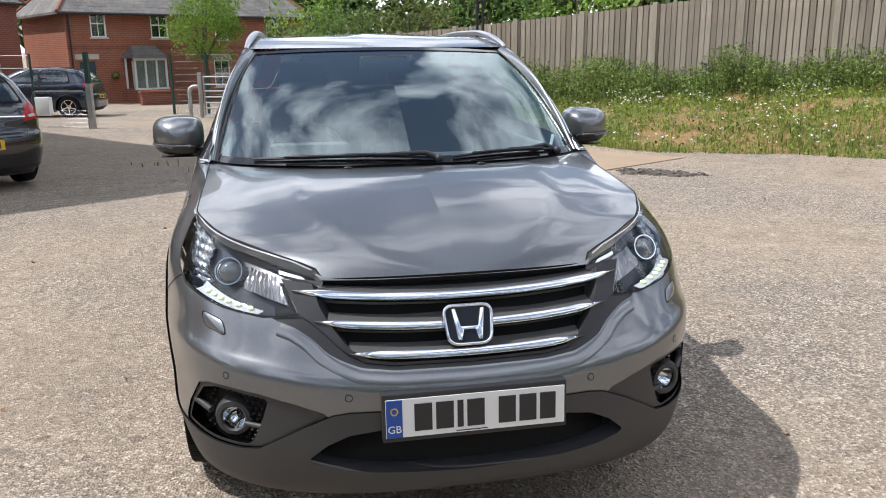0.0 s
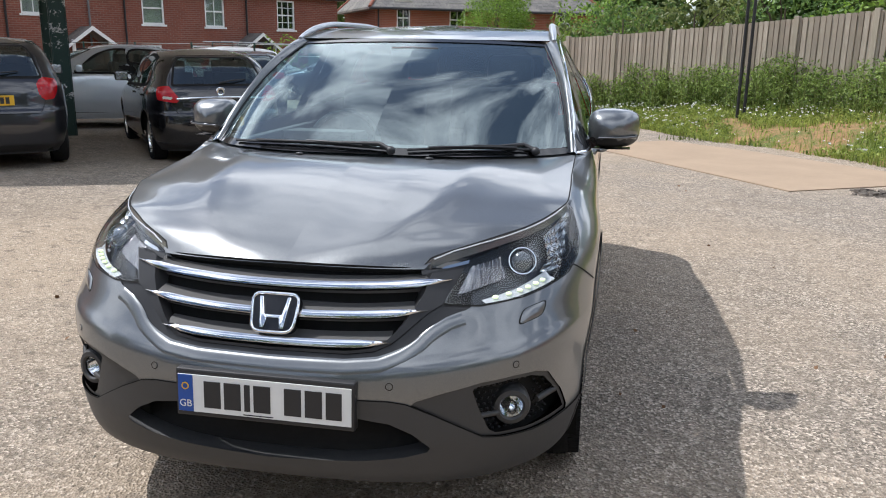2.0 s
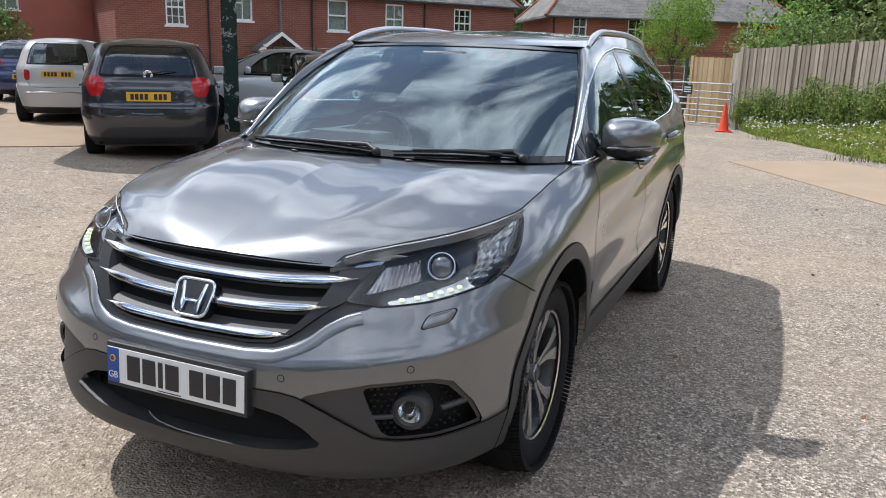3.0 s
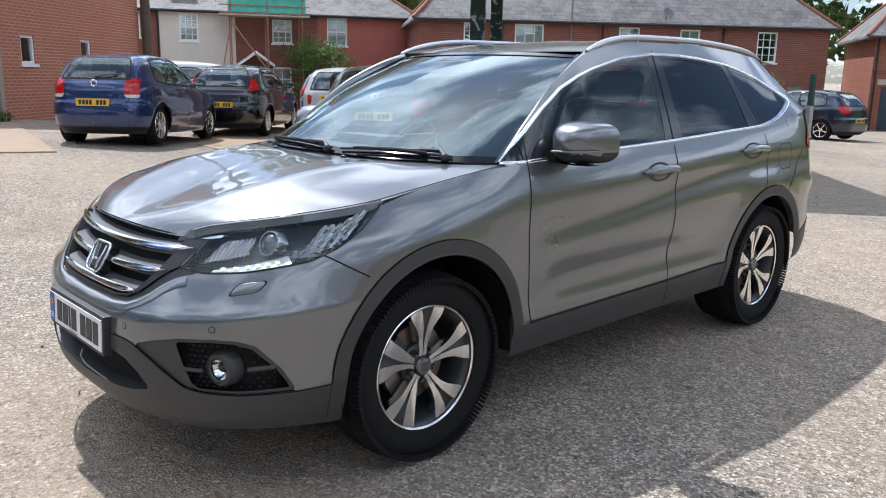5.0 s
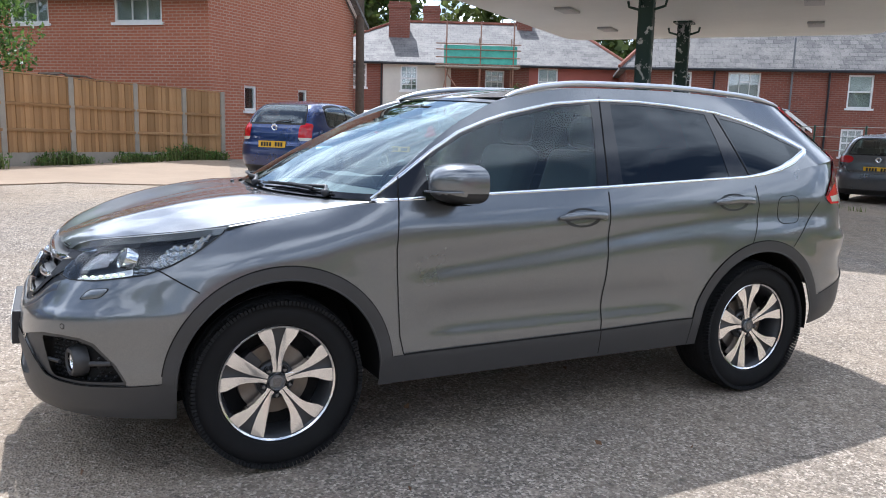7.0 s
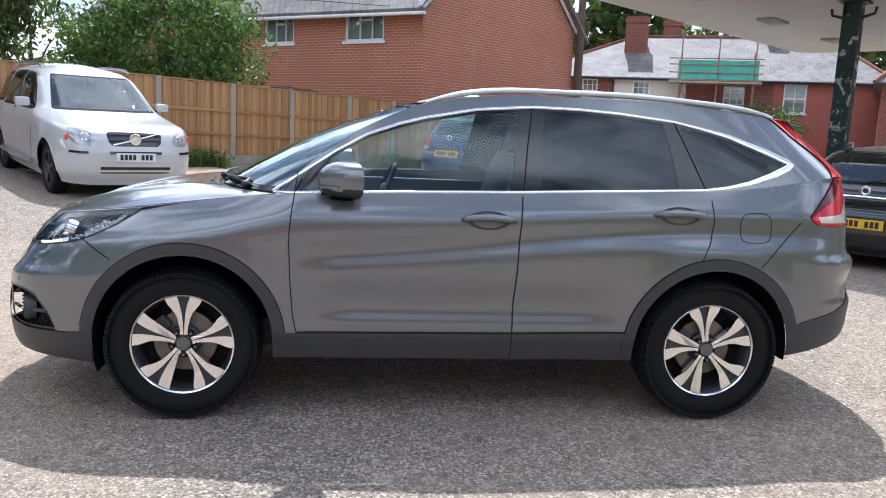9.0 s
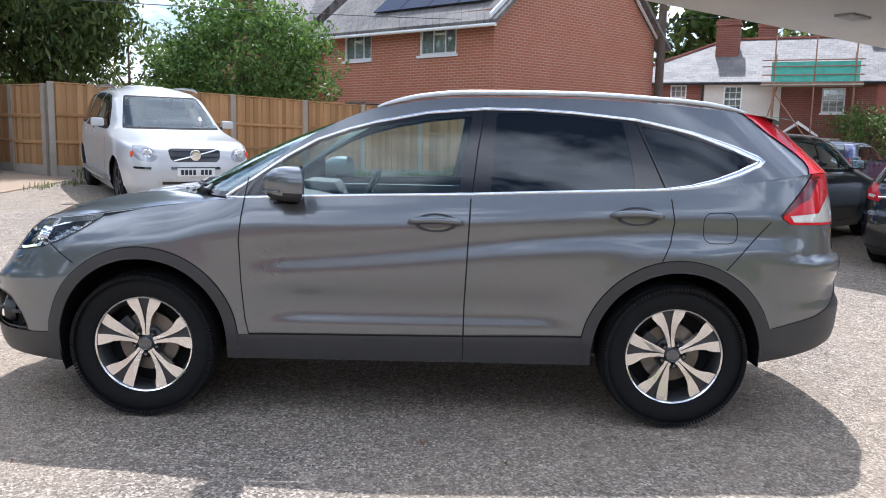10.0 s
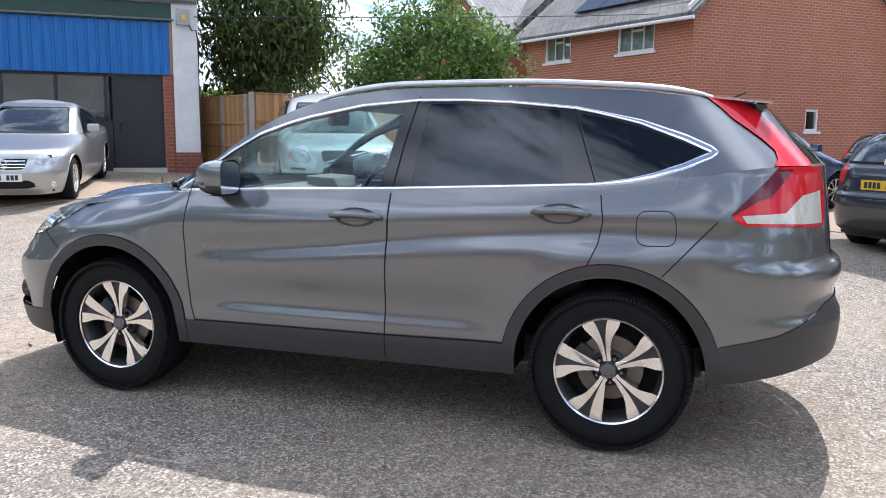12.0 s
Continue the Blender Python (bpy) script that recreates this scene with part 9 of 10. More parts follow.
VAN = dict(ESTATE,
    front=[(0.22, 0.08), (0.40, 0.01), (0.60, 0.0), (0.80, 0.04), (0.92, 0.12), (1.02, 0.45), (1.10, 0.75), (1.30, 1.02), (1.50, 1.28), (1.62, 1.5), (1.66, 1.65)],
    rear=[(0.24, 0.10), (0.36, 0.02), (0.60, 0.0), (1.0, 0.01), (1.40, 0.04), (1.60, 0.09), (1.66, 0.16)],
    wf=[(1.22, 1.10), (1.50, 1.38), (1.68, 1.54), (2.2, 1.56), (2.2, 1.10)], wr=[(2.4, 1.16), (2.4, 1.50), (3.3, 1.50), (3.3, 1.16)], wq=None, door=(1.1, 2.3, 3.4), L=4.6, H=1.76, W=0.9)

build_car("black_hatchback_car", "black hatchback with chrome tailgate strip, parked in the row", (-3.83, 6.7), (-0.62, 0.78), HATCH, BLACK, L=4.25, W=0.876, H=1.46, badge=0.93, chrome_bar=0.86, plate_z=0.55,
          tail=[(0.50, 0.80), (0.54, 0.88), (0.66, 1.02), (0.95, 1.0), (0.95, 0.84)], tail_white=[(0.53, 0.835), (0.60, 0.875), (0.82, 0.895), (0.82, 0.855)])
build_car("dark_grey_hatchback_car", "dark grey hatchback with large red tail lamps", (-5.76, 4.93), (-0.66, 0.75), HATCH, DARK_GREY, L=4.22, W=0.88, H=1.515, badge=1.06, plate_z=0.80, n=(5, 5),
          tail=[(0.56, 0.78), (0.52, 0.97), (0.62, 1.03), (0.98, 1.0), (0.90, 0.86), (0.80, 0.78)])
build_car("small_white_car", "small rounded white hatchback with chrome bumper trim", (-10.2, 7.4), (-0.66, 0.75), HATCH, WHITE, L=3.55, W=0.815, H=1.49, plate_z=0.86, chrome_bar=0.56, n=(3.6, 3.6),
          tail=[(0.60, 0.74), (0.58, 0.92), (0.78, 0.93), (0.80, 0.75)], spokes=9)
build_car("black_small_hatchback_car", "glossy black small hatchback with high pointed red lamps", (-12.15, 6.0), (-0.70, 0.71), HATCH, BLACK, L=3.95, W=0.86, H=1.48, plate_z=0.66, tail=[(0.60, 0.92), (0.66, 1.16), (0.80, 1.20), (1.05, 0.98)], spokes=11)
build_car("violet_blue_car", "violet blue hatchback in the back row", (-15.4, 10.9), (-0.70, 0.71), HATCH, VIOLET, L=4.2, spokes=7)
build_car("pale_silver_hatchback_car", "pale silver hatchback standing crosswise behind the row", (-6.95, 11.95), (-0.75, -0.66), HATCH, PALE_SILVER, L=3.7, H=1.5, spokes=7)
build_car("blue_hatchback_car", "dark blue hatchback with round red tail lamps", (-9.72, 2.6), (-0.70, 0.71), HATCH, BLUE, L=3.92, W=0.825, H=1.47, badge=0.95, plate_z=0.66, n=(5, 5.5),
          tail=[(0.52, 0.74), (0.52, 1.0), (0.62, 1.05), (0.86, 1.03), (0.86, 0.74)], tail_white=[(0.5, 0.70), (0.5, 0.79), (0.9, 0.79), (0.9, 0.70)], spokes=9)
build_car("mid_grey_hatchback_car", "grey metallic hatchback with wide red lamps", (-6.9, 14.5), (-0.45, 0.89), HATCH, MID_GREY, badge=0.92, plate_z=0.72, tail=[(0.46, 0.84), (0.46, 0.96), (0.60, 1.0), (0.98, 0.98), (0.98, 0.86)])
build_car("blue_road_car", "dark blue hatchback parked on the far road", (-5.9, 23.2), (-0.97, 0.10), HATCH, NAVY, L=4.1, group="")
van, hr, hf = build_car("white_van", "small white van with a black roof rack", (-13.0, 23.2), (0.55, 0.83), VAN, WHITE, wiper=False)
for y in (-1.1, 0.0, 1.1):
    bm = bmesh.new()
    tube(bm, [(-0.68, y, 1.72), (-0.66, y, 1.87), (0.66, y, 1.87), (0.68, y, 1.72)], 0.022, 6)
    part("rack_bar", bm, M["black_plastic"], van, smooth=40)
for s in (-1, 1):
    bm = bmesh.new()
    tube(bm, [(s * 0.63, -1.45, 1.89), (s * 0.63, 1.5, 1.89)], 0.022, 6)
    part("rack_rail", bm, M["steel_galv"], van, smooth=40)
build_car("white_pickup_van", "white van parked before the scaffolded house", (-26.0, 10.0), (0.43, 0.90), VAN, WHITE, wiper=False)
xc, hr, hf = build_car("white_suv_car", "white SUV with silver roof rails, by the timber fence", (-6.55, -2.0), (0.85, 0.53), ESTATE, WHITE, end="front", plate="front", plate_z=0.60, rails=True, spokes=5, wiper=False, handle="paint",
                       grille=[(-1, 0.74), (-1, 0.925), (0.37, 0.925), (0.33, 0.74)], rim=M["wheel_grey"], n=(5.5, 6))
for z0, z1, x0, x1, mat, nm in ((0.64, 0.675, 0.0, 0.34, "gloss_black", "intake_slot"), (0.64, 0.67, 0.60, 0.80, "gloss_black", "bumper_strip"), (0.40, 0.50, 0.0, 0.50, "alu_rail", "skid_plate"), (0.43, 0.47, 0.0, 0.46, "gloss_black", "lower_intake")):
    for s in ((1, -1) if x0 else (1,)):
        bm = bmesh.new()
        xs = [lerp(x0 if x0 else -x1, x1, i / 12) * s for i in range(13)]
        lo, hi = [hf(x, z0) for x in xs], [hf(x, z1) for x in xs]
        d = 0.012 if nm != "lower_intake" else 0.020
        rows = [[bm.verts.new(p + Vector((0, k, 0))) for p in r] for r, k in ((lo, 0.03), (lo, -d), (hi, -d), (hi, 0.03))]
        for A, B in zip(rows, rows[1:]):
            for i in range(12):
                bm.faces.new((A[i], A[i + 1], B[i + 1], B[i]))
        part(nm, bm, M[mat], xc, smooth=35)
bm = bmesh.new()
a, b = hf(-0.30, 0.755), hf(0.32, 0.91)
tube(bm, [a + Vector((0, -0.014, 0)), hf(0, 0.83) + Vector((0, -0.02, 0)), b + Vector((0, -0.014, 0))], 0.012, 6)
part("grille_bar", bm, M["chrome"], xc, smooth=40)
bm = bmesh.new()
q = hf(0, 0.83)
lathe(bm, [(0.0, 0.012), (0.05, 0.014), (0.072, 0.012), (0.08, 0.0)], 28, pose(0, q.y - 0.018, q.z, 90, 0, 0))
part("badge", bm, M["chrome"], xc, "round chrome badge", smooth=40)
for s in (1, -1):
    q = hf(s * 0.63, 0.85)
    bm = bmesh.new()
    lathe(bm, [(0.03, 0.006), (0.05, 0.012), (0.062, 0.006), (0.066, 0.0)], 24, pose(q.x, q.y - 0.004, q.z, 90, 0, s * 22))
    part("lamp_ring", bm, M["chrome"], xc, smooth=40)
    q = hf(s * 0.80, 0.83)
    bm = bmesh.new()
    blob(bm, (q.x, q.y, q.z), 0.05, 2, (0.6, 0.35, 1.0))
    part("indicator", bm, M["orange"], xc, "amber indicator", smooth=40)
    bm = bmesh.new()
    tube(bm, [(s * 0.97, -1.0, 0.40), (s * 1.0, 0.0, 0.40), (s * 0.97, 1.0, 0.40)], 0.035, 8)
    part("side_step", bm, M["alu_rail"], xc, smooth=40)

sal, hr, hf = build_car("silver_saloon_car", "silver saloon with chrome barred grille, before the workshop", (-4.54, -6.4), (0.85, 0.53), SALOON, SILVER, end="front", plate="front", plate_z=0.42, spokes=9, wiper=False,
                        grille=[(-1, 0.53), (-1, 0.68), (0.36, 0.68), (0.28, 0.53)], n=(4.2, 6))
for z in (0.56, 0.605, 0.65):
    bm = bmesh.new()
    tube(bm, [hf(x, z) + Vector((0, -0.01, 0)) for x in [lerp(-0.30, 0.30, i / 10) for i in range(11)]], 0.009, 6)
    part("grille_bar", bm, M["chrome"], sal, smooth=40)
bm = bmesh.new()
q = hf(0, 0.605)
lathe(bm, [(0.062, 0.0), (0.068, 0.014), (0.082, 0.014), (0.086, 0.0)], 28, pose(0, q.y - 0.02, q.z, 90, 0, 0))
for k in range(3):
    box(bm, -0.008, 0.008, -0.006, 0.004, 0.0, 0.07, pose(0, q.y - 0.028, q.z, 0, 120 * k, 0))
part("badge", bm, M["chrome"], sal, "round chrome badge", smooth=40)
for s in (1, -1):
    q = hf(s * 0.62, 0.30)
    bm = bmesh.new()
    lathe(bm, [(0.0, 0.012), (0.035, 0.012), (0.048, 0.0)], 20, pose(q.x, q.y - 0.006, q.z, 90, 0, s * 15))
    part("fog_lamp", bm, M["reflector"], sal, smooth=40)

# ---------- fences, gates and the grass bank ----------
random.seed(11)


def board_mesh(name, w, d, h, material):
    """One fence board, bevelled along its long edges, standing on its base."""
    bm = bmesh.new()
    b = 0.006
    prism(bm, [(-w / 2, 0), (w / 2, 0), (w / 2, d * 0.6), (w / 2 - b, d), (-w / 2 + b, d), (-w / 2, d * 0.6)], "z", 0, h)
    bmesh.ops.recalc_face_normals(bm, faces=bm.faces)
    me = bpy.data.meshes.new(name)
    bm.to_mesh(me); bm.free()
    me.materials.append(material)
    return me


def fence(name, label, posts, board, post_mat, rail_mat, width=0.1, gravel=None, rails=(0.25, 0.9, 1.6), rails_front=True, cap=False, side=1, post=0.1, lift=0.0, over=0.03, gap=0.92, backing=False):
    """A run of vertical boards between posts. posts: (x, y, base, top); side: +1 when its face looks to the left of the run."""
    f = thing(name, pose(*posts[0][:2], posts[0][2]), label, "fence")
    inv = f.matrix_basis.inverted()
    for (x, y, z0, z1) in posts:
        bm = bmesh.new()
        k = post / 2
        v = box(bm, -k, k, -k, k, -0.3, z1 - z0 + over)
        ang = math.degrees(math.atan2(posts[-1][1] - posts[0][1], posts[-1][0] - posts[0][0]))
        ob = part("post", bm, post_mat, f, bevel=0.008)
        ob.matrix_basis = inv @ pose(x, y, z0, 0, 0, ang)
    for (ax, ay, a0, a1), (bx, by, b0, b1) in zip(posts, posts[1:]):
        d = Vector((bx - ax, by - ay, 0))
        n = max(1, round(d.length / (width * gap)))
        ang = math.degrees(math.atan2(d.y, d.x))
        nx, ny = -d.y / d.length * side, d.x / d.length * side
        for i in range(n):
            t = (i + 0.5) / n
            base, top = lerp(a0, b0, t), lerp(a1, b1, t)
            g = gravel if gravel else 0.02
            ob = new("board", board)
            ob.parent = f
            ob.matrix_basis = inv @ pose(ax + d.x * t + (i % 2) * 0.014 * nx, ay + d.y * t + (i % 2) * 0.014 * ny, base + g, 0, 0, ang + (0 if side > 0 else 180) + 5 + random.uniform(-1.5, 1.5)) @ Matrix.Diagonal((1, 1, (top - base - g - random.uniform(0, 0.012)), 1))
        nrm = Vector((-d.y, d.x, 0)).normalized() * side
        for r in rails:
            bm = bmesh.new()
            off = nrm * (0.035 if rails_front else -0.03)
            A = Vector((ax, ay, lerp(a0, a1, r))) + off
            B = Vector((bx, by, lerp(b0, b1, r))) + off
            w = nrm * 0.018
            u = Vector((0, 0, 0.03))
            vs = [bm.verts.new(inv @ p) for p in (A - w - u, A + w - u, A + w + u * 0.6, A - w + u, B - w - u, B + w - u, B + w + u * 0.6, B - w + u)]
            for q in ((0, 1, 2, 3), (7, 6, 5, 4), (0, 4, 5, 1), (1, 5, 6, 2), (2, 6, 7, 3), (3, 7, 4, 0)):
                bm.faces.new([vs[i] for i in q])
            part("rail", bm, rail_mat, f)
        if backing:
            bm = bmesh.new()
            A0, A1, B0, B1 = Vector((ax, ay, a0)), Vector((ax, ay, a1 - 0.03)), Vector((bx, by, b0)), Vector((bx, by, b1 - 0.03))
            w, o = nrm * 0.004, nrm * -0.012
            vs = [bm.verts.new(inv @ (p + o + q)) for q in (w, -w) for p in (A0, B0, B1, A1)]
            for q in ((0, 1, 2, 3), (7, 6, 5, 4), (0, 4, 5, 1), (1, 5, 6, 2), (2, 6, 7, 3), (3, 7, 4, 0)):
                bm.faces.new([vs[i] for i in q])
            part("backing_board", bm, rail_mat, f)
        if cap:
            bm = bmesh.new()
            A, B = Vector((ax, ay, a1 + 0.004)), Vector((bx, by, b1 + 0.004))
            w, u = nrm * 0.04, Vector((0, 0, 0.022))
            vs = [bm.verts.new(inv @ p) for p in (A - w, A + w, A + w + u, A - w + u, B - w, B + w, B + w + u, B - w + u)]
            for q in ((0, 1, 2, 3), (7, 6, 5, 4), (0, 4, 5, 1), (1, 5, 6, 2), (2, 6, 7, 3), (3, 7, 4, 0)):
                bm.faces.new([vs[i] for i in q])
            part("capping", bm, rail_mat, f)
        if gravel:
            bm = bmesh.new()
            A, B = Vector((ax, ay, a0)), Vector((bx, by, b0))
            w, u = nrm * 0.025, Vector((0, 0, gravel))
            dn = Vector((0, 0, -0.15))
            vs = [bm.verts.new(inv @ p) for p in (A - w + dn, A + w + dn, A + w + u, A - w + u, B - w + dn, B + w + dn, B + w + u, B - w + u)]
            for q in ((0, 1, 2, 3), (7, 6, 5, 4), (0, 4, 5, 1), (1, 5, 6, 2), (2, 6, 7, 3), (3, 7, 4, 0)):
                bm.faces.new([vs[i] for i in q])
            part("gravel_board", bm, M["post_concrete"], f, "concrete gravel board")
    return f


NEW_BOARD = board_mesh("board", 0.105, 0.016, 1.0, M["timber_new"])
GREY_BOARD = board_mesh("board", 0.105, 0.020, 1.0, M["timber_grey"])
PALE_BOARD = board_mesh("board", 0.10, 0.018, 1.0, M["timber_pale"])


def run(points, base, top):
    """Posts along a line with base and top heights run from the first pair to the last."""
    n = len(points)
    return [(x, y, lerp(base[0], base[1], i / (n - 1)), lerp(top[0], top[1], i / (n - 1))) for i, (x, y) in enumerate(points)]


fence("timber_panel_fence", "new orange-brown closeboard fence between concrete posts",
      run([(-10.30, -5.82), (-11.2, -4.35), (-12.09, -2.91), (-13.09, -1.59), (-13.99, -0.40), (-14.96, 0.90), (-15.5, 2.0), (-15.91, 2.95)], (0.56, 0.36), (2.24, 1.95)),
      NEW_BOARD, M["post_concrete"], M["timber_new"], gravel=0.16, rails=(0.36, 0.66), cap=True, side=-1, post=0.11)
fence("timber_return_fence", "shaded brown closeboard fence beside the workshop",
      run([(-10.36, -5.97), (-10.78, -6.80), (-11.2, -7.65), (-11.65, -8.55)], (0.56, 0.60), (2.20, 2.18)),
      NEW_BOARD, M["post_concrete"], M["timber_new"], gravel=0.16, rails=(0.36, 0.66), cap=True, side=1, post=0.10)

BANK_POSTS = [(13.9, 7.95, 2.95), (12.65, 9.0, 2.9), (11.4, 10.1, 2.82), (10.1, 11.2, 2.72), (8.77, 12.35, 2.62), (7.43, 13.53, 2.5), (6.2, 14.6, 2.36), (4.96, 15.66, 2.24), (3.73, 16.73, 2.12), (2.5, 17.8, 2.02), (1.26, 18.86, 1.92), (0.03, 19.93, 1.85)]
FENCE_H = 1.86
fence("grey_bank_fence", "weathered grey board fence along the top of the bank", [(x, y, z - FENCE_H, z) for x, y, z in BANK_POSTS], GREY_BOARD, M["timber_post"], M["timber_grey"], rails=(0.2, 0.55, 0.88), rails_front=False, side=1, post=0.11, over=0.04, gap=1.22, backing=True)
fence("pale_timber_fence", "short pale yellow timber fence behind the gate", [(-0.30, 21.6, -0.25, 1.62), (-1.5, 22.3, -0.27, 1.62)], PALE_BOARD, M["timber_pale"], M["timber_pale"], rails=(0.3, 0.8), rails_front=False, side=1, post=0.1)
fence("grey_end_fence", "grey board fence turning behind the gate", [(0.03, 20.05, -0.1, 1.80), (-0.28, 21.45, -0.2, 1.72)], GREY_BOARD, M["timber_post"], M["timber_grey"], rails=(0.3, 0.8), rails_front=False, side=1, post=0.1)

# the bank: from its foot up to the fence
FOOT = [(15.0, 0.0), (11.5, 3.6), (8.5, 6.5), (7.2, 8.0), (5.4, 8.95), (4.4, 10.8), (3.6, 12.2), (3.1, 12.75), (1.6, 16.0), (0.5, 18.5), (0.2, 19.8)]


def along(path, t):
    seg = [math.dist(a[:2], b[:2]) for a, b in zip(path, path[1:])]
    d = t * sum(seg)
    for (a, b), s in zip(zip(path, path[1:]), seg):
        if d <= s or b is path[-1]:
            return [lerp(p, q, min(1, d / s)) for p, q in zip(a, b)]
        d -= s


TOPLINE = [(15.3, 6.8, 3.05)] + BANK_POSTS


def bank_at(t, k):
    fx, fy = along(FOOT, t)
    tx, ty, tz = along(TOPLINE, t)
    k2 = k * 1.06
    x, y = lerp(fx, tx, k2), lerp(fy, ty, k2)
    z0, z1 = ground_z(fx, fy) - 0.02, tz - FENCE_H + 0.03
    w = noise.noise(Vector((x * 0.5, y * 0.5, 0.3)))
    bump = 0.07 * noise.noise(Vector((x * 1.3, y * 1.3, 1.7))) + 0.10 * w
    j = 0.16 * noise.noise(Vector((t * 26, 0.4, 2.0))) * (1 - k)
    return Vector((x + j * 0.5, y + j, z0 + (z1 - z0) * (0.35 * smooth01(k * 3.5) + 0.65 * k) + bump * smooth01(k * 4) * (1 - smooth01((k - 0.8) * 5))))


def build_bank():
    bm = bmesh.new()
    n, m = 130, 34
    grid = [[bm.verts.new(bank_at(i / n, j / m)) for j in range(m + 1)] for i in range(n + 1)]
    for i in range(n):
        for j in range(m):
            bm.faces.new((grid[i][j], grid[i][j + 1], grid[i + 1][j + 1], grid[i + 1][j]))
    low = [bm.verts.new(Vector(v[0].co) - Vector((0, 0, 0.2))) for v in grid]
    for i in range(n):
        bm.faces.new((low[i], grid[i][0], grid[i + 1][0], low[i + 1]))
    tagged(part("bank", bm, M["bank"], smooth=0), "grassy earth bank with bare brown patches", "bank", kind="structure")


build_bank()


def apron():
    """The sandy concrete hardstanding before the timber fence."""
    slab("pavement_2", [(-9.1, 1.85), (-9.9, -0.6), (-8.6, -3.6), (-9.6, -5.0), (-11.9, -2.6), (-14.6, 1.1), (-15.4, 3.0), (-11.2, 2.2)], 0.02, "cracked sandy concrete apron before the timber fence", step=0.5)
    slab("pavement_3", [(-7.3, 5.9), (-7.9, 4.3), (-10.6, 4.6), (-15.6, 8.6), (-14.2, 10.6), (-10.5, 8.2)], 0.012, "pale concrete strip between the parked cars", step=0.5)
    slab("pavement_4", [(-3.2, -7.2), (-6.0, -8.6), (-10.2, -6.2), (-9.6, -5.2), (-7.4, -5.2)], 0.015, "stained concrete strip before the workshop", step=0.5)


apron()


def field_gate():
    A, B = Vector((-0.12, 20.3)), Vector((-2.75, 21.45))
    z = ground_z(*A) - 0.02
    ang = math.degrees(math.atan2(B.y - A.y, B.x - A.x))
    L = (B - A).length
    g = thing("field_gate", pose(A.x, A.y, z, 0, 0, ang), "galvanised seven-bar field gate, closed", "gate")
    for h in (0.10, 0.28, 0.44, 0.60, 0.77, 0.96, 1.18):
        bm = bmesh.new()
        tube(bm, [(0.06, 0, h), (L, 0, h)], 0.021, 8)
        part("bar", bm, M["steel_galv"], g, smooth=40)
    for x in (0.06, L * 0.36, L * 0.68, L):
        bm = bmesh.new()
        tube(bm, [(x, 0, 0.08), (x, 0, 1.20)], 0.024, 8)
        part("upright", bm, M["steel_galv"], g, smooth=40)
    for x in (-0.06, L + 0.12):
        bm = bmesh.new()
        tube(bm, [(x, 0, -0.2), (x, 0, 1.30)], 0.06, 12)
        part("gate_post", bm, M["steel_galv"], g, "round steel gate post", smooth=40)
    bm = bmesh.new()
    sx = L * 0.48
    box(bm, sx - 0.15, sx + 0.15, 0.024, 0.03, 0.86, 1.12)
    s = part("notice", bm, M["green_paint"], g, "small dark green notice")
    bm = bmesh.new()
    for z0 in (1.05, 0.99, 0.93):
        box(bm, sx - 0.11, sx + 0.11, 0.031, 0.033, z0 - 0.014, z0 + 0.014)
    part("notice_line", bm, M["plate_white"], s)
    # green mesh fence behind
    f = thing("green_mesh_fence", pose(-1.7, 22.6, z - 0.05, 0, 0, ang), "dark green welded mesh fence", "fence")
    for i in range(3):
        bm = bmesh.new()
        box(bm, i * 1.2 - 0.03, i * 1.2 + 0.03, -0.03, 0.03, -0.2, 1.9)
        part("post", bm, M["green_paint"], f)
    bm = bmesh.new()
    for i in range(49):
        tube(bm, [(i * 0.05, 0, 0.05), (i * 0.05, 0, 1.85)], 0.003, 4, caps=False)
    for j in range(10):
        tube(bm, [(0, 0, 0.05 + j * 0.2), (2.4, 0, 0.05 + j * 0.2)], 0.004, 4, caps=False)
    ob = part("wire_mesh", bm, M["green_paint"], f)
    tagged(ob, "dark green wire mesh", kind="stuff")
    # the cone and the bollard beside it
    c = thing("traffic_cone", pose(-0.15, 18.7, ground_z(-0.15, 18.7)), "plain orange traffic cone beside the gate", "cone")
    bm = bmesh.new()
    lathe(bm, [(0.0, 0.72), (0.028, 0.72), (0.03, 0.70), (0.125, 0.05), (0.135, 0.03)], 24)
    part("cone_body", bm, M["orange"], c, smooth=40)
    bm = bmesh.new()
    prism(bm, rounded([(-0.19, -0.19), (0.19, -0.19), (0.19, 0.19), (-0.19, 0.19)], r=0.05), "z", 0.0, 0.035)
    part("cone_base", bm, M["orange"], c)
    b = thing("steel_bollard", pose(-3.15, 21.3, ground_z(-3.15, 21.3)), "grey steel hoop post by the gate", "bollard")
    bm = bmesh.new()
    tube(bm, [(0, 0, -0.1), (0, 0, 0.75), (0.03, 0, 0.85), (0.12, 0, 0.90), (0.25, 0.0, 0.90)], 0.055, 10)
    part("post", bm, M["steel_galv"], b, smooth=40)


field_gate()


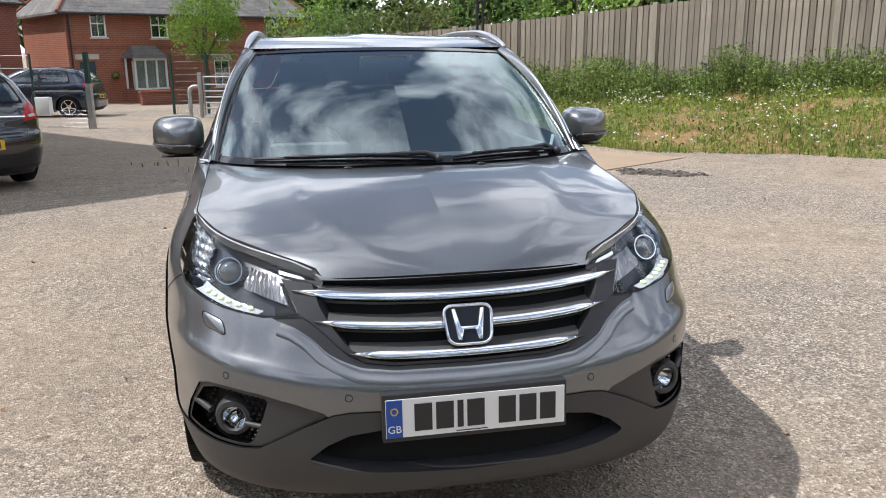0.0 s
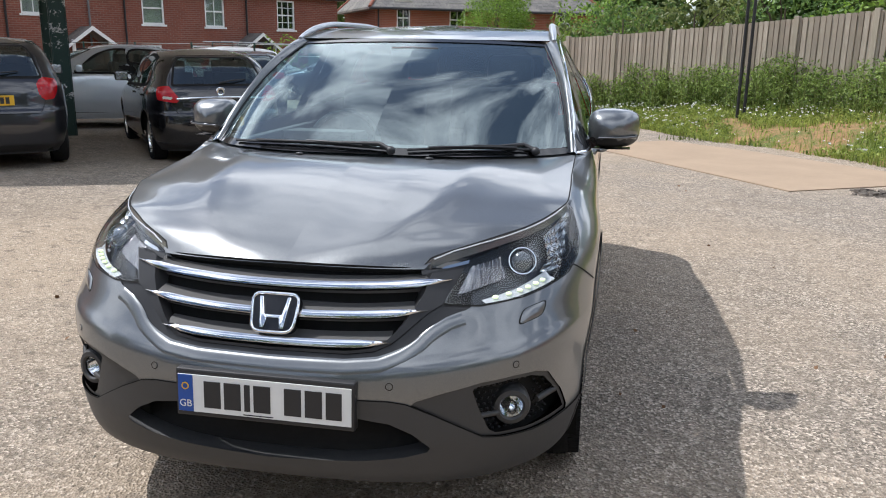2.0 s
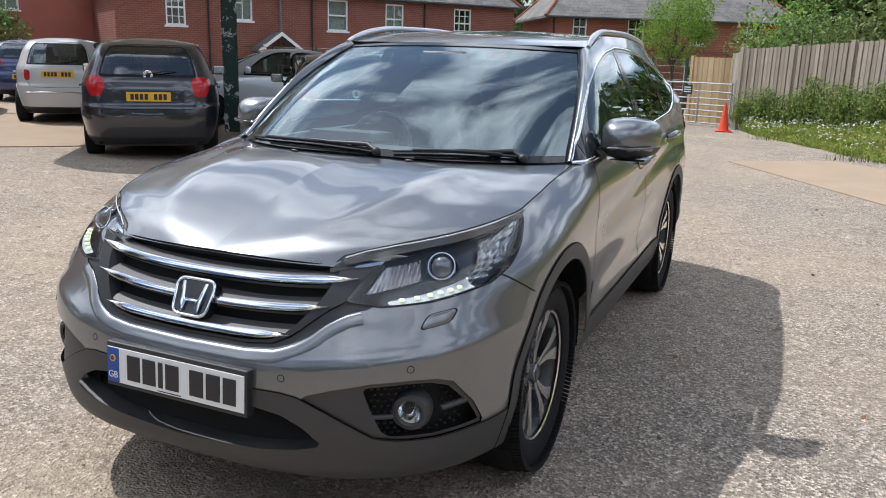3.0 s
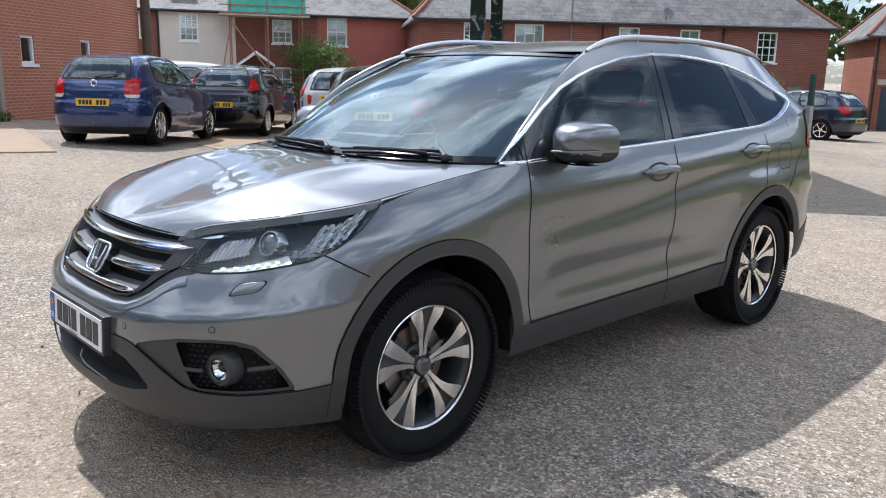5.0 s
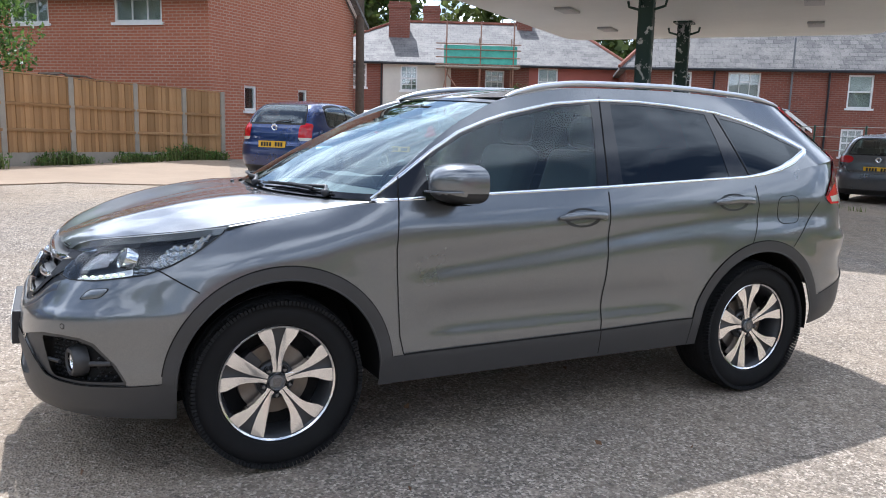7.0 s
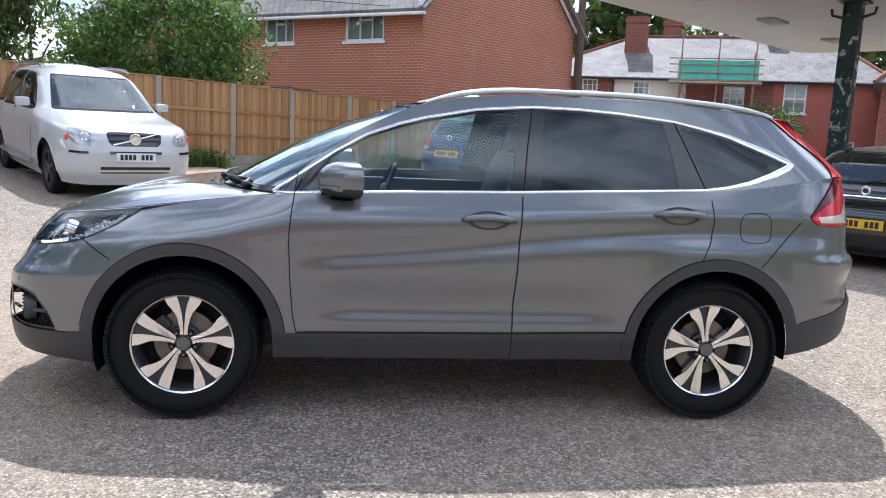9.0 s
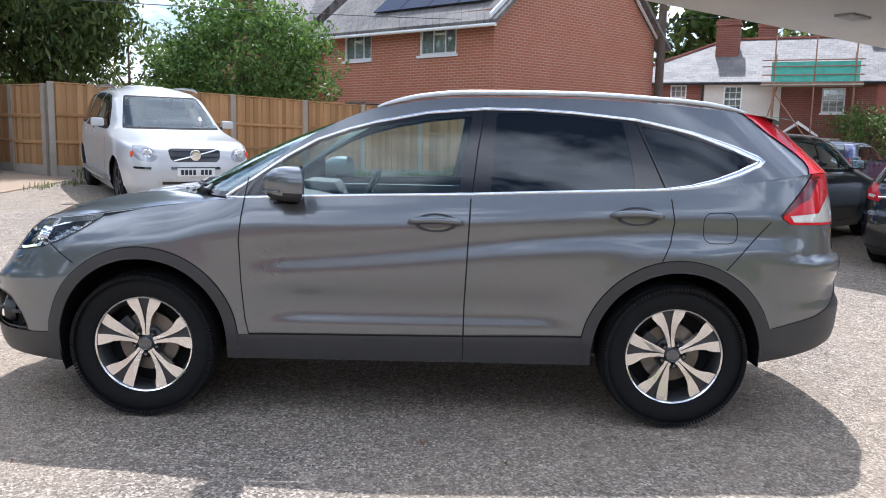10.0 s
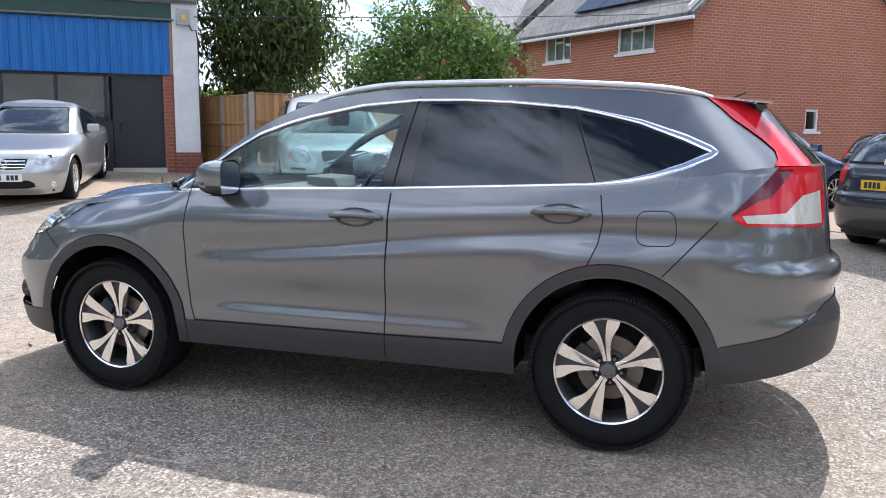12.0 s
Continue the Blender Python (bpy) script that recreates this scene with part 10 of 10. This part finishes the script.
def hoop_rail():
    A, B = Vector((-4.95, 17.3)), Vector((-6.35, 17.75))
    z = min(ground_z(*A), ground_z(*B))
    ang = math.degrees(math.atan2(B.y - A.y, B.x - A.x))
    L = (B - A).length
    h = thing("hoop_barrier", pose(A.x, A.y, z, 0, 0, ang), "low steel hoop barrier with wire mesh and white box", "barrier")
    bm = bmesh.new()
    pts = [(0.1, 0, -0.1), (0.1, 0, 0.74), (0.13, 0, 0.82), (0.2, 0, 0.86), (L - 0.1, 0, 0.86), (L - 0.03, 0, 0.82), (L, 0, 0.74), (L, 0, -0.1)]
    tube(bm, pts, 0.032, 8)
    part("hoop", bm, M["dark_steel"], h, smooth=40)
    bm = bmesh.new()
    for i in range(int(L / 0.05)):
        tube(bm, [(0.12 + i * 0.05, 0, 0.03), (0.12 + i * 0.05, 0, 0.42)], 0.002, 4, caps=False)
    for j in range(5):
        tube(bm, [(0.1, 0, 0.04 + j * 0.095), (L, 0, 0.04 + j * 0.095)], 0.002, 4, caps=False)
    tagged(part("wire_mesh", bm, M["steel_galv"], h), "thin wire mesh infill", kind="stuff")
    bm = bmesh.new()
    box(bm, L - 0.42, L - 0.06, -0.12, 0.05, 0.30, 0.74)
    part("meter_box", bm, M["white_paint"], h, "small white plastic box", bevel=0.03, smooth=40)
    p = thing("gate_post_steel", pose(A.x - 0.02, A.y, z, 0, 0, ang), "tall square post, green above and bare steel below", "post")
    bm = bmesh.new()
    box(bm, -0.06, 0.06, -0.06, 0.06, -0.2, 1.05)
    part("steel_foot", bm, M["steel_galv"], p, "bare galvanised lower post", bevel=0.006)
    bm = bmesh.new()
    box(bm, -0.05, 0.05, -0.05, 0.05, 1.05, 1.78)
    part("green_top", bm, M["green_paint"], p, "green painted upper post", bevel=0.006)
    # a low wire fence runs on behind the parked cars
    f = thing("wire_fence", pose(-6.5, 18.4, ground_z(-6.5, 18.4)), "thin green wire fence along the road", "fence")
    D = Vector((-12.0, 4.2, 0))
    for i in range(6):
        bm = bmesh.new()
        q = D * (i / 5)
        tube(bm, [q + Vector((0, 0, -0.2)), q + Vector((0, 0, 1.75))], 0.03, 6)
        part("post", bm, M["green_paint"], f, smooth=40)
    for zz in (0.5, 1.0, 1.4, 1.7):
        bm = bmesh.new()
        tube(bm, [Vector((0, 0, zz)), D + Vector((0, 0, zz))], 0.008, 4)
        part("wire", bm, M["green_paint"], f)
    # twin dark poles on the bank
    for dx in (0.0, 0.14):
        q = Vector((3.75 + dx, 14.55 + dx * 0.3))
        bm = bmesh.new()
        pole = thing("bank_pole", pose(q.x, q.y, 0.25), "thin black pole standing on the bank", "pole", "pair of poles")
        tube(bm, [(0, 0, -0.3), (0, 0, 3.6)], 0.032, 10)
        part("shaft", bm, M["black_plastic"], pole, smooth=40)
    # the utility pole by the gable
    q = Vector((-20.75, 8.25))
    pole = thing("telegraph_pole", pose(q.x, q.y, ground_z(*q)), "tall dark brown timber telegraph pole", "pole")
    bm = bmesh.new()
    tube(bm, [(0, 0, -0.3), (0, 0, 9.5)], [0.15, 0.11], 12)
    part("shaft", bm, M["bark"], pole, smooth=40)


hoop_rail()

# ---------- trees, shrubs, grass ----------
def leaves(name, spots, size, material, parent=None, seed=1, droop=0.0, narrow=0.5, label="", kind=""):
    """Many small pointed leaves. spots: (N, 3) places; each leaf is a folded rhombus of its own turn and size."""
    rng = np.random.default_rng(seed)
    P = np.asarray(spots, float)
    n = len(P)
    d = rng.normal(size=(n, 3)); d[:, 2] -= droop
    d /= np.linalg.norm(d, axis=1)[:, None]
    a = rng.normal(size=(n, 3))
    s = np.cross(d, a); s /= np.linalg.norm(s, axis=1)[:, None]
    k = size * rng.uniform(0.55, 1.35, n)[:, None]
    up = np.cross(d, s) * 0.12
    V = np.stack([P - d * k * 0.5, P + s * k * narrow * 0.5 + up * k, P + d * k * 0.5, P - s * k * narrow * 0.5 + up * k], 1).reshape(-1, 3)
    i = np.arange(n) * 4
    F = np.concatenate([np.stack([i, i + 1, i + 2], 1), np.stack([i, i + 2, i + 3], 1)])
    me = bpy.data.meshes.new(name)
    me.vertices.add(len(V)); me.vertices.foreach_set("co", V.ravel())
    me.loops.add(F.size); me.loops.foreach_set("vertex_index", F.ravel().astype(np.int32))
    me.polygons.add(len(F)); me.polygons.foreach_set("loop_start", (np.arange(len(F)) * 3).astype(np.int32))
    me.update(calc_edges=True)
    me.validate()
    me.materials.append(material)
    ob = new(name, me)
    if parent is not None:
        ob.parent = parent
    if label:
        tagged(ob, label, kind=kind) if parent is not None else tagged(ob, label, "plants", kind=kind)
    return ob


def clumped(rng, centres, radii, per, flat=0.8, hollow=0.55):
    """Leaf places in the outer shells of clumps."""
    out = []
    for c, r in zip(centres, radii):
        n = max(6, int(per * r * r))
        d = rng.normal(size=(n, 3)); d /= np.linalg.norm(d, axis=1)[:, None]
        q = r * (hollow + (1 - hollow) * rng.uniform(0, 1, n) ** 0.5)[:, None]
        p = d * q
        p[:, 2] *= flat
        out.append(p + np.asarray(c))
    return np.concatenate(out)


def crown_clumps(rng, centre, half, n, r):
    """Clumps scattered through an egg-shaped crown with an uneven outline."""
    d = rng.normal(size=(n, 3)); d /= np.linalg.norm(d, axis=1)[:, None]
    q = rng.uniform(0.25, 1.0, n)[:, None] ** 0.45
    w = np.array([1 + 0.28 * noise.noise(Vector(v) * 1.7 + Vector(centre)) for v in d])[:, None]
    c = d * q * w * np.asarray(half) + np.asarray(centre)
    return c, r * rng.uniform(0.6, 1.35, n)


def tree(name, label, spot, height, half, clump, n, leaf, material, per=120, seed=3, trunk=0.09, low=None, droop=0.0, narrow=0.5, stems=1, z=None, category="tree", limbs=9):
    rng = np.random.default_rng(seed)
    z0 = ground_z(*spot) if z is None else z
    t = thing(name, pose(*spot, z0), label, category)
    cz = height - half[2] if low is None else low
    C, R = crown_clumps(rng, (0, 0, cz), half, n, clump)
    C[:, 2] = np.maximum(C[:, 2], 0.15)
    leaves("crown", clumped(rng, C, R, per), leaf, material, t, seed, droop, narrow)
    bm = bmesh.new()
    for s in range(stems):
        x, y = (rng.normal(0, half[0] * 0.35, 2) if stems > 1 else (0, 0))
        top = Vector((x * 1.4, y * 1.4, cz + half[2] * 0.4))
        tube(bm, [(x * 0.6, y * 0.6, -0.2), (x * 0.8, y * 0.8, cz * 0.35), (x + rng.normal(0, 0.05), y, cz * 0.7), top], [trunk, trunk * 0.8, trunk * 0.62, trunk * 0.25], 7)
    for i in rng.choice(n, min(limbs, n), replace=False):
        e = Vector(C[i])
        b = Vector((0, 0, max(0.3, e.z * 0.55)))
        m = b.lerp(e, 0.5) + Vector((0, 0, 0.12 * (e - b).length))
        tube(bm, [b, m, e], [trunk * 0.5, trunk * 0.3, trunk * 0.1], 5)
    part("trunk", bm, M["bark"], t, "brown trunk and limbs", smooth=40)
    return t


tree("small_tree", "small feathery bright green tree before the brick house", (-3.55, 32.4), 4.75, (1.55, 1.55, 1.5), 0.42, 120, 0.11, M["leaf_bright"], 620, 4, 0.10, droop=0.4, narrow=0.35)
tree("leafy_shrub", "large dense dark green shrub behind the timber fence", (-14.7, -3.35), 4.45, (1.6, 2.0, 1.8), 0.50, 190, 0.125, M["leaf_mid"], 420, 5, 0.09, low=2.6, stems=4, z=0.4, category="shrub")
tree("bamboo_tree", "tall dark feathery tree behind the fence beside the workshop", (-12.9, -6.9), 7.6, (1.5, 1.65, 3.1), 0.55, 240, 0.22, M["leaf_dark"], 240, 6, 0.05, low=4.3, droop=1.4, narrow=0.3, stems=9, z=0.5)
tree("pale_bush", "pale olive bush between the larger trees", (-20.5, -8.3), 5.2, (2.0, 2.2, 1.7), 0.6, 60, 0.17, M["leaf_olive"], 130, 7, 0.08, low=3.1, z=0.4, category="shrub")
tree("bright_bush", "light green bush in the gap beside the workshop", (-15.4, -9.2), 2.9, (0.9, 0.9, 1.2), 0.4, 36, 0.13, M["leaf_bright"], 150, 8, 0.05, low=1.7, z=0.5, category="shrub")
tree("house_shrub", "climbing green shrub against the red rendered house", (-25.6, 17.6), 3.3, (1.3, 1.3, 1.4), 0.42, 80, 0.12, M["leaf_mid"], 330, 9, 0.05, low=1.7, category="shrub")
tree("porch_rose", "pale flowering bush by the cottage door", (-11.1, 27.2), 2.3, (0.9, 0.8, 0.9), 0.36, 36, 0.13, M["leaf_bright"], 140, 10, 0.04, low=1.3, category="shrub")
tree("fence_tree", "leafy tree overhanging the board fence on the bank", (10.9, 12.8), 4.6, (2.1, 1.8, 1.4), 0.6, 70, 0.17, M["leaf_mid"], 120, 11, 0.10, low=3.5, z=0.8)
for i, (x, y, h, mat) in enumerate(((1.0, 28.5, 3.4, "leaf_olive"), (1.6, 25.8, 4.0, "leaf_mid"), (3.8, 24.5, 4.2, "leaf_olive"), (6.2, 23.0, 4.3, "leaf_mid"), (8.6, 21.2, 4.3, "leaf_bright"), (0.6, 31.5, 4.4, "leaf_bright"))):
    tree("garden_bush", "tall garden bush behind the bank fence", (x, y), h, (1.8, 1.8, h * 0.42), 0.62, 55, 0.18, M[mat], 110, 20 + i, 0.08, low=h * 0.56, category="shrub")


def far_woods():
    """The wooded hill behind the houses, and added unseen woods south and east that block low sky light."""
    rng = np.random.default_rng(77)
    # points from (52, 12) on are added woods, darkening the horizon and reflections
    line = [(-62, -24), (-58, -6), (-56, 10), (-50, 26), (-42, 40), (-28, 52), (-10, 60), (10, 58), (28, 48), (44, 32), (52, 12), (48, -14), (30, -30), (4, -36), (-24, -38), (-50, -34), (-62, -24)]
    C, R = [], []
    for (ax, ay), (bx, by) in zip(line, line[1:]):
        n = int(math.dist((ax, ay), (bx, by)) * 3.6)
        for k in range(n):
            t = rng.uniform()
            off = rng.uniform(0, 12)
            x, y = lerp(ax, bx, t), lerp(ay, by, t)
            u = math.hypot(x, y)
            top = 15.0 + 6.0 * noise.noise(Vector((x * 0.09, y * 0.09, 3.1))) + off * 0.5
            if x < -36 and y < 2:
                top *= 0.2
            elif y < 8 and y > -22:
                top *= 0.62
            if x > -5 and y > -22:
                top *= 0.45 if x > 22 else 0.6
            C.append((x + x / u * off, y + y / u * off, rng.uniform(0.15, 1.0) * top))
            R.append(rng.uniform(1.3, 2.6))
    C, R = np.array(C), np.array(R)
    pick = rng.uniform(size=len(C))
    for k, mat in enumerate(("leaf_mid", "leaf_dark", "leaf_olive", "leaf_dark")):
        sel = (pick >= k / 4) & (pick < (k + 1) / 4)
        leaves("far_woods", clumped(rng, C[sel], R[sel], 34, 0.9, 0.6), 0.85, M[mat], None, 80 + k, 0.3, 0.6, "wooded hillside behind the houses, with added unseen woods closing the ring", "stuff")


far_woods()


def grass(name, label, spots, height, material, seed, width=0.010, lean=0.5):
    """Grass blades: a bent strip of two triangles each. spots: (N, 3); height: one for each."""
    rng = np.random.default_rng(seed)
    P = np.asarray(spots, float)
    n = len(P)
    h = np.asarray(height)[:, None]
    a = rng.uniform(0, 2 * math.pi, n)
    side = np.stack([np.cos(a), np.sin(a), np.zeros(n)], 1)
    out = np.stack([-np.sin(a), np.cos(a), np.zeros(n)], 1) * rng.normal(0, lean, n)[:, None]
    w = width * rng.uniform(0.6, 1.6, n)[:, None]
    up = np.array([0, 0, 1.0])
    mid = P + up * h * 0.6 + out * h * 0.35
    tip = P + up * h + out * h
    V = np.stack([P - side * w, P + side * w, mid + side * w * 0.8, tip, mid - side * w * 0.8], 1).reshape(-1, 3)
    i = np.arange(n) * 5
    F = np.concatenate([np.stack([i, i + 1, i + 2], 1), np.stack([i, i + 2, i + 4], 1), np.stack([i + 4, i + 2, i + 3], 1)])
    me = bpy.data.meshes.new(name)
    me.vertices.add(len(V)); me.vertices.foreach_set("co", V.ravel())
    me.loops.add(F.size); me.loops.foreach_set("vertex_index", F.ravel().astype(np.int32))
    me.polygons.add(len(F)); me.polygons.foreach_set("loop_start", (np.arange(len(F)) * 3).astype(np.int32))
    me.update(calc_edges=True); me.validate()
    me.materials.append(material)
    tagged(new(name, me), label, "grass", kind="stuff")


def bank_plants():
    rng = np.random.default_rng(5)
    G, H, W, WH, L, D = [], [], [], [], [], []
    for _ in range(62000):
        t, k = rng.uniform(), rng.uniform(-0.01, 0.97)
        p = bank_at(t, max(0, k))
        if p.x > 14.5:
            continue
        bare = noise.noise(Vector((p.x * 0.55 + 4.2, p.y * 0.55, 5.0))) + 0.45 * noise.noise(Vector((p.x * 2.1, p.y * 2.1, 8.0)))
        mid = 1 - abs(k - 0.55) * 1.9
        if bare > 0.26 - 0.22 * mid and rng.uniform() < 0.86:
            continue
        lush = noise.noise(Vector((p.x * 1.1, p.y * 1.1, 2.0)))
        G.append(p - Vector((0, 0, 0.02))); H.append((0.06 + 0.08 * max(0, lush + 0.3) + 0.05 * rng.uniform()) * (1.3 if k < 0.2 else 1))
        if rng.uniform() < 0.45:
            L.append(p + Vector((rng.normal(0, 0.02), rng.normal(0, 0.02), rng.uniform(0.02, 0.14 + 0.1 * max(0, lush)))))
        if rng.uniform() < 0.03 and lush > -0.2:
            D.append(p + Vector((0, 0, 0.16 + 0.08 * rng.uniform())))
    grass("bank_grass", "rough green grass on the bank", G, H, M["grass"], 31, 0.006)
    leaves("bank_weeds", L, 0.06, M["grass"], None, 32, 0.0, 0.6, "low leafy weeds among the grass", "stuff")
    # tall weeds along the fence
    T, TL, TH = [], [], []
    for _ in range(1050):
        t = rng.uniform()
        k = 1 - abs(rng.normal(0, 0.15))
        d = noise.noise(Vector((t * 17, 0.5, 9.0)))
        by_pole = math.exp(-((t - 0.66) / 0.07) ** 2)
        if d + by_pole < -0.28 or k < 0.5 - 0.2 * by_pole:
            continue
        p = bank_at(t, min(k, 0.95))
        h = (0.36 + 0.75 * max(0, d + 0.25) + 0.45 * by_pole) * rng.uniform(0.55, 1.2)
        for _ in range(int(38 * h / 0.5)):
            q = rng.uniform(0.05, 1.0)
            T.append(p + Vector((rng.normal(0, 0.10), rng.normal(0, 0.10), q * h)))
        for _ in range(5):
            TL.append(p + Vector((rng.normal(0, 0.06), rng.normal(0, 0.06), -0.03))); TH.append(h * rng.uniform(0.7, 1.15))
    leaves("tall_weeds", T, 0.075, M["leaf_weed"], None, 33, 0.2, 0.45, "tall green weeds along the board fence", "stuff")
    grass("weed_stems", "weed stems along the board fence", TL, TH, M["leaf_olive"], 34, 0.006, 0.25)
    leaves("daisies", [d + Vector((rng.normal(0, 0.012), rng.normal(0, 0.012), rng.normal(0, 0.004))) for d in D for _ in range(4)], 0.03, M["petal"], None, 35, 0.0, 0.8, "white daisies in the grass", "stuff")


bank_plants()


def fence_weeds():
    rng = np.random.default_rng(8)
    G, H, L = [], [], []
    line = [(-10.2, -5.5), (-11.95, -2.75), (-13.85, -0.25), (-15.75, 2.9)]
    for _ in range(260):
        t = rng.uniform()
        x, y = along(line, t)
        d = noise.noise(Vector((t * 11, 0.2, 4.0))) + 0.25
        if d < 0.05:
            continue
        x, y = x + abs(rng.normal(0, 0.16)), y + rng.normal(0, 0.08)
        z = ground_z(x, y)
        h = 0.12 + 0.5 * d * rng.uniform(0.4, 1.1)
        for _ in range(14):
            G.append((x + rng.normal(0, 0.07), y + rng.normal(0, 0.07), z)); H.append(h * rng.uniform(0.5, 1.1))
        for _ in range(12):
            L.append((x + rng.normal(0, 0.09), y + rng.normal(0, 0.09), z + h * rng.uniform(0.1, 0.9)))
    grass("fence_grass", "rough grass at the foot of the timber fence", G, H, M["leaf_olive"], 41, 0.008, 0.3)
    leaves("fence_weeds", L, 0.08, M["leaf_mid"], None, 42, 0.1, 0.5, "green weeds at the foot of the timber fence", "stuff")
    # loose tufts in the cracks of the tarmac
    G, H = [], []
    for x, y, n in ((-1.6, 8.6, 14), (-2.4, 9.3, 12), (-8.4, -5.1, 60), (-9.2, -4.9, 50), (-6.2, 12.8, 30), (2.6, 12.9, 60), (1.0, 16.8, 60), (-7.9, -6.4, 30)):
        for _ in range(n):
            px, py = x + rng.normal(0, 0.22), y + rng.normal(0, 0.12)
            G.append((px, py, ground_z(px, py))); H.append(rng.uniform(0.04, 0.13))
    grass("crack_grass", "small tufts of grass in cracks of the tarmac", G, H, M["leaf_olive"], 43, 0.006, 0.5)


fence_weeds()


def grit():
    """Loose stones, leaves and chips on the tarmac round the parked SUV."""
    rng = np.random.default_rng(3)
    bm = bmesh.new()
    V, F = [], []
    for _ in range(5200):
        x, y = rng.normal(1.0, 3.2), rng.normal(0.8, 3.4)
        r = 0.003 + 0.006 * rng.uniform() ** 3
        a = rng.uniform(0, 6.28)
        z = ground_z(x, y)
        i = len(V)
        for k in range(4):
            V.append((x + r * math.cos(a + k * 1.57) * rng.uniform(0.6, 1.3), y + r * math.sin(a + k * 1.57) * rng.uniform(0.6, 1.3), z - 0.001))
        V.append((x + r * 0.2, y, z + r * rng.uniform(0.5, 0.9)))
        F += [(i + k, i + (k + 1) % 4, i + 4) for k in range(4)]
    me = bpy.data.meshes.new("loose_grit")
    me.from_pydata(V, [], F)
    me.materials.append(M["grit"])
    tagged(new("loose_grit", me), "loose grit and chippings on the tarmac", "grit", kind="stuff")
    L = [(x, y, ground_z(x, y) + 0.006) for x, y in zip(rng.normal(1.5, 3.0, 90), rng.normal(0.5, 3.4, 90))]
    leaves("fallen_leaves", L, 0.035, M["dead_leaf"], None, 51, 0.0, 0.6, "dry fallen leaves on the tarmac", "stuff")


def rubble():
    """Broken tarmac and dirt along the worn edge near the bank."""
    rng = np.random.default_rng(17)
    V, F = [], []
    ends = (Vector((3.95, 6.87)), Vector((4.24, 6.63)), Vector((4.56, 6.39)))
    for _ in range(420):
        t = rng.uniform(0, 2)
        a = ends[0].lerp(ends[1], t) if t < 1 else ends[1].lerp(ends[2], t - 1)
        x, y = a.x + rng.normal(0, 0.10), a.y + rng.normal(0, 0.14)
        r = 0.012 + 0.05 * rng.uniform() ** 4
        z, i, w = ground_z(x, y), len(V), rng.uniform(0, 6.28)
        for lift, k0 in ((-0.002, 1.0), (0.55, 0.75)):
            for k in range(6):
                q = r * k0 * rng.uniform(0.7, 1.25)
                V.append((x + q * math.cos(w + k * 1.047), y + q * math.sin(w + k * 1.047), z + r * lift * rng.uniform(0.7, 1.2)))
        F += [(i + k, i + (k + 1) % 6, i + 6 + (k + 1) % 6, i + 6 + k) for k in range(6)] + [tuple(i + 6 + k for k in range(6))]
    me = bpy.data.meshes.new("rubble")
    me.from_pydata(V, [], F)
    me.materials.append(M["rubble"])
    tagged(new("rubble", me), "broken tarmac lumps and dirt on the yard", "rubble", kind="stuff")


M["rubble"] = plain("rubble_tarmac", (0.10, 0.085, 0.07), 0.95, var=0.4, scale=6, bump=0.4, bscale=80)
rubble()
M["grit"] = plain("grit_stone", (0.30, 0.27, 0.235), 0.9, var=0.5, scale=7)
M["dead_leaf"] = plain("dead_leaf", (0.16, 0.085, 0.04), 0.8, var=0.3, scale=10)
grit()

# ---------- small things ----------
def picket_fence():
    A, B = Vector((-9.2, 24.0)), Vector((-9.45, 26.3))
    d = (B - A)
    f = thing("picket_fence", pose(A.x, A.y, ground_z(*A), 0, 0, math.degrees(math.atan2(d.y, d.x))), "low white picket fence before the cottages", "fence")
    n = 18
    bm = bmesh.new()
    prism(bm, [(-0.035, 0.02), (0.035, 0.02), (0.035, 0.82), (0.0, 0.90), (-0.035, 0.82)], "y", -0.010, 0.010)
    bmesh.ops.recalc_face_normals(bm, faces=bm.faces)
    me = bpy.data.meshes.new("picket")
    bm.to_mesh(me); bm.free()
    me.materials.append(M["white_paint"])
    for i in range(n):
        ob = new("picket", me)
        ob.parent = f
        ob.matrix_basis = pose(d.length * i / (n - 1), 0, 0)
    for z in (0.25, 0.65):
        bm = bmesh.new()
        box(bm, -0.05, d.length + 0.05, 0.012, 0.045, z, z + 0.06)
        part("rail", bm, M["white_paint"], f)


picket_fence()


def brush_pile():
    """Cut branches heaped behind the timber fence."""
    random.seed(21)
    t = thing("brush_pile", pose(-15.45, -0.45, 0.4), "heap of cut branches behind the timber fence", "branches")
    for i in range(34):
        bm = bmesh.new()
        a = radians(54 + random.uniform(-28, 28))
        L = random.uniform(0.7, 1.7)
        c = Vector((random.uniform(-0.25, 0.20), random.uniform(-0.45, 0.45), random.uniform(1.2, 1.78)))
        e = Vector((math.cos(a) * -0.6, math.sin(a), random.uniform(-0.18, 0.22))) * L / 2
        tube(bm, [c - e, c + Vector((0, 0, 0.06)), c + e], [0.03, 0.022, 0.010], 5)
        part("branch", bm, M["bark"], t, smooth=40)
    bm = bmesh.new()
    blob(bm, (-0.1, -0.1, 0.65), 0.75, 3, (0.6, 0.6, 1.0), 0.3)
    part("heap", bm, M["bark"], t, "dark mass of twigs below", smooth=60)


brush_pile()
